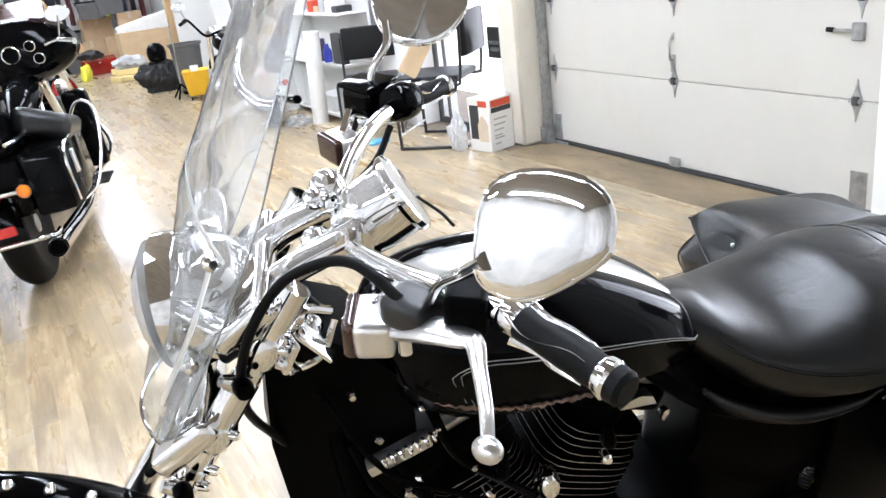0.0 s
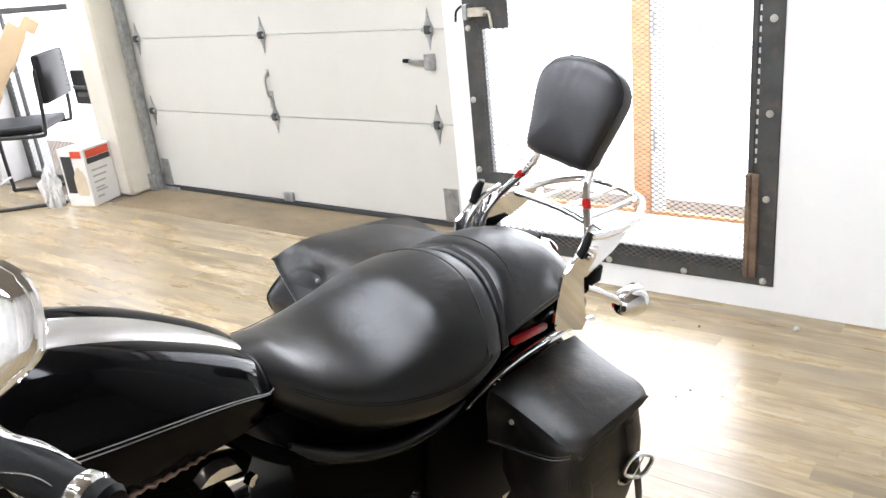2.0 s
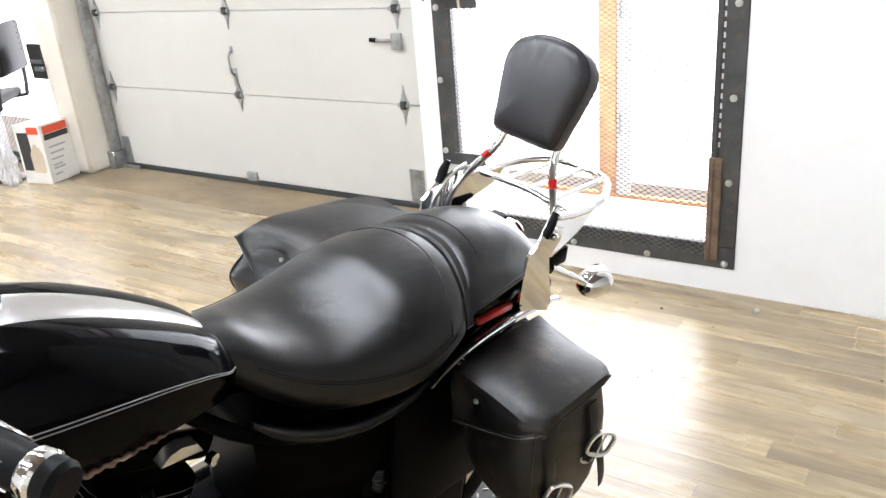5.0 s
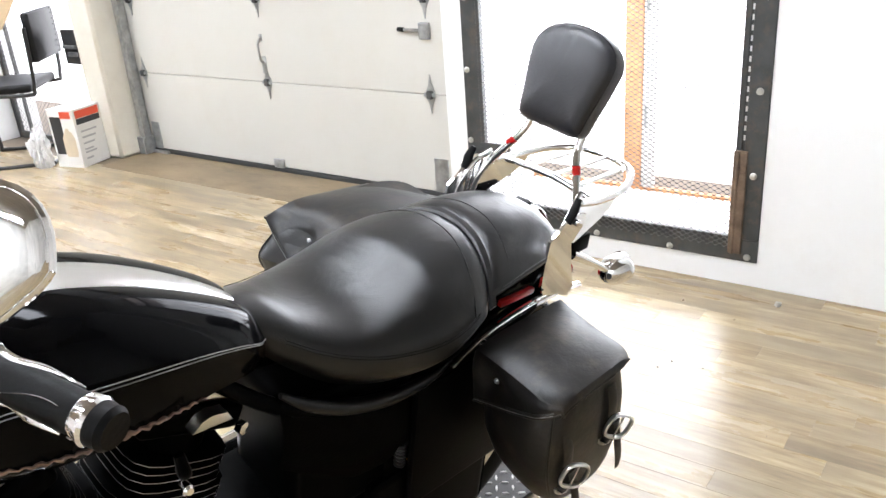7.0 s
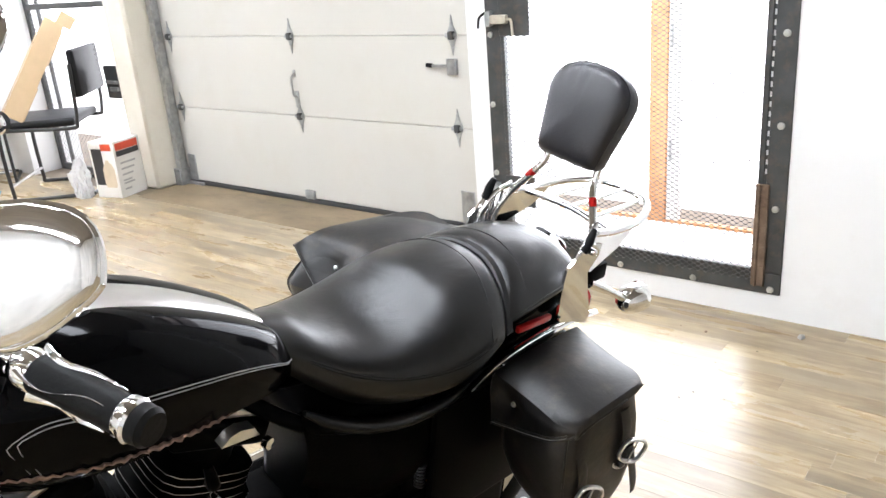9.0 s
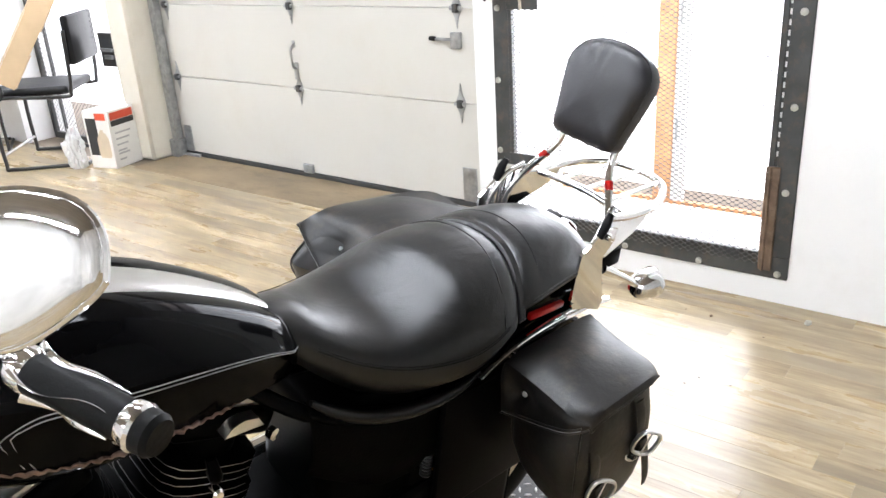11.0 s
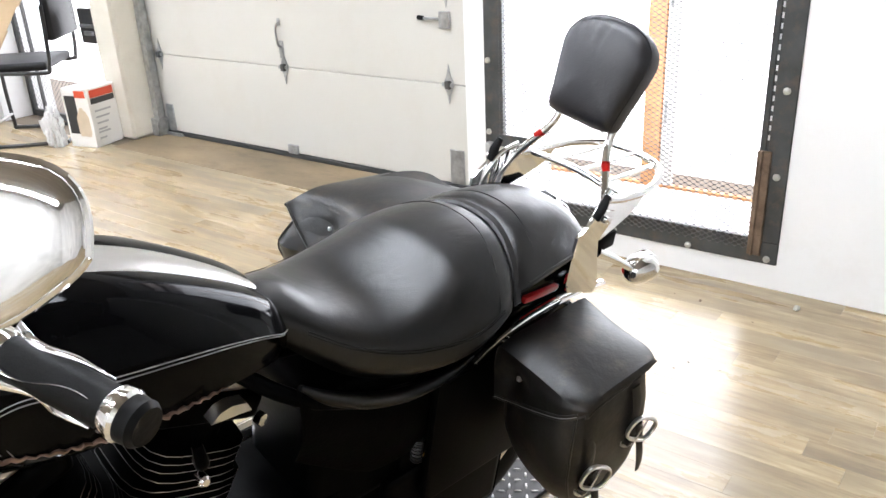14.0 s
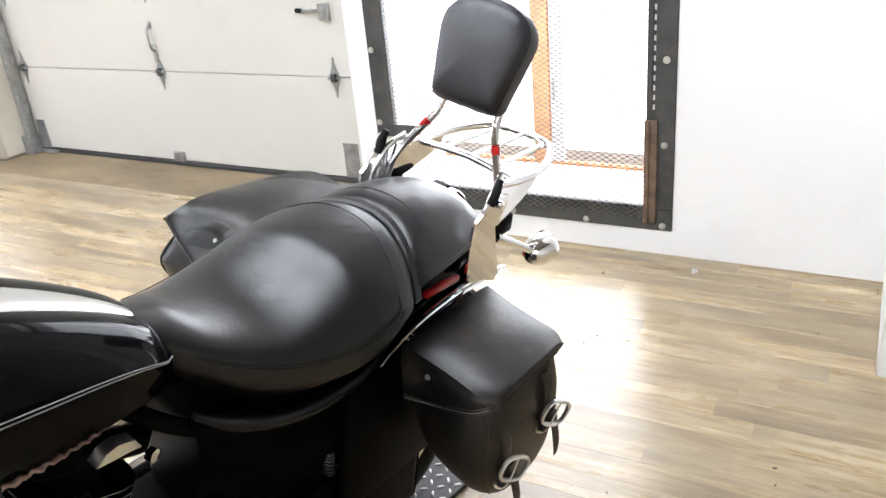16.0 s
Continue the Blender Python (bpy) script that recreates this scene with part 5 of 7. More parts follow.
mesh_part("expanded_mesh", expanded(-0.515, 0.535, 0.05, 2.22, -0.003), wire, gate, "thin expanded metal mesh")
part("inner_frame", box((-0.004, 0.527, 0.085), (0.022, 0.545, 2.25), 0.002), dark_steel, gate)
part("inner_frame", box((-0.002, -0.54, 0.080), (0.020, 0.54, 0.094), 0.002), dark_steel, gate)
part("frame", box((0, -0.62, 2.215), (0.03, 0.62, 2.30), 0.003), dark_steel, gate)
hs = part("hinge_strip", box((-0.010, -0.562, 0.03), (0.0, -0.514, 0.42), 0.003), rusty, gate, "rusty piano hinge")
part("hinge_pin", tube([(-0.012, -0.530, 0.03), (-0.012, -0.530, 0.42)], 0.005, 10, 1), rusty, hs)
for k in range(5):
    part("hinge_leaf", box((-0.013, -0.560, 0.04 + k * 0.076), (-0.009, -0.538, 0.11 + k * 0.076), 0.001), rusty, hs)
for y, z in [(-0.585, 0.33), (-0.585, 0.63), (-0.585, 0.94), (-0.585, 1.25), (-0.585, 0.02), (0.60, 0.35), (0.60, 0.65), (0.595, 0.94), (0.60, 1.25), (0.01, 0.018), (-0.295, 0.016), (0.32, 0.018)]:
    part("bolt", lathe([(0.013, 0), (0.012, 0.006), (0.006, 0.010), (0, 0.010)], axis((-0.0005, y, z), (-1, 0, 0)), 12), bolt_paint, gate)
for z0, z1 in ((0.21, 0.345), (0.935, 1.10)):
    lp = part("lock_plate", box((-0.006, 0.405, z0), (0.004, 0.55, z1), 0.002), dark_steel, gate, "dark steel latch plate")
    part("latch_body", box((-0.030, 0.50, z0 + 0.05), (-0.006, 0.58, z0 + 0.085), 0.003), latch_paint, lp)
    part("latch_rod", tube([(-0.022, 0.60, z0 + 0.067), (-0.022, 0.50, z0 + 0.067), (-0.022, 0.478, z0 + 0.060), (-0.022, 0.472, z0 + 0.0)], 0.006, 10, 3), latch_paint, lp)
    part("latch_bracket", box((-0.034, 0.575, z0 + 0.04), (-0.004, 0.60, z0 + 0.10), 0.003), galv, lp)
part("padlock_chain", tube([(-0.03, 0.60, 1.03), (-0.034, 0.625, 1.01), (-0.03, 0.635, 0.97)], 0.005, 8, 3), rubber, gate)
orange = surface("faded_orange_plastic", (0.75, 0.37, 0.165), 0.6, 0.0, 0.2, 12)
rail = empty("barrier_frame", pose(4.07, 1.62, -0.02), "faded orange metal barrier frame standing outside the gate", "barrier")
part("post", box((-0.02, -0.045, 0), (0.02, 0.045, 2.3), 0.004), orange, rail)
part("bottom_rail", box((-0.02, -1.2, 0.0), (0.02, -0.045, 0.045), 0.004), orange, rail)
part("bottom_rail", box((-0.02, 0.045, 0.0), (0.02, 0.6, 0.045), 0.004), orange, rail)
part("stiffener", box((-0.015, -0.115, 0), (0.015, -0.049, 2.3), 0.004), white_lam, rail, "pale galvanised stiffener beside the post")
for z in (0.36, 0.92):
    part("strap_hinge", box((-0.024, -0.075, z), (-0.015, -0.062, z + 0.11), 0.002), steel, rail)

gate2 = empty("entrance_gate", pose(3.40, 5.83, 0.0), "dark steel entrance gate with expanded mesh and lock box", "gate")
for lo, hi in (((0, -0.62, 0), (0.03, -0.575, 2.35)), ((0, 0.565, 0), (0.03, 0.61, 2.35)), ((0, -0.575, 0), (0.03, 0.565, 0.05)), ((0, -0.575, 2.30), (0.03, 0.565, 2.35)), ((0, -0.575, 1.24), (0.03, 0.565, 1.28))):
    part("frame", box(lo, hi, 0.003), dark_steel, gate2)
mesh_part("expanded_mesh", expanded(-0.575, 0.565, 0.05, 2.3, 0.015, 0.045, 0.018), wire, gate2)
lb = part("lock_box", box((-0.03, -0.575, 0.615), (0.0, -0.375, 0.845), 0.004), dark_steel, gate2, "dark steel lock box")
part("lock_latch", tube([(-0.05, -0.56, 0.735), (-0.05, -0.42, 0.735)], 0.013, 12, 1), galv, lb)
part("lock_latch", box((-0.05, -0.54, 0.67), (-0.03, -0.44, 0.70), 0.004), galv, lb)
part("brace", box((0.03, 0.46, 0.0), (0.05, 0.49, 2.3), 0.003), dark_steel, gate2)

# ---- floor boards ----
plank_mat, n, l, p = material("wood_look_plank")
oi, geo = n.new("ShaderNodeObjectInfo"), n.new("ShaderNodeNewGeometry")
add = n.new("ShaderNodeMath")
add.operation = "ADD"
l.new(oi.outputs["Random"], add.inputs[0])
l.new(geo.outputs["Random Per Island"], add.inputs[1])
frac = n.new("ShaderNodeMath")
frac.operation = "FRACT"
l.new(add.outputs[0], frac.inputs[0])
shift = n.new("ShaderNodeMath")
shift.operation = "MULTIPLY"
shift.inputs[1].default_value = 37.0
l.new(frac.outputs[0], shift.inputs[0])
comb = n.new("ShaderNodeCombineXYZ")
l.new(shift.outputs[0], comb.inputs[2])
va = n.new("ShaderNodeVectorMath")
va.operation = "ADD"
l.new(geo.outputs["Position"], va.inputs[0])
l.new(comb.outputs[0], va.inputs[1])


def noise_tex(scale, detail, rough, sx, sy):
    mp = n.new("ShaderNodeMapping")
    mp.inputs["Scale"].default_value = (sx, sy, 1)
    l.new(va.outputs[0], mp.inputs[0])
    t = n.new("ShaderNodeTexNoise")
    t.inputs["Scale"].default_value, t.inputs["Detail"].default_value, t.inputs["Roughness"].default_value = scale, detail, rough
    l.new(mp.outputs[0], t.inputs["Vector"])
    return t


grain, streak, patch = noise_tex(16, 8, 0.65, 5, 0.35), noise_tex(5, 5, 0.6, 4, 0.5), noise_tex(2.6, 6, 0.6, 2.4, 0.55)
ramp = n.new("ShaderNodeValToRGB")
for k, (pos, col) in enumerate(((0.38, (0.190, 0.140, 0.082, 1)), (0.51, (0.325, 0.240, 0.136, 1)), (0.62, (0.445, 0.345, 0.200, 1)), (0.77, (0.540, 0.440, 0.285, 1)))):
    e = ramp.color_ramp.elements[k] if k < 2 else ramp.color_ramp.elements.new(pos)
    e.position, e.color = pos, col
mix1 = n.new("ShaderNodeMath")
mix1.operation = "MULTIPLY_ADD"
mix1.inputs[1].default_value = 0.55
l.new(grain.outputs[0], mix1.inputs[0])
st2 = n.new("ShaderNodeMath")
st2.operation = "MULTIPLY_ADD"
st2.inputs[1].default_value = 0.62
l.new(streak.outputs[0], st2.inputs[0])
tone = n.new("ShaderNodeMapRange")
tone.inputs[3].default_value, tone.inputs[4].default_value = -0.06, 0.05
l.new(frac.outputs[0], tone.inputs[0])
l.new(tone.outputs[0], st2.inputs[2])
l.new(st2.outputs[0], mix1.inputs[2])
l.new(mix1.outputs[0], ramp.inputs[0])
grey = n.new("ShaderNodeMix")
grey.data_type = "RGBA"
pr = n.new("ShaderNodeMapRange")
pr.inputs[1].default_value, pr.inputs[2].default_value, pr.inputs[4].default_value = 0.43, 0.66, 0.85
l.new(patch.outputs[0], pr.inputs[0])
l.new(pr.outputs[0], grey.inputs[0])
l.new(ramp.outputs[0], grey.inputs[6])
grey.inputs[7].default_value = (0.185, 0.145, 0.092, 1)
# some boards are printed in a greyer tone than the others
pick, ash, ash_mix = n.new("ShaderNodeMath"), n.new("ShaderNodeMapRange"), n.new("ShaderNodeMix")
pick.operation, pick.inputs[1].default_value = "MULTIPLY", 7.3
l.new(frac.outputs[0], pick.inputs[0])
pick2 = n.new("ShaderNodeMath")
pick2.operation = "FRACT"
l.new(pick.outputs[0], pick2.inputs[0])
ash.inputs[1].default_value, ash.inputs[2].default_value, ash.inputs[4].default_value = 0.35, 0.9, 0.38
l.new(pick2.outputs[0], ash.inputs[0])
ash_mix.data_type = "RGBA"
l.new(ash.outputs[0], ash_mix.inputs[0])
l.new(grey.outputs[2], ash_mix.inputs[6])
ash_mix.inputs[7].default_value = (0.315, 0.255, 0.165, 1)
l.new(ash_mix.outputs[2], p.inputs["Base Color"])
rg = n.new("ShaderNodeMapRange")
rg.inputs[3].default_value, rg.inputs[4].default_value = 0.23, 0.33
p.inputs["Specular IOR Level"].default_value = 0.6
l.new(patch.outputs[0], rg.inputs[0])
l.new(rg.outputs[0], p.inputs["Roughness"])
bp = n.new("ShaderNodeBump")
bp.inputs["Strength"].default_value, bp.inputs["Distance"].default_value = 0.12, 0.002
l.new(grain.outputs[0], bp.inputs["Height"])
l.new(bp.outputs[0], p.inputs["Normal"])

# ---- box, chairs and clutter by the entrance ----
card_white = surface("white_cardboard", (0.76, 0.75, 0.72), 0.6, 0.0, 0.03, 6, 0.1, 60)
card_tan = surface("brown_cardboard", (0.55, 0.40, 0.24), 0.7, 0.0, 0.1, 5, 0.15, 70)
print_red = surface("red_print", (0.62, 0.075, 0.03), 0.5)
print_black = surface("black_print", (0.03, 0.03, 0.032), 0.5)
print_tan = surface("beige_print", (0.62, 0.52, 0.38), 0.5)
print_grey = surface("grey_print", (0.42, 0.42, 0.42), 0.5)
cb = empty("cardboard_box", pose(3.075, 5.035, 0, 0, 0, 14), "white cardboard carton with red and black printing", "box")
part("carton", box((0, 0, 0), (0.245, 0.22, 0.385), 0.004), card_white, cb)
part("printed_band", box((0.02, -0.0015, 0.325), (0.225, 0.0005, 0.375), 0), print_red, cb)
part("printed_band", box((0.02, -0.0014, 0.285), (0.225, 0.0005, 0.322), 0), print_black, cb)
part("printed_band", box((-0.0015, 0.02, 0.33), (0.0005, 0.11, 0.375), 0), print_red, cb)
part("printed_panel", box((-0.0015, 0.11, 0.09), (0.0005, 0.20, 0.34), 0), print_black, cb)
b = bmesh.new()
vs = [b.verts.new((-0.002, y, z)) for y, z in ((0.03, 0.075), (0.115, 0.075), (0.125, 0.10), (0.125, 0.20), (0.10, 0.24), (0.085, 0.245), (0.085, 0.265), (0.06, 0.265), (0.06, 0.245), (0.04, 0.24), (0.02, 0.20), (0.02, 0.10))]
b.faces.new(vs)
bmesh.ops.triangulate(b, faces=b.faces[:])
part("printed_jug", b, print_tan, cb, "printed picture of a beige jug")
for z, w in ((0.19, 0.12), (0.15, 0.10), (0.11, 0.08), (0.09, 0.10), (0.05, 0.06), (0.23, 0.14)):
    part("printed_line", box((0.04, -0.0012, z), (0.04 + w, 0.0005, z + 0.012), 0), print_grey, cb)
part("carton_flap", box((0.0, 0.0, 0.385), (0.245, 0.108, 0.389), 0.001), card_white, cb)
part("carton_flap", box((0.0, 0.112, 0.385), (0.245, 0.22, 0.389), 0.001), card_white, cb)

seat_vinyl = surface("grey_black_vinyl", (0.006, 0.006, 0.007), 0.45, 0.0, 0.2, 9, 0.2, 200, spec=0.28)
black_tube = surface("black_tube", (0.02, 0.02, 0.02), 0.35, 0.0)


def cantilever_chair(m, label):
    """Faces along local +y; two side loops of tube that run from the back down to floor runners."""
    c = empty("cantilever_chair", m, label, "chair", "visitor chairs by the entrance")
    for x in (-0.25, 0.25):
        part("side_tube", tube([(x, -0.26, 0.80), (x, -0.25, 0.62), (x, -0.235, 0.46), (x, -0.19, 0.425), (x, 0.18, 0.44), (x, 0.235, 0.41), (x, 0.235, 0.05), (x, 0.19, 0.012), (x, -0.24, 0.012)], 0.0115, 10, 5), black_tube, c)
    part("rear_runner", tube([(-0.25, -0.24, 0.012), (0.25, -0.24, 0.012)], 0.0115, 10, 1), black_tube, c)
    part("cross_tube", tube([(-0.25, 0.235, 0.10), (0.25, 0.235, 0.10)], 0.009, 10, 1), steel, c)
    part("seat", box((-0.235, -0.21, 0.435), (0.235, 0.25, 0.485), 0.022, None, 3), seat_vinyl, c)
    b = box((-0.235, -0.285, 0.60), (0.235, -0.245, 0.88), 0.018, None, 3)
    for v in b.verts:
        v.co.y -= 0.05 * (1 - (v.co.x / 0.235) ** 2)
    part("backrest", b, seat_vinyl, c)
    return c


cantilever_chair(pose(3.06, 5.72, 0, 0, 0, 43) @ Matrix.Scale(1.13, 4), "black vinyl cantilever chair with a cardboard length on it")
cantilever_chair(pose(2.86, 6.62, 0, 0, 0, 150), "black vinyl cantilever chair turned towards another chair")
run = Vector((0.51, 0.02, 0.66)).normalized()
face = Vector((-0.44, -0.90, 0.0))
face = (face - run * face.dot(run)).normalized()
side = run.cross(face)
cbm = Matrix(((side.x, run.x, face.x, 2.735), (side.y, run.y, face.y, 5.60), (side.z, run.z, face.z, 0.585), (0, 0, 0, 1)))
cl_ = empty("cardboard_length", cbm, "long brown cardboard packing piece leaning on the chair", "cardboard")
part("flat_face", box((-0.065, 0.0, -0.006), (0.065, 0.74, 0.0), 0.002), card_tan, cl_)
part("torn_end", box((-0.045, 0.735, -0.006), (0.060, 0.83, -0.001), 0.002, Matrix.Rotation(radians(-4), 4, "Z")), card_tan, cl_)
part("folded_edge", box((0.067, 0.02, -0.060), (0.073, 0.26, 0.0), 0.002), card_tan, cl_)
part("folded_edge", box((0.067, 0.44, -0.050), (0.073, 0.70, 0.0), 0.002), card_tan, cl_)
part("folded_edge", box((-0.073, 0.0, -0.040), (-0.067, 0.62, 0.0), 0.002), card_tan, cl_)
film_white, fn, fl, fp = material("thin_plastic_film")
fp.inputs["Base Color"].default_value, fp.inputs["Roughness"].default_value, fp.inputs["Transmission Weight"].default_value = (0.9, 0.9, 0.9, 1), 0.25, 0.4


def crumple(name, c, r, mat, label, category, seed, fold=0.0):
    b = bmesh.new()
    bmesh.ops.create_icosphere(b, subdivisions=5 if fold else 4, radius=1)
    for v in b.verts:
        k = 1 - fold * abs(noise.noise(v.co * 3.1 + Vector((3, seed, 0)))) - 0.5 * fold * abs(noise.noise(v.co * 7.3 + Vector((seed, 5, 0)))) + fold * 0.3 + 0.35 * noise.noise(v.co * 1.7 + Vector((seed, 0, 0))) + 0.15 * noise.noise(v.co * 5 + Vector((0, seed, 0)))
        v.co = Vector((v.co.x * r[0] * k, v.co.y * r[1] * k, max(-0.6 * r[2], v.co.z * r[2] * k)))
    lo = min(v.co.z for v in b.verts)
    for v in b.verts:
        v.co = v.co + Vector((c[0], c[1], c[2] - lo))
    return tagged(obj(name, b, mat), label, category)


crumple("plastic_bag", (2.98, 5.36, 0.0), (0.065, 0.075, 0.16), film_white, "crumpled white plastic bag beside the carton", "bag", 3, 0.32)
crumple("cloth_rag", (2.66, 6.12, 0.0), (0.09, 0.05, 0.025), surface("blue_cloth", (0.12, 0.36, 0.62), 0.8), "crumpled light blue cloth lying on the floor", "rag", 5)
crumple("plastic_wrap", (2.48, 7.62, 0.0), (0.12, 0.10, 0.06), film_white, "clear plastic wrap heaped on the floor", "bag", 8, 0.4)

# ---- bench, shelf and rolls past the entrance ----
cloth = surface("white_cotton", (0.72, 0.72, 0.70), 0.85, 0.0, 0.06, 9, 0.4, 90)
stripe_blue = surface("blue_grey_stripe", (0.22, 0.25, 0.36), 0.85)
roll = empty("paper_roll", pose(2.66, 7.50, 0, 3, 2, 0), "tall white paper roll standing on end", "roll")
part("roll_body", lathe([(0.0, 0.0), (0.075, 0.0), (0.077, 0.01), (0.076, 0.85), (0.072, 0.86), (0.03, 0.86), (0.03, 0.84), (0.0, 0.84)], Matrix(), 28), white_lam, roll)
sh = empty("wall_shelf", pose(2.80, 7.05, 0), "white laminate shelf unit with shop items", "shelf")
part("side_panel", box((0.30, 0.0, 0.0), (0.33, 1.5, 2.0), 0.003), white_lam, sh)
part("side_panel", box((0.0, 1.48, 0.0), (0.30, 1.5, 2.0), 0.003), white_lam, sh)
for z in (0.04, 0.52, 0.98, 1.42):
    part("shelf_board", box((0.0, 0.0, z), (0.30, 1.48, z + 0.025), 0.003), white_lam, sh)


def small_box(name, lo, hi, mat, label, category):
    b = box(lo, hi, 0.004)
    return tagged(obj(name, b, mat), label, category)


small_box("monitor", (2.84, 7.12, 0.545), (2.90, 7.38, 0.82), print_black, "dark flat monitor standing on the shelf", "monitor")
tagged(obj("spray_bottle", lathe([(0.0, 0), (0.04, 0), (0.042, 0.10), (0.02, 0.14), (0.018, 0.17), (0, 0.17)], Matrix.Translation((2.86, 7.56, 0.545)), 16), surface("blue_plastic", (0.05, 0.07, 0.45), 0.3)), "blue plastic bottle on the shelf", "bottle")
tagged(obj("shop_can", lathe([(0.0, 0), (0.035, 0), (0.035, 0.20), (0.03, 0.21), (0, 0.21)], Matrix.Translation((2.87, 7.72, 0.545)), 16), surface("purple_black", (0.07, 0.05, 0.10), 0.4)), "dark slim can on the shelf", "can")
small_box("equipment_case", (2.84, 7.10, 0.065), (3.06, 7.42, 0.34), surface("grey_case", (0.28, 0.28, 0.27), 0.5), "grey plastic equipment case under the shelf", "case")
small_box("white_bin", (2.83, 7.50, 0.065), (3.06, 7.95, 0.22), white_lam, "low white plastic bin under the shelf", "bin")
for k in range(5):
    small_box("leaflet", (2.84, 7.10 + 0.16 * k, 1.005), (2.99, 7.23 + 0.16 * k, 1.06 + 0.05 * (k % 3)), (print_black, card_white, print_grey, card_tan, print_red)[k], "small stack of printed leaflets on the shelf", "papers")
wb = empty("work_table", pose(2.62, 8.55, 0), "white draped work table with blue striped cloth", "table")
b = bmesh.new()
for lo, hi in (((0.0, 0, 0.50), (0.50, 1.5, 0.53)),):
    add_box(b, lo, hi, 0.01)
part("tabletop", b, white_lam, wb)
for k, (z0, z1, mt) in enumerate(((0.36, 0.50, cloth), (0.315, 0.36, stripe_blue), (0.10, 0.315, cloth), (0.06, 0.10, stripe_blue), (0.0, 0.06, cloth))):
    b = bmesh.new()
    rows = []
    for z in (z0, (z0 + z1) / 2, z1):
        rows.append([Vector((-0.012 + 0.012 * math.sin(y * 23 + z * 2), y, z)) for y in np.linspace(-0.02, 1.52, 60)])
    add_loft(b, rows, closed=False)
    bmesh.ops.solidify(b, geom=b.faces[:], thickness=0.003)
    part("drape", b, mt, wb)
for z in (0.36,):
    b = bmesh.new()
    add_loft(b, [[Vector((x, -0.015 + 0.006 * math.sin(x * 40), z_)) for x in np.linspace(-0.01, 0.5, 20)] for z_ in (0.0, 0.25, 0.5)], closed=False)
    part("drape", b, cloth, wb)
crumple("folded_sheet", (2.86, 8.95, 0.531), (0.22, 0.35, 0.17), cloth, "heap of folded white sheets on the table", "linen", 11)
small_box("copper_box", (2.70, 8.75, 0.78), (2.90, 9.15, 0.86), surface("copper_card", (0.50, 0.26, 0.15), 0.5), "flat copper coloured box on folded sheets", "box")
pw = empty("panel_stack", pose(2.95, 9.9, 0), "tall white panels standing on edge", "panel")
for k in range(4):
    part("panel", box((-0.25 + 0.09 * k, 0.3 * k, 0), (-0.22 + 0.09 * k, 0.3 * k + 0.8, 2.1), 0.004, Matrix.Rotation(radians(-6 + 3 * k), 4, "Y")), white_lam, pw)

# ---- other motorcycles ----
paint_red = surface("red_metal_paint", (0.40, 0.02, 0.015), 0.18, 0.0, 0.1, 8, coat=0.5)
plate_white = surface("plate_white", (0.75, 0.74, 0.72), 0.4)


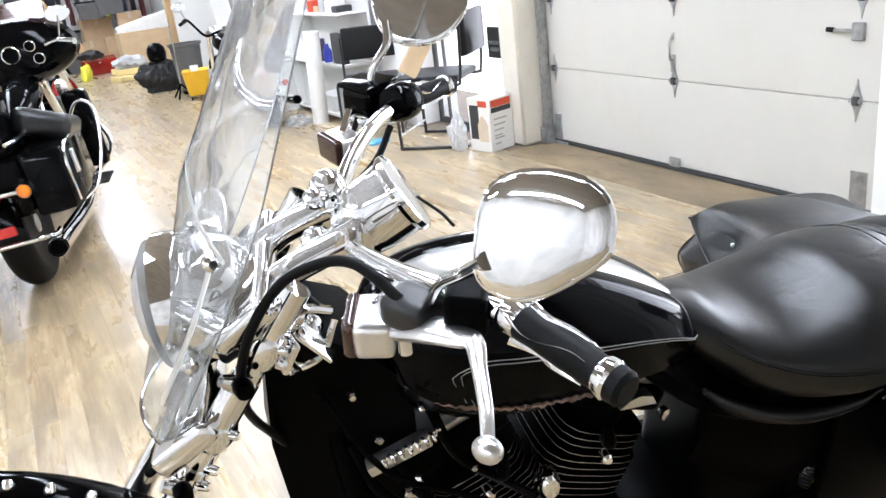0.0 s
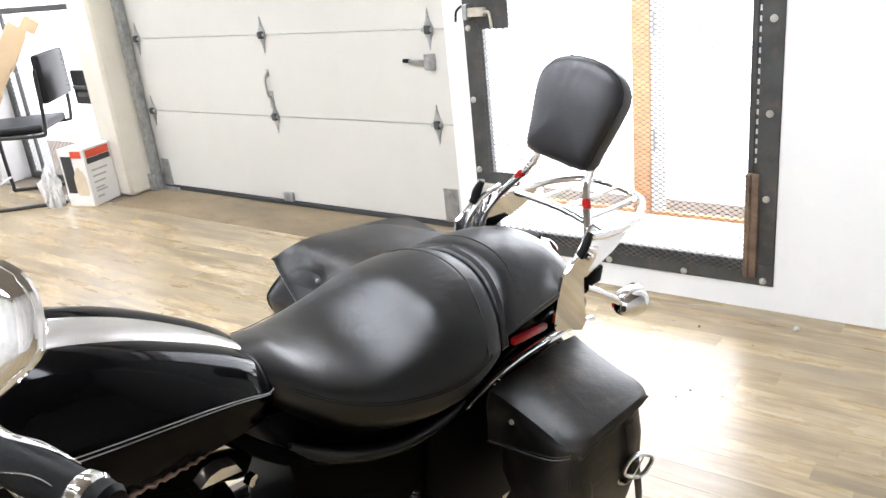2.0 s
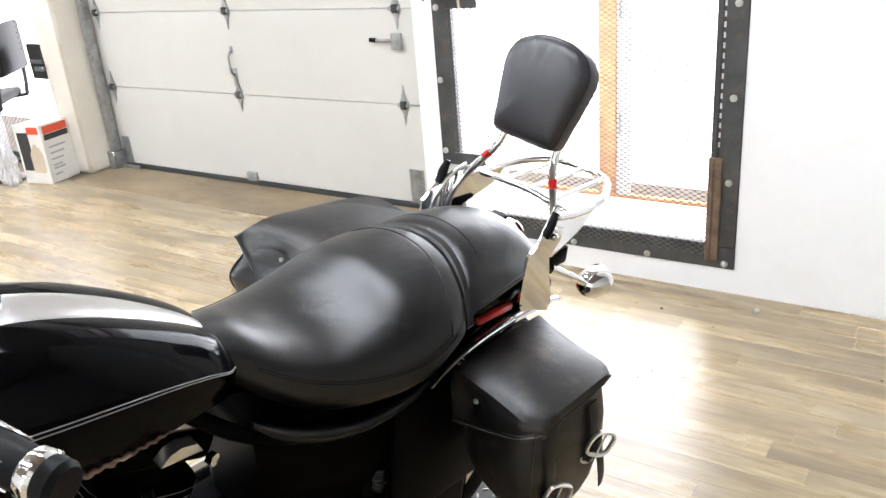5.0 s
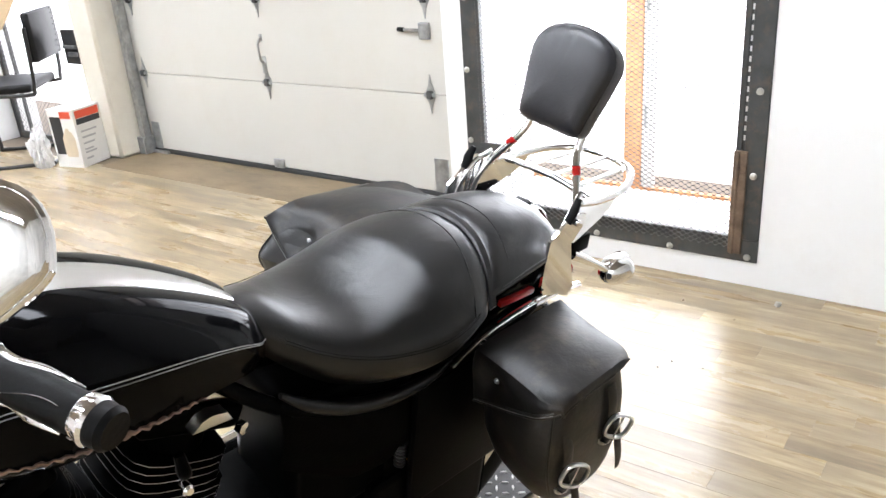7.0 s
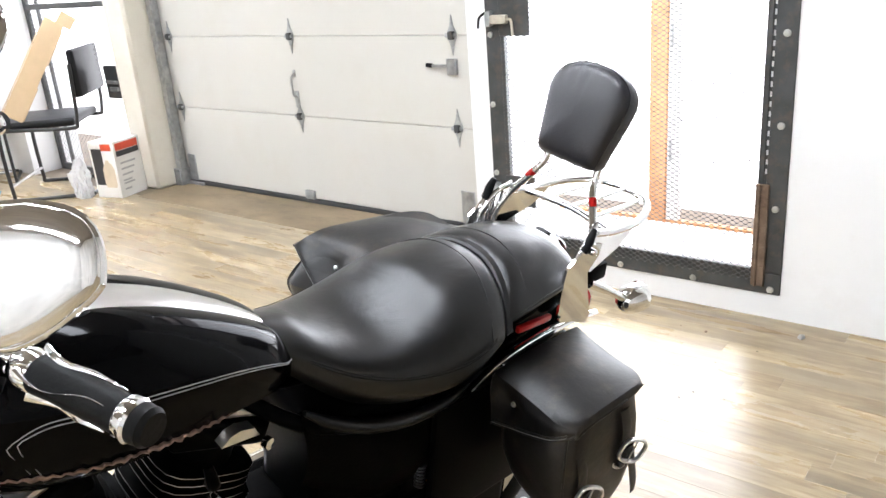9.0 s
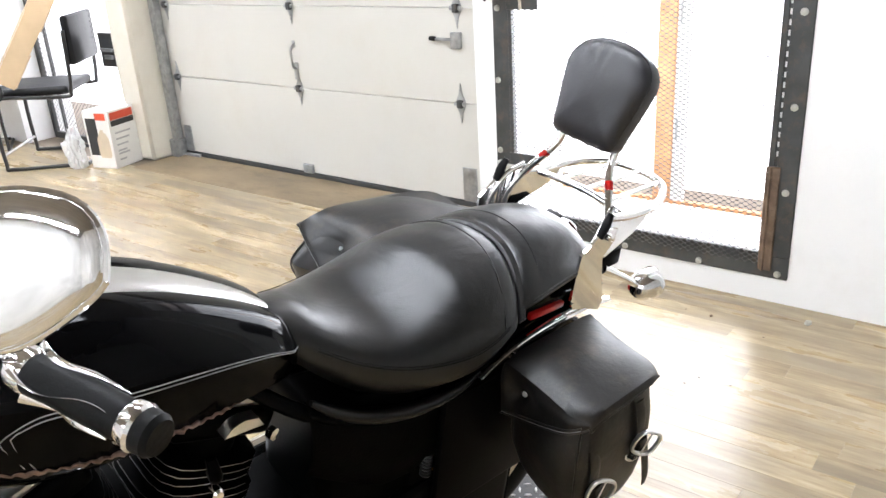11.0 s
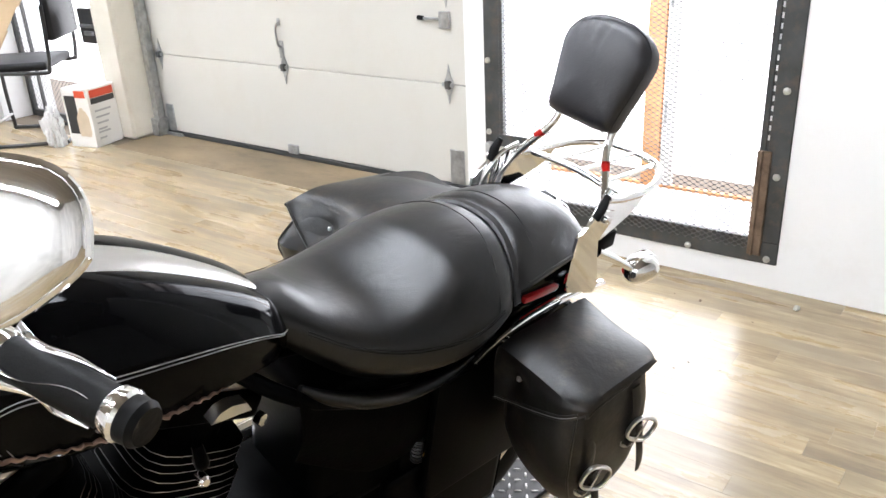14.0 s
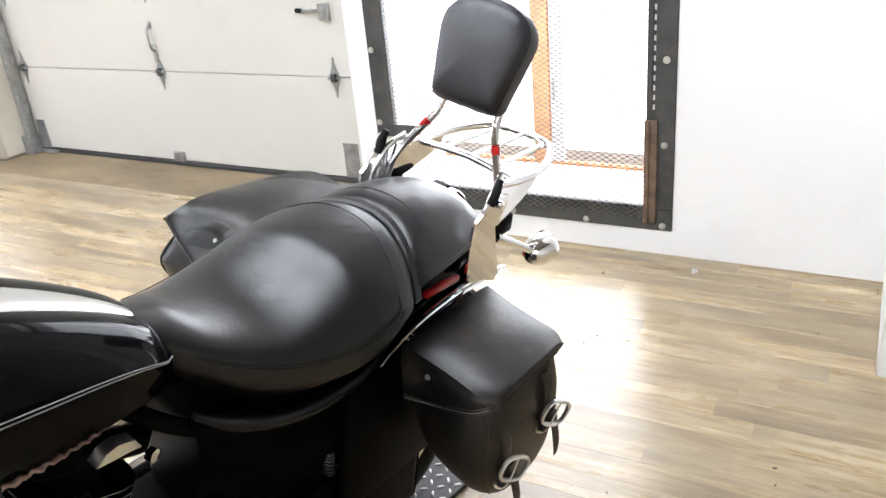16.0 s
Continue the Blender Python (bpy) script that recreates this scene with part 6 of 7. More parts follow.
def parked(m, label, paint, touring, high_bars=False):
    """A parked motorcycle seen from behind: local x to its right, y ahead, z up, the rear axle at y = 0."""
    k = empty("motorcycle", m, label, "motorcycle", "parked motorcycles")

    def tyre(y, r, w, name):
        q = axis((0, y, r), (1, 0, 0))
        prof = [(r - 0.11, -w * 0.4)] + [(r - 0.07 + 0.07 * math.cos(a), w / 2 * math.sin(a)) for a in np.linspace(-1.57, 1.57, 11)] + [(r - 0.11, w * 0.4)]
        t = part(name, lathe(prof, q, 40), rubber, k)
        part("rim", lathe([(r - 0.13, -w * 0.3), (r - 0.10, -w * 0.42), (r - 0.12, 0), (r - 0.10, w * 0.42), (r - 0.13, w * 0.3)], q, 40), chrome, t)
        part("hub", lathe([(0, -w * 0.5), (0.05, -w * 0.45), (0.05, w * 0.45), (0, w * 0.5)], q, 20), satin, t)
        for s in range(9):
            a = 2 * math.pi * s / 9
            part("spoke", tube([q @ Vector((0.04 * math.cos(a), 0.04 * math.sin(a), 0)), q @ Vector(((r - 0.12) * math.cos(a), (r - 0.12) * math.sin(a), 0))], 0.010, 6, 1), satin, t)

    tyre(0, 0.32, 0.16, "rear_wheel")
    tyre(1.62, 0.33, 0.11, "front_wheel")

    def arc(yc, r, w, a0, a1, zc):
        b = bmesh.new()
        add_loft(b, [[Vector((w * math.sin(t), yc - r * math.sin(a), zc + r * math.cos(a) - 0.03 * (1 - math.cos(t)))) for t in np.linspace(-1.4, 1.4, 11)] for a in np.linspace(a0, a1, 18)], closed=False)
        bmesh.ops.solidify(b, geom=b.faces[:], thickness=0.005)
        return b

    part("rear_fender", arc(0, 0.37, 0.10, -0.9, 1.35, 0.33), paint, k)
    part("front_fender", arc(1.62, 0.37, 0.07, -1.0, 1.0, 0.33), paint, k)
    b = bmesh.new()
    add_loft(b, [[Vector((hb * math.cos(a), y, z + h * math.sin(a))) for a in np.linspace(0, 2 * math.pi, 21)[:-1]] for y, hb, z, h in ((0.55, 0.06, 0.80, 0.05), (0.65, 0.12, 0.84, 0.09), (0.80, 0.15, 0.88, 0.11), (0.95, 0.14, 0.90, 0.11), (1.05, 0.06, 0.90, 0.06))])
    part("fuel_tank", b, paint, k)
    part("seat", box((-0.16, 0.10, 0.68), (0.16, 0.56, 0.80), 0.05, None, 3), leather, k)
    part("pillion_pad", box((-0.13, -0.22, 0.72), (0.13, 0.12, 0.84), 0.04, None, 3), leather, k)
    part("engine_block", box((-0.17, 0.55, 0.22), (0.17, 1.0, 0.60), 0.05, None, 2), satin_black, k)
    for t in (20, -20):
        d = Vector((0, math.sin(radians(t)), math.cos(radians(t))))
        cy = part("cylinder", tube([Vector((0, 0.78, 0.45)) + d * 0.1, Vector((0, 0.78, 0.45)) + d * 0.34], 0.085, 16, 1), satin_black, k)
        part("rocker_cover", tube([Vector((0, 0.78, 0.45)) + d * 0.34, Vector((0, 0.78, 0.45)) + d * 0.39], 0.075, 16, 1), chrome, cy)
    part("air_cleaner", lathe([(0, 0.05), (0.06, 0.045), (0.09, 0.02), (0.09, -0.02)], axis((0.19, 0.78, 0.66), (1, 0, 0)), 24), chrome, k)
    for x in (-0.1, 0.1):
        part("fork_leg", tube([(x, 1.62, 0.33), (x, 1.16, 1.02)], [0.034, 0.026], 12, 1), chrome, k)
        part("shock_absorber", tube([(x * 1.5, 0.02, 0.34), (x * 1.5, 0.12, 0.66)], 0.028, 10, 1), chrome, k)
    part("exhaust_pipe", tube([(0.16, 0.9, 0.45), (0.20, 0.95, 0.25), (0.22, 0.5, 0.22), (0.23, -0.42, 0.27)], [0.026, 0.03, 0.045, 0.048], 16, 5), chrome, k)
    part("exhaust_tip", lathe([(0.044, 0.0), (0.044, 0.02), (0.036, 0.021), (0.034, -0.05), (0, -0.05)], axis((0.23, -0.43, 0.271), (0, -1, 0.05)), 20), satin_black, k)
    part("tail_light", lathe([(0, 0.05), (0.03, 0.045), (0.045, 0.02), (0.048, -0.02)], axis((0, -0.36, 0.57), (0, -1, 0.1)), 24), red_lens, k)
    sz = 0.57 if touring else 0.47
    for s in (1, -1):
        sg = part("turn_signal", lathe([(0, -0.025), (0.022, -0.02), (0.034, 0.0), (0.034, 0.015)], axis((0.17 * s, -0.38, sz), (0, -1, 0)), 20), chrome, k)
        part("lens", lathe([(0.033, 0.0), (0.025, 0.014), (0, 0.02)], axis((0.17 * s, -0.395, sz), (0, -1, 0)), 20), amber_lens if touring else red_lens, sg)
    part("signal_bar", tube([(-0.15, -0.37, sz), (0.15, -0.37, sz)], 0.014, 10, 1), chrome, k)
    pl = part("number_plate", box((-0.09, -0.42, 0.61), (0.09, -0.414, 0.71), 0.003, Matrix.Translation((-0.03, 0, 0))), plate_white, k)
    part("plate_band", box((-0.09, -0.422, 0.615), (0.09, -0.4195, 0.635), 0, Matrix.Translation((-0.03, 0, 0))), print_red, pl)
    part("plate_bar", box((-0.07, -0.4212, 0.652), (0.07, -0.4192, 0.685), 0, Matrix.Translation((-0.03, 0, 0))), print_grey, pl)
    if touring:
        for s in (1, -1):
            b = bmesh.new()
            add_loft(b, [[Vector((0.285 * s + hx * math.copysign(abs(math.cos(a)) ** 0.2, math.cos(a)), y, z0 + hz * math.copysign(abs(math.sin(a)) ** 0.2, math.sin(a)))) for a in np.linspace(0, 2 * math.pi, 25)[:-1]] for y, hx, z0, hz in ((-0.37, 0.085, 0.56, 0.13), (-0.35, 0.10, 0.575, 0.155), (0.0, 0.11, 0.585, 0.165), (0.28, 0.10, 0.59, 0.16), (0.33, 0.07, 0.59, 0.12))])
            hard = part("hard_saddlebag", b, gloss_black, k, "gloss black hard saddlebag with chrome edge")
            part("bag_trim", tube([(0.385 * s, -0.32, 0.45), (0.39 * s, -0.33, 0.70), (0.395 * s, -0.05, 0.745), (0.39 * s, 0.2, 0.74)], 0.008, 8, 4), chrome, hard)
            part("bag_hinge", box((0.388 * s - 0.01, -0.20, 0.56), (0.388 * s + 0.014, -0.15, 0.68), 0.004), satin, hard)
            part("bag_guard", tube([(0.36 * s, -0.10, 0.40), (0.44 * s, -0.02, 0.46), (0.50 * s, 0.10, 0.66), (0.50 * s, 0.20, 0.82), (0.40 * s, 0.33, 0.84), (0.30 * s, 0.38, 0.70)], 0.010, 10, 5), chrome, k)
            part("crash_bar", tube([(0.12 * s, 1.12, 0.72), (0.34 * s, 1.10, 0.62), (0.38 * s, 1.08, 0.42), (0.15 * s, 1.05, 0.24)], 0.016, 10, 5), chrome, k)
            part("footboard", box((0.20 * s - 0.07, 0.72, 0.29), (0.20 * s + 0.13 * s + 0.03, 1.0, 0.31), 0.008), rubber, k)
        b = bmesh.new()
        add_loft(b, [[Vector((hx * math.sin(a), y, z + hz * math.cos(a))) for a in np.linspace(0, 2 * math.pi, 29)[:-1]] for y, hx, z, hz in ((1.00, 0.30, 1.10, 0.12), (1.06, 0.40, 1.13, 0.19), (1.18, 0.41, 1.13, 0.21), (1.30, 0.32, 1.10, 0.19), (1.40, 0.16, 1.06, 0.12))])
        fairing = part("fairing", b, gloss_black, k, "black handlebar fairing with round gauges")
        for x, z, r in ((-0.10, 1.13, 0.055), (0.03, 1.13, 0.055), (0.15, 1.16, 0.034), (0.18, 1.08, 0.034), (-0.20, 1.12, 0.034)):
            g = part("gauge_ring", lathe([(r, -0.01), (r, 0.012), (r * 0.93, 0.014)], axis((x, 1.0, z), (0, -1, 0.1)), 24), chrome, fairing)
            part("gauge_face", lathe([(r * 0.86, 0.0156), (0, 0.0158)], axis((x, 1.0, z), (0, -1, 0.1)), 24), satin_black, g)
        part("wind_deflector", box((-0.26, 1.20, 1.30), (0.26, 1.215, 1.46), 0.006, Matrix.Translation((0, 1.2, 1.3)) @ Matrix.Rotation(radians(-35), 4, "X") @ Matrix.Translation((0, -1.2, -1.3))), smoke_lens, k)
        part("bumper_light", box((-0.07, -0.40, 0.37), (0.07, -0.37, 0.42), 0.01, None, 2), red_lens, k)
        part("bumper_bar", tube([(-0.24, -0.30, 0.33), (-0.20, -0.40, 0.33), (0.20, -0.40, 0.33), (0.24, -0.30, 0.33)], 0.012, 10, 4), chrome, k)
        part("lower_panel", box((-0.17, -0.30, 0.42), (0.17, 0.40, 0.72), 0.04, None, 2), gloss_black, k)
        part("side_cover", box((-0.16, 0.30, 0.40), (0.16, 0.62, 0.72), 0.04, None, 2), gloss_black, k)
        part("lower_fairing", box((0.20, 1.0, 0.35), (0.36, 1.12, 0.85), 0.04, None, 2), gloss_black, k)
        part("backrest_rail", tube([(-0.13, -0.24, 0.80), (-0.13, -0.28, 1.0), (0, -0.29, 1.05), (0.13, -0.28, 1.0), (0.13, -0.24, 0.80)], 0.011, 10, 5), chrome, k)
        pak = part("tour_box", box((-0.24, -0.40, 0.78), (0.16, -0.04, 1.00), 0.035, None, 3), gloss_black, k, "hard black top box with chrome hinge")
        part("box_lid", box((-0.25, -0.41, 1.003), (0.17, -0.03, 1.07), 0.03, None, 3), gloss_black, pak)
        part("box_hinge", box((0.155, -0.30, 0.96), (0.172, -0.20, 1.04), 0.004), chrome, pak)
        part("box_rail", tube([(0.17, -0.40, 0.80), (0.20, -0.30, 0.80), (0.20, -0.10, 0.80), (0.17, -0.03, 0.80)], 0.010, 8, 4), chrome, pak)
        part("leather_pouch", box((0.14, -0.14, 0.72), (0.42, 0.34, 0.86), 0.05, Matrix.Translation((0.28, 0.1, 0.8)) @ Matrix.Rotation(radians(24), 4, "Y") @ Matrix.Rotation(radians(-10), 4, "X") @ Matrix.Translation((-0.28, -0.1, -0.8)), 3), leather, k)
    zb = 1.20 if high_bars else 1.14 if touring else 1.08
    hbr = part("handlebar", tube([(-0.42, 0.86, zb), (-0.32, 0.95, zb + 0.02), (-0.16, 1.06, zb - 0.02 + (-0.18 if high_bars else 0)), (0, 1.10, 1.0), (0.16, 1.06, zb - 0.02 + (-0.18 if high_bars else 0)), (0.32, 0.95, zb + 0.02), (0.42, 0.86, zb)], 0.014, 10, 5), satin_black if high_bars else chrome, k)
    for s in (1, -1):
        part("grip", tube([(0.33 * s, 0.945, zb + 0.02), (0.43 * s, 0.85, zb)], 0.019, 12, 1), chrome if touring else rubber, hbr)
        mr = part("mirror", lathe([(0, 0.012), (0.05, 0.010), (0.062, 0.0), (0.058, -0.006)], axis((0.36 * s, 1.02, zb + 0.17), (0, 1, 0)) @ Matrix.Diagonal((1.25, 0.8, 1, 1)), 24), chrome, hbr)
        part("stem", tube([(0.36 * s, 1.02, zb + 0.16), (0.33 * s, 0.97, zb + 0.02)], 0.006, 8, 1), chrome, mr)
    part("headlight", lathe([(0, -0.08), (0.07, -0.06), (0.09, 0.0), (0.085, 0.02), (0, 0.03)], axis((0, 1.26, 0.98), (0, 1, 0)), 24), chrome, k)
    part("side_stand", tube([(-0.12, 0.6, 0.24), (-0.26, 0.56, 0.03)], 0.014, 8, 1), satin_black, k)
    return k


parked(pose(0.03, 4.76, 0, 0, -5, -13), "black touring motorcycle with hard saddlebags and amber signals", gloss_black, True)
parked(pose(0.20, 7.2, 0, 0, -7, -16), "red cruiser motorcycle parked behind a touring motorcycle", paint_red, False)
parked(pose(0.30, 9.3, 0, 0, -7, -16), "dark cruiser motorcycle in the parked row", gloss_black, False)
parked(pose(2.28, 7.86, 0, 0, -7, 0) @ Matrix.Scale(0.9, 4), "black motorcycle with high handlebar and red tail light", gloss_black, False, True)

# ---- far end of the workshop ----
tb = empty("tool_box", pose(1.68, 16.5, 0), "red metal tool box with open lid", "toolbox")
part("body", box((-0.30, -0.14, 0), (0.30, 0.14, 0.26), 0.012), paint_red, tb)
part("lid", box((-0.30, -0.16, 0.26), (0.30, 0.12, 0.30), 0.008, Matrix.Translation((0, 0.1, 0.26)) @ Matrix.Rotation(radians(10), 4, "X") @ Matrix.Translation((0, -0.1, -0.26))), paint_red, tb)
part("handle", tube([(-0.1, -0.02, 0.30), (-0.08, -0.02, 0.36), (0.08, -0.02, 0.36), (0.1, -0.02, 0.30)], 0.01, 8, 4), satin_black, tb)
part("latch", box((-0.02, -0.155, 0.2), (0.02, -0.14, 0.27), 0.003), galv, tb)
foam = surface("yellow_foam", (0.70, 0.56, 0.26), 0.85, 0.0, 0.1, 6, 0.3, 80)
for x, y, z, a in ((1.95, 14.5, 0, 20), (1.98, 14.6, 0.10, 5)):
    tagged(obj("foam_block", box((-0.30, -0.2, 0), (0.30, 0.2, 0.095), 0.02, pose(x, y, z, 0, 0, a), 2), foam), "pale yellow foam block lying on the floor", "foam")
crumple("grey_cloth", (1.95, 14.55, 0.195), (0.26, 0.2, 0.12), surface("grey_cloth", (0.45, 0.45, 0.46), 0.85), "crumpled light grey cloth on foam blocks", "cloth", 21)
dark_cloth = surface("black_nylon", (0.012, 0.012, 0.013), 0.6, 0.0, 0.3, 8, 0.3, 90)
crumple("duffel_bag", (2.05, 12.25, 0.0), (0.29, 0.2, 0.27), dark_cloth, "bulky black nylon bag on the floor", "bag", 31, 0.25)
tagged(obj("helmet", lathe([(0, 0.14), (0.07, 0.125), (0.12, 0.07), (0.135, 0.0), (0.125, -0.08), (0.10, -0.11), (0, -0.11)], Matrix.Translation((2.05, 12.25, 0.53)), 24), gloss_black), "glossy black helmet resting on the bag", "helmet")
bin_grey = surface("grey_plastic", (0.10, 0.10, 0.10), 0.5)
yellow = surface("yellow_plastic", (0.80, 0.46, 0.02), 0.4, 0.0, 0.06, 6)
bn = empty("waste_bin", pose(2.30, 11.45, 0), "grey plastic waste bin with a bag", "bin")
part("body", lathe([(0, 0.05), (0.16, 0.05), (0.20, 0.62), (0.22, 0.63), (0.22, 0.66), (0.19, 0.66), (0.15, 0.1), (0, 0.1)], Matrix(), 28), bin_grey, bn)
part("base", lathe([(0, 0.0), (0.15, 0.0), (0.15, 0.05), (0, 0.05)], Matrix(), 24), satin_black, bn)
mb = empty("mop_bucket", pose(2.23, 10.74, 0, 0, 0, -14), "yellow plastic mop bucket on castors", "bucket")
b = bmesh.new()
add_loft(b, [rrect(0, 0, hx, hy, z, 0.04) for hx, hy, z in ((0.12, 0.14, 0.06), (0.13, 0.15, 0.08), (0.16, 0.19, 0.36), (0.165, 0.195, 0.365))])
part("bucket_body", b, yellow, mb)
for x in (-0.1, 0.1):
    for y in (-0.11, 0.11):
        part("castor", lathe([(0, -0.012), (0.028, -0.01), (0.028, 0.01), (0, 0.012)], axis((x, y, 0.028), (1, 0, 0)), 14), satin_black, mb)
        part("castor_fork", box((x - 0.014, y - 0.014, 0.03), (x + 0.014, y + 0.014, 0.07), 0.002), steel, mb)
part("bucket_label", box((-0.05, -0.19, 0.36), (0.05, -0.186, 0.44), 0.002), plate_white, mb)
st = empty("tripod_stand", pose(2.08, 11.1, 0), "folded metal tripod stand", "stand")
for a in (0, 120, 240):
    c, s = math.cos(radians(a)), math.sin(radians(a))
    part("leg", tube([(0.16 * c, 0.16 * s, 0.01), (0, 0, 0.18)], 0.012, 8, 1), satin_black, st)
part("pole", tube([(0, 0, 0.12), (0.02, 0, 0.95)], 0.011, 8, 1), steel, st)
tan_wood = surface("pine_board", (0.50, 0.33, 0.16), 0.55, 0.0, 0.18, 3, 0.2, 60, stretch=(6, 6, 0.6))
setting("partition", box((2.44, 12.5, 0), (WX, 12.6, CEIL)), white_lam, "white partition with a pine edge", "wall")
setting("partition_trim", box((2.36, 12.48, 0), (2.44, 12.62, CEIL), 0.004), tan_wood, "bare pine post at the partition's end", "trim")
tagged(obj("pine_plank", box((-0.07, -0.02, 0), (0.07, 0.02, 2.3), 0.004, Matrix.Translation((1.72, 16.9, 0.0)) @ Matrix.Rotation(radians(-28), 4, "Y") @ Matrix.Rotation(radians(-8), 4, "X")), tan_wood), "long pine plank leaning on a stack of cartons", "plank")
for x, y, z, w, h in ((1.7, 17.6, 0, 0.6, 0.55), (2.25, 17.5, 0, 0.5, 0.6), (1.9, 17.7, 0.55, 0.55, 0.4), (2.5, 17.3, 0.6, 0.45, 0.4), (2.85, 17.4, 0, 0.5, 0.45), (2.35, 16.6, 0, 0.4, 0.38)):
    c = empty("carton", pose(x, y, z, 0, 0, (x * 57) % 14 - 7), "plain brown cardboard carton in a stack", "box", "cartons at the far end")
    part("carton_body", box((-w / 2, -0.2, 0), (w / 2, 0.2, h), 0.006), card_tan, c)
    part("packing_tape", box((-0.03, -0.202, h - 0.12), (0.03, 0.202, h + 0.002), 0.001), print_tan, c)
for x, y, z, w, h in ((1.35, 17.4, 0, 0.45, 0.75), (1.85, 17.3, 0.95, 0.5, 0.3), (2.2, 17.2, 1.0, 0.5, 0.34)):
    c = empty("storage_tub", pose(x, y, z, 0, 0, (x * 91) % 20 - 10), "black plastic storage tub in a stack", "tub", "tubs at the far end")
    b = bmesh.new()
    add_loft(b, [rrect(0, 0, w / 2 * q, 0.2 * q, zz, 0.03) for q, zz in ((0.88, 0), (0.97, h - 0.05), (1.04, h - 0.045), (1.04, h))])
    part("tub_body", b, bin_grey, c)
    part("tub_lid", box((-w / 2 * 1.06, -0.215, h), (w / 2 * 1.06, 0.215, h + 0.03), 0.01), satin_black, c)
crumple("rag_heap", (1.55, 16.2, 0.30), (0.2, 0.16, 0.10), dark_cloth, "dark rags heaped on the tool box", "cloth", 52)
tagged(obj("padded_panel", box((-0.75, -0.06, -0.16), (0.75, 0.06, 0.16), 0.05, pose(2.75, 15.6, 0.80, 0, -12, 0), 3), cloth), "white padded panel lying across boxes", "panel")
small_box("steel_drum", (2.0, 15.4, 0), (2.9, 15.9, 0.70), card_tan, "wide brown carton supporting a padded panel", "box")
rk = empty("clothes_rail", pose(2.0, 18.2, 0), "rail of hanging dark shop clothes", "rack")
part("rail", tube([(-1.1, 0, 1.75), (1.1, 0, 1.75)], 0.014, 10, 1), steel, rk)
for x in (-1.1, 1.1):
    part("upright", tube([(x, 0, 0), (x, 0, 1.75)], 0.014, 10, 1), steel, rk)
for i in range(12):
    col = (dark_cloth, surface("navy_cloth", (0.02, 0.025, 0.05), 0.8), surface("maroon_cloth", (0.10, 0.015, 0.02), 0.8), surface("lime_cloth", (0.45, 0.60, 0.03), 0.7), print_grey)[(0, 1, 0, 2, 0, 4, 1, 3, 0, 1, 0, 2)[i]]
    x = -0.95 + 0.17 * i
    b = bmesh.new()
    add_loft(b, [[Vector((x + 0.045 * math.cos(a) + 0.01 * math.sin(7 * z), 0.20 * w * math.sin(a), z)) for a in np.linspace(0, 2 * math.pi, 15)[:-1]] for z, w in ((0.85, 1.0), (1.1, 0.95), (1.4, 1.0), (1.6, 0.8), (1.70, 0.25))])
    part("garment", b, col, rk)
dk = surface("dark_panel", (0.03, 0.03, 0.032), 0.5)
setting("door_1", box((0.45, 18.50, 0), (1.35, 18.58, 2.1), 0.004), dk, "dark grey door at the far end", "door")
for k in range(3):
    crumple("work_glove", (1.30 + 0.06 * k, 15.4 + 0.3 * k, 0.0 if k else 0.0), (0.06, 0.08, 0.16), surface("hi_vis_yellow", (0.65, 0.62, 0.05), 0.7), "bright yellow work cloth standing in a heap", "cloth", 40 + k)
plt = surface("diamond_plate", (0.012, 0.012, 0.013), 0.45, 0.0, 0.2, 20)
dp = empty("diamond_plate", pose(1.70, 1.01, 0, 0, 0, -12), "black steel diamond plate lying beside the rear wheel", "plate")
part("plate", box((-0.12, -0.10, 0), (0.16, 0.14, 0.012), 0.002), plt, dp)
for i in range(9):
    for j in range(8):
        a = 45 if (i + j) % 2 else -45
        part("tread", lathe([(0.011, 0), (0.008, 0.003), (0, 0.0035)], pose(-0.10 + 0.03 * i, -0.085 + 0.03 * j, 0.012, 0, 0, a) @ Matrix.Diagonal((1, 0.3, 1, 1)), 10), steel, dp)
for x, y, r in ((3.06, 0.64, 0.011), (2.75, 0.2, 0.004), (2.95, 0.95, 0.005)):
    crumple("pebble", (x, y, 0.0), (r * 1.4, r, r * 0.8), (bolt_paint if r > 0.01 else rusty), "small loose pebble on the floor", "stone", int(x * 100))

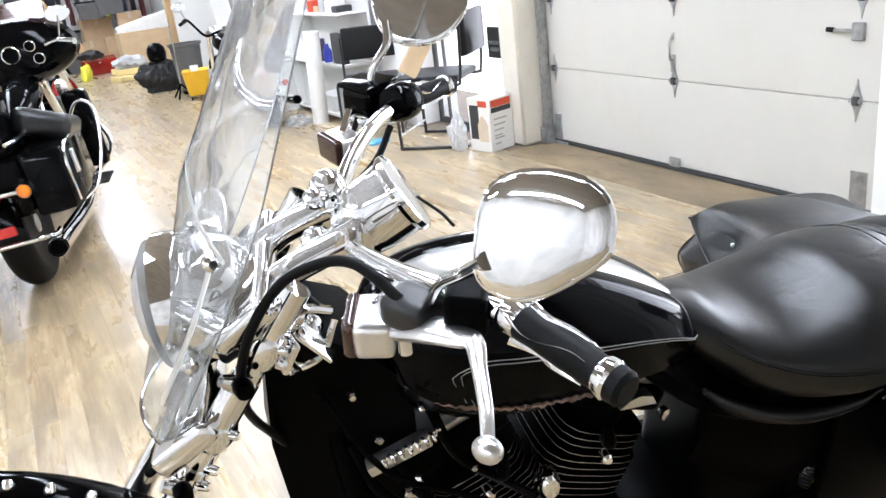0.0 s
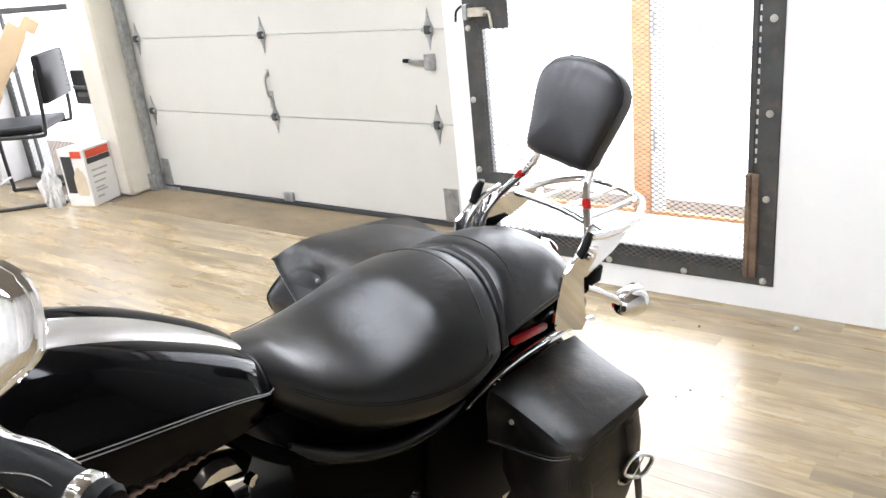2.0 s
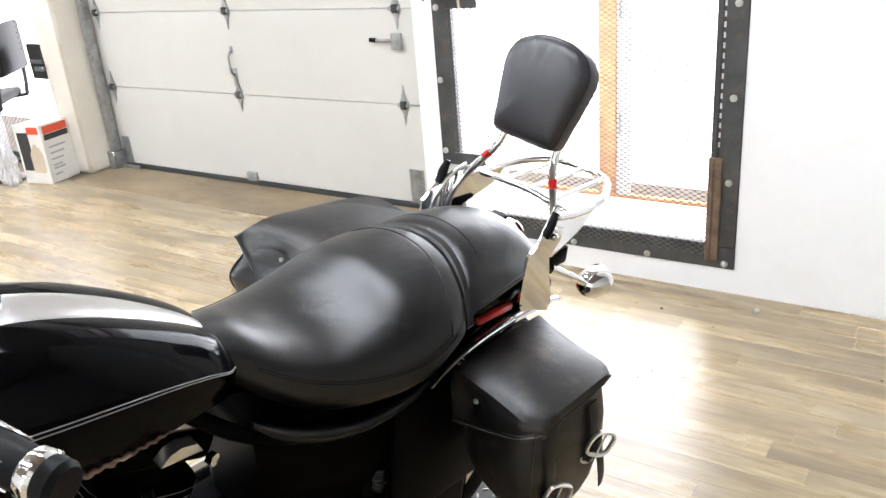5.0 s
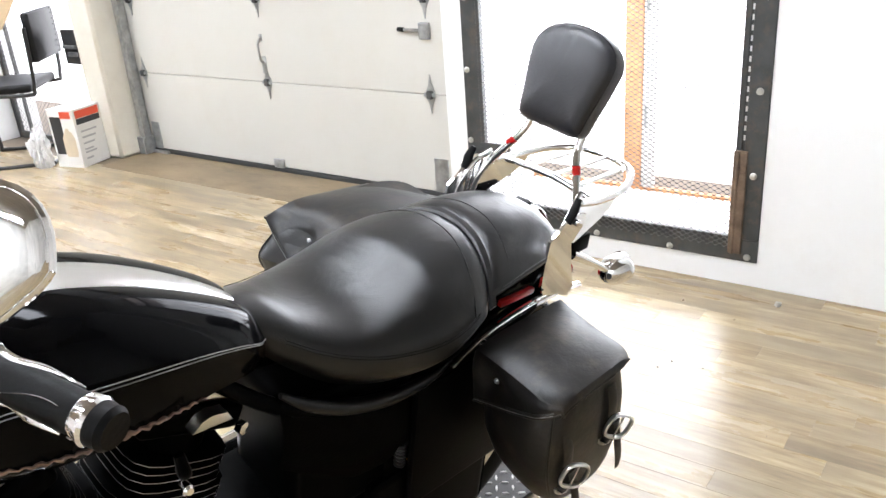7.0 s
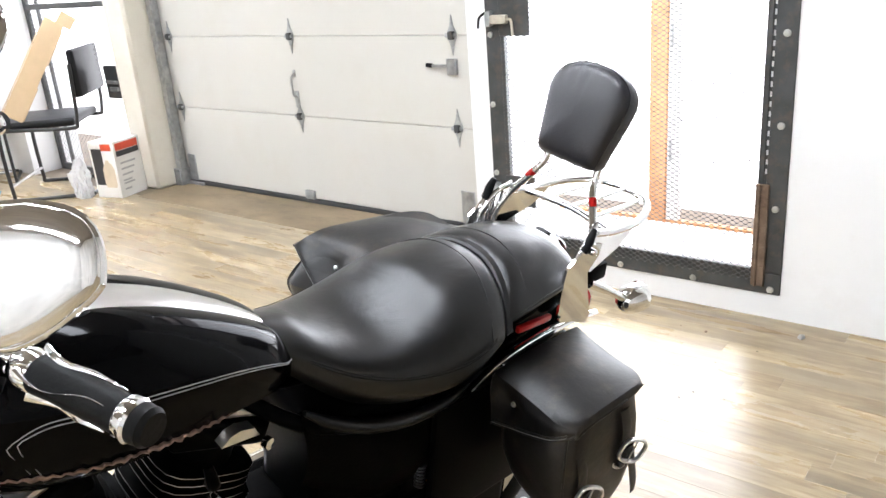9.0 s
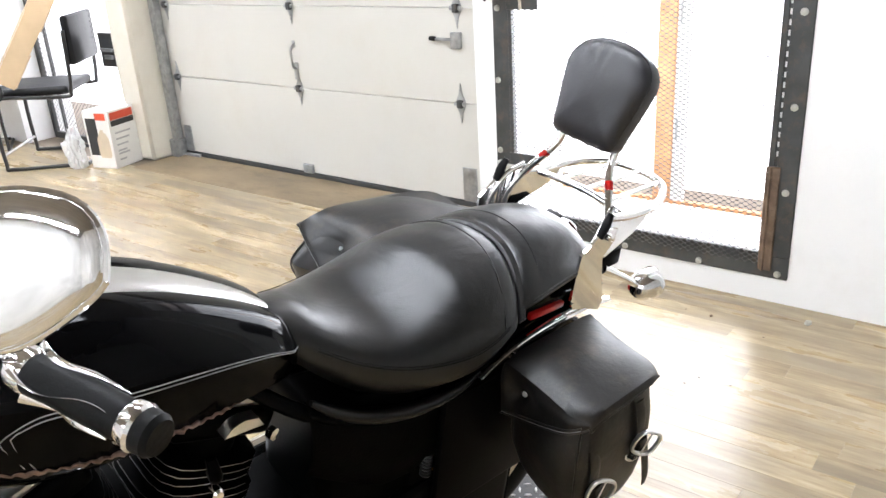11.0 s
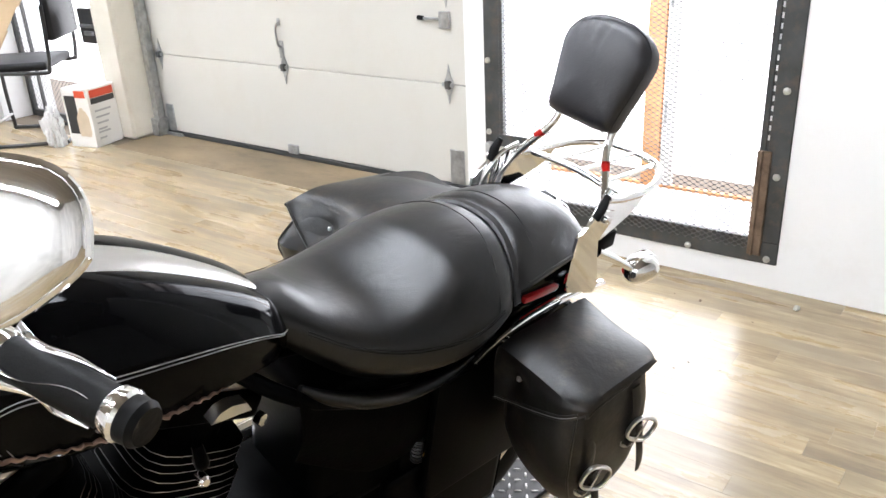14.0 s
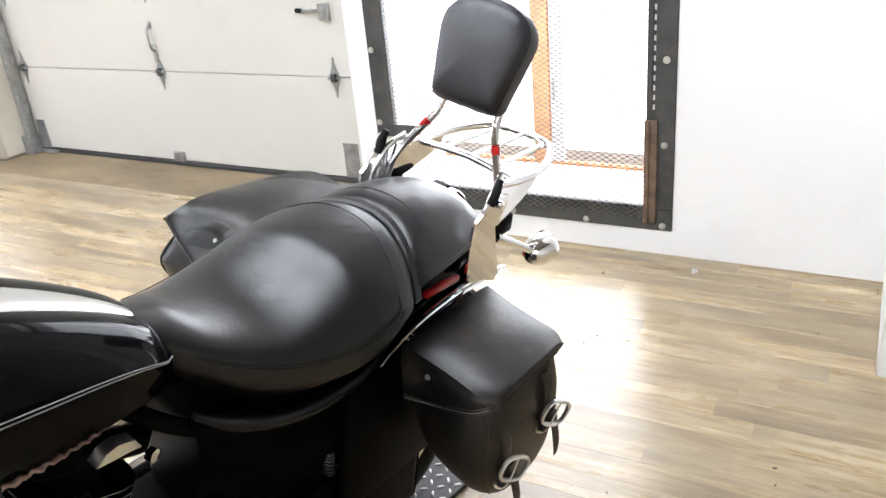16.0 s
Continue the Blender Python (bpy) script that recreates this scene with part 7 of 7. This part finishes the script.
# ---- ceiling lamps, assumed and out of view ----
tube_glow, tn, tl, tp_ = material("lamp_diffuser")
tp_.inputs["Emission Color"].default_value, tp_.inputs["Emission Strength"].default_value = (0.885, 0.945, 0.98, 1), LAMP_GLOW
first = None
for x, y in ADDED_LAMPS:
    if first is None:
        first = empty("ceiling_light", pose(x, y, CEIL - 0.09), "long white fluorescent ceiling light, assumed above the view", "ceiling light", "ceiling lights")
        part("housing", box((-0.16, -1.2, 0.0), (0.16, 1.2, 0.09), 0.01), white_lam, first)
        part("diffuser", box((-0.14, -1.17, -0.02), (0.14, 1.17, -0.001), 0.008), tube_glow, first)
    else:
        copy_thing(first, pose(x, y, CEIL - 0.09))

# ---- grit trodden onto the boards ----
b = bmesh.new()
rng = random.Random(77)
for i in range(70):
    x, y, r = rng.uniform(1.3, 3.1), rng.uniform(-0.4, 3.4), rng.choice((0.0015, 0.002, 0.003, 0.0045))
    bits = bmesh.ops.create_icosphere(b, subdivisions=1, radius=r)["verts"]
    a = rng.uniform(0, 3)
    for v in bits:
        q = v.co * rng.uniform(0.75, 1.15)
        v.co = Vector((x + q.x * math.cos(a) * 1.7 - q.y * math.sin(a), y + q.x * math.sin(a) * 1.7 + q.y * math.cos(a), 0.4 * (q.z + r)))
tagged(obj("floor_grit", b, surface("dark_grit", (0.07, 0.055, 0.04), 0.8, 0.0, 0.6, 3)), "small dark crumbs of dirt scattered on the boards", "dirt", kind="stuff")

# ---- floor boards, each its own piece ----
PW, PL = 0.0867, 1.05
b = bmesh.new()
add_box(b, (0.0001, 0.0001, -0.004), (PW - 0.0001, PL - 0.0001, 0.0), 0.0004)
floor_ob = bpy.data.objects["floor"]
plank_me = bpy.data.meshes.new("plank")
b.to_mesh(plank_me)
b.free()
plank_me.materials.append(plank_mat)
vs, fs = [], []
rng = random.Random(12)
tri_v = [tuple(v.co) for v in plank_me.vertices]
tri_f = [tuple(f.vertices) for f in plank_me.polygons]
ncol = int((WX - XW) / PW) + 1
for i in range(ncol):
    x = WX - (i + 1) * PW
    y = YS - rng.random() * PL
    while y < YN:
        if x > 0.25 and -0.9 < y < 5.6:
            ob = new("plank", plank_me)
            ob.location = (x, y, 0)
            ob.parent = floor_ob
        else:
            k = len(vs)
            vs += [(vx + x, vy + y, vz) for vx, vy, vz in tri_v]
            fs += [tuple(a + k for a in f) for f in tri_f]
        y += PL
me = bpy.data.meshes.new("far_planks")
me.from_pydata(vs, [], fs)
mesh_part("far_planks", me, plank_mat, floor_ob)
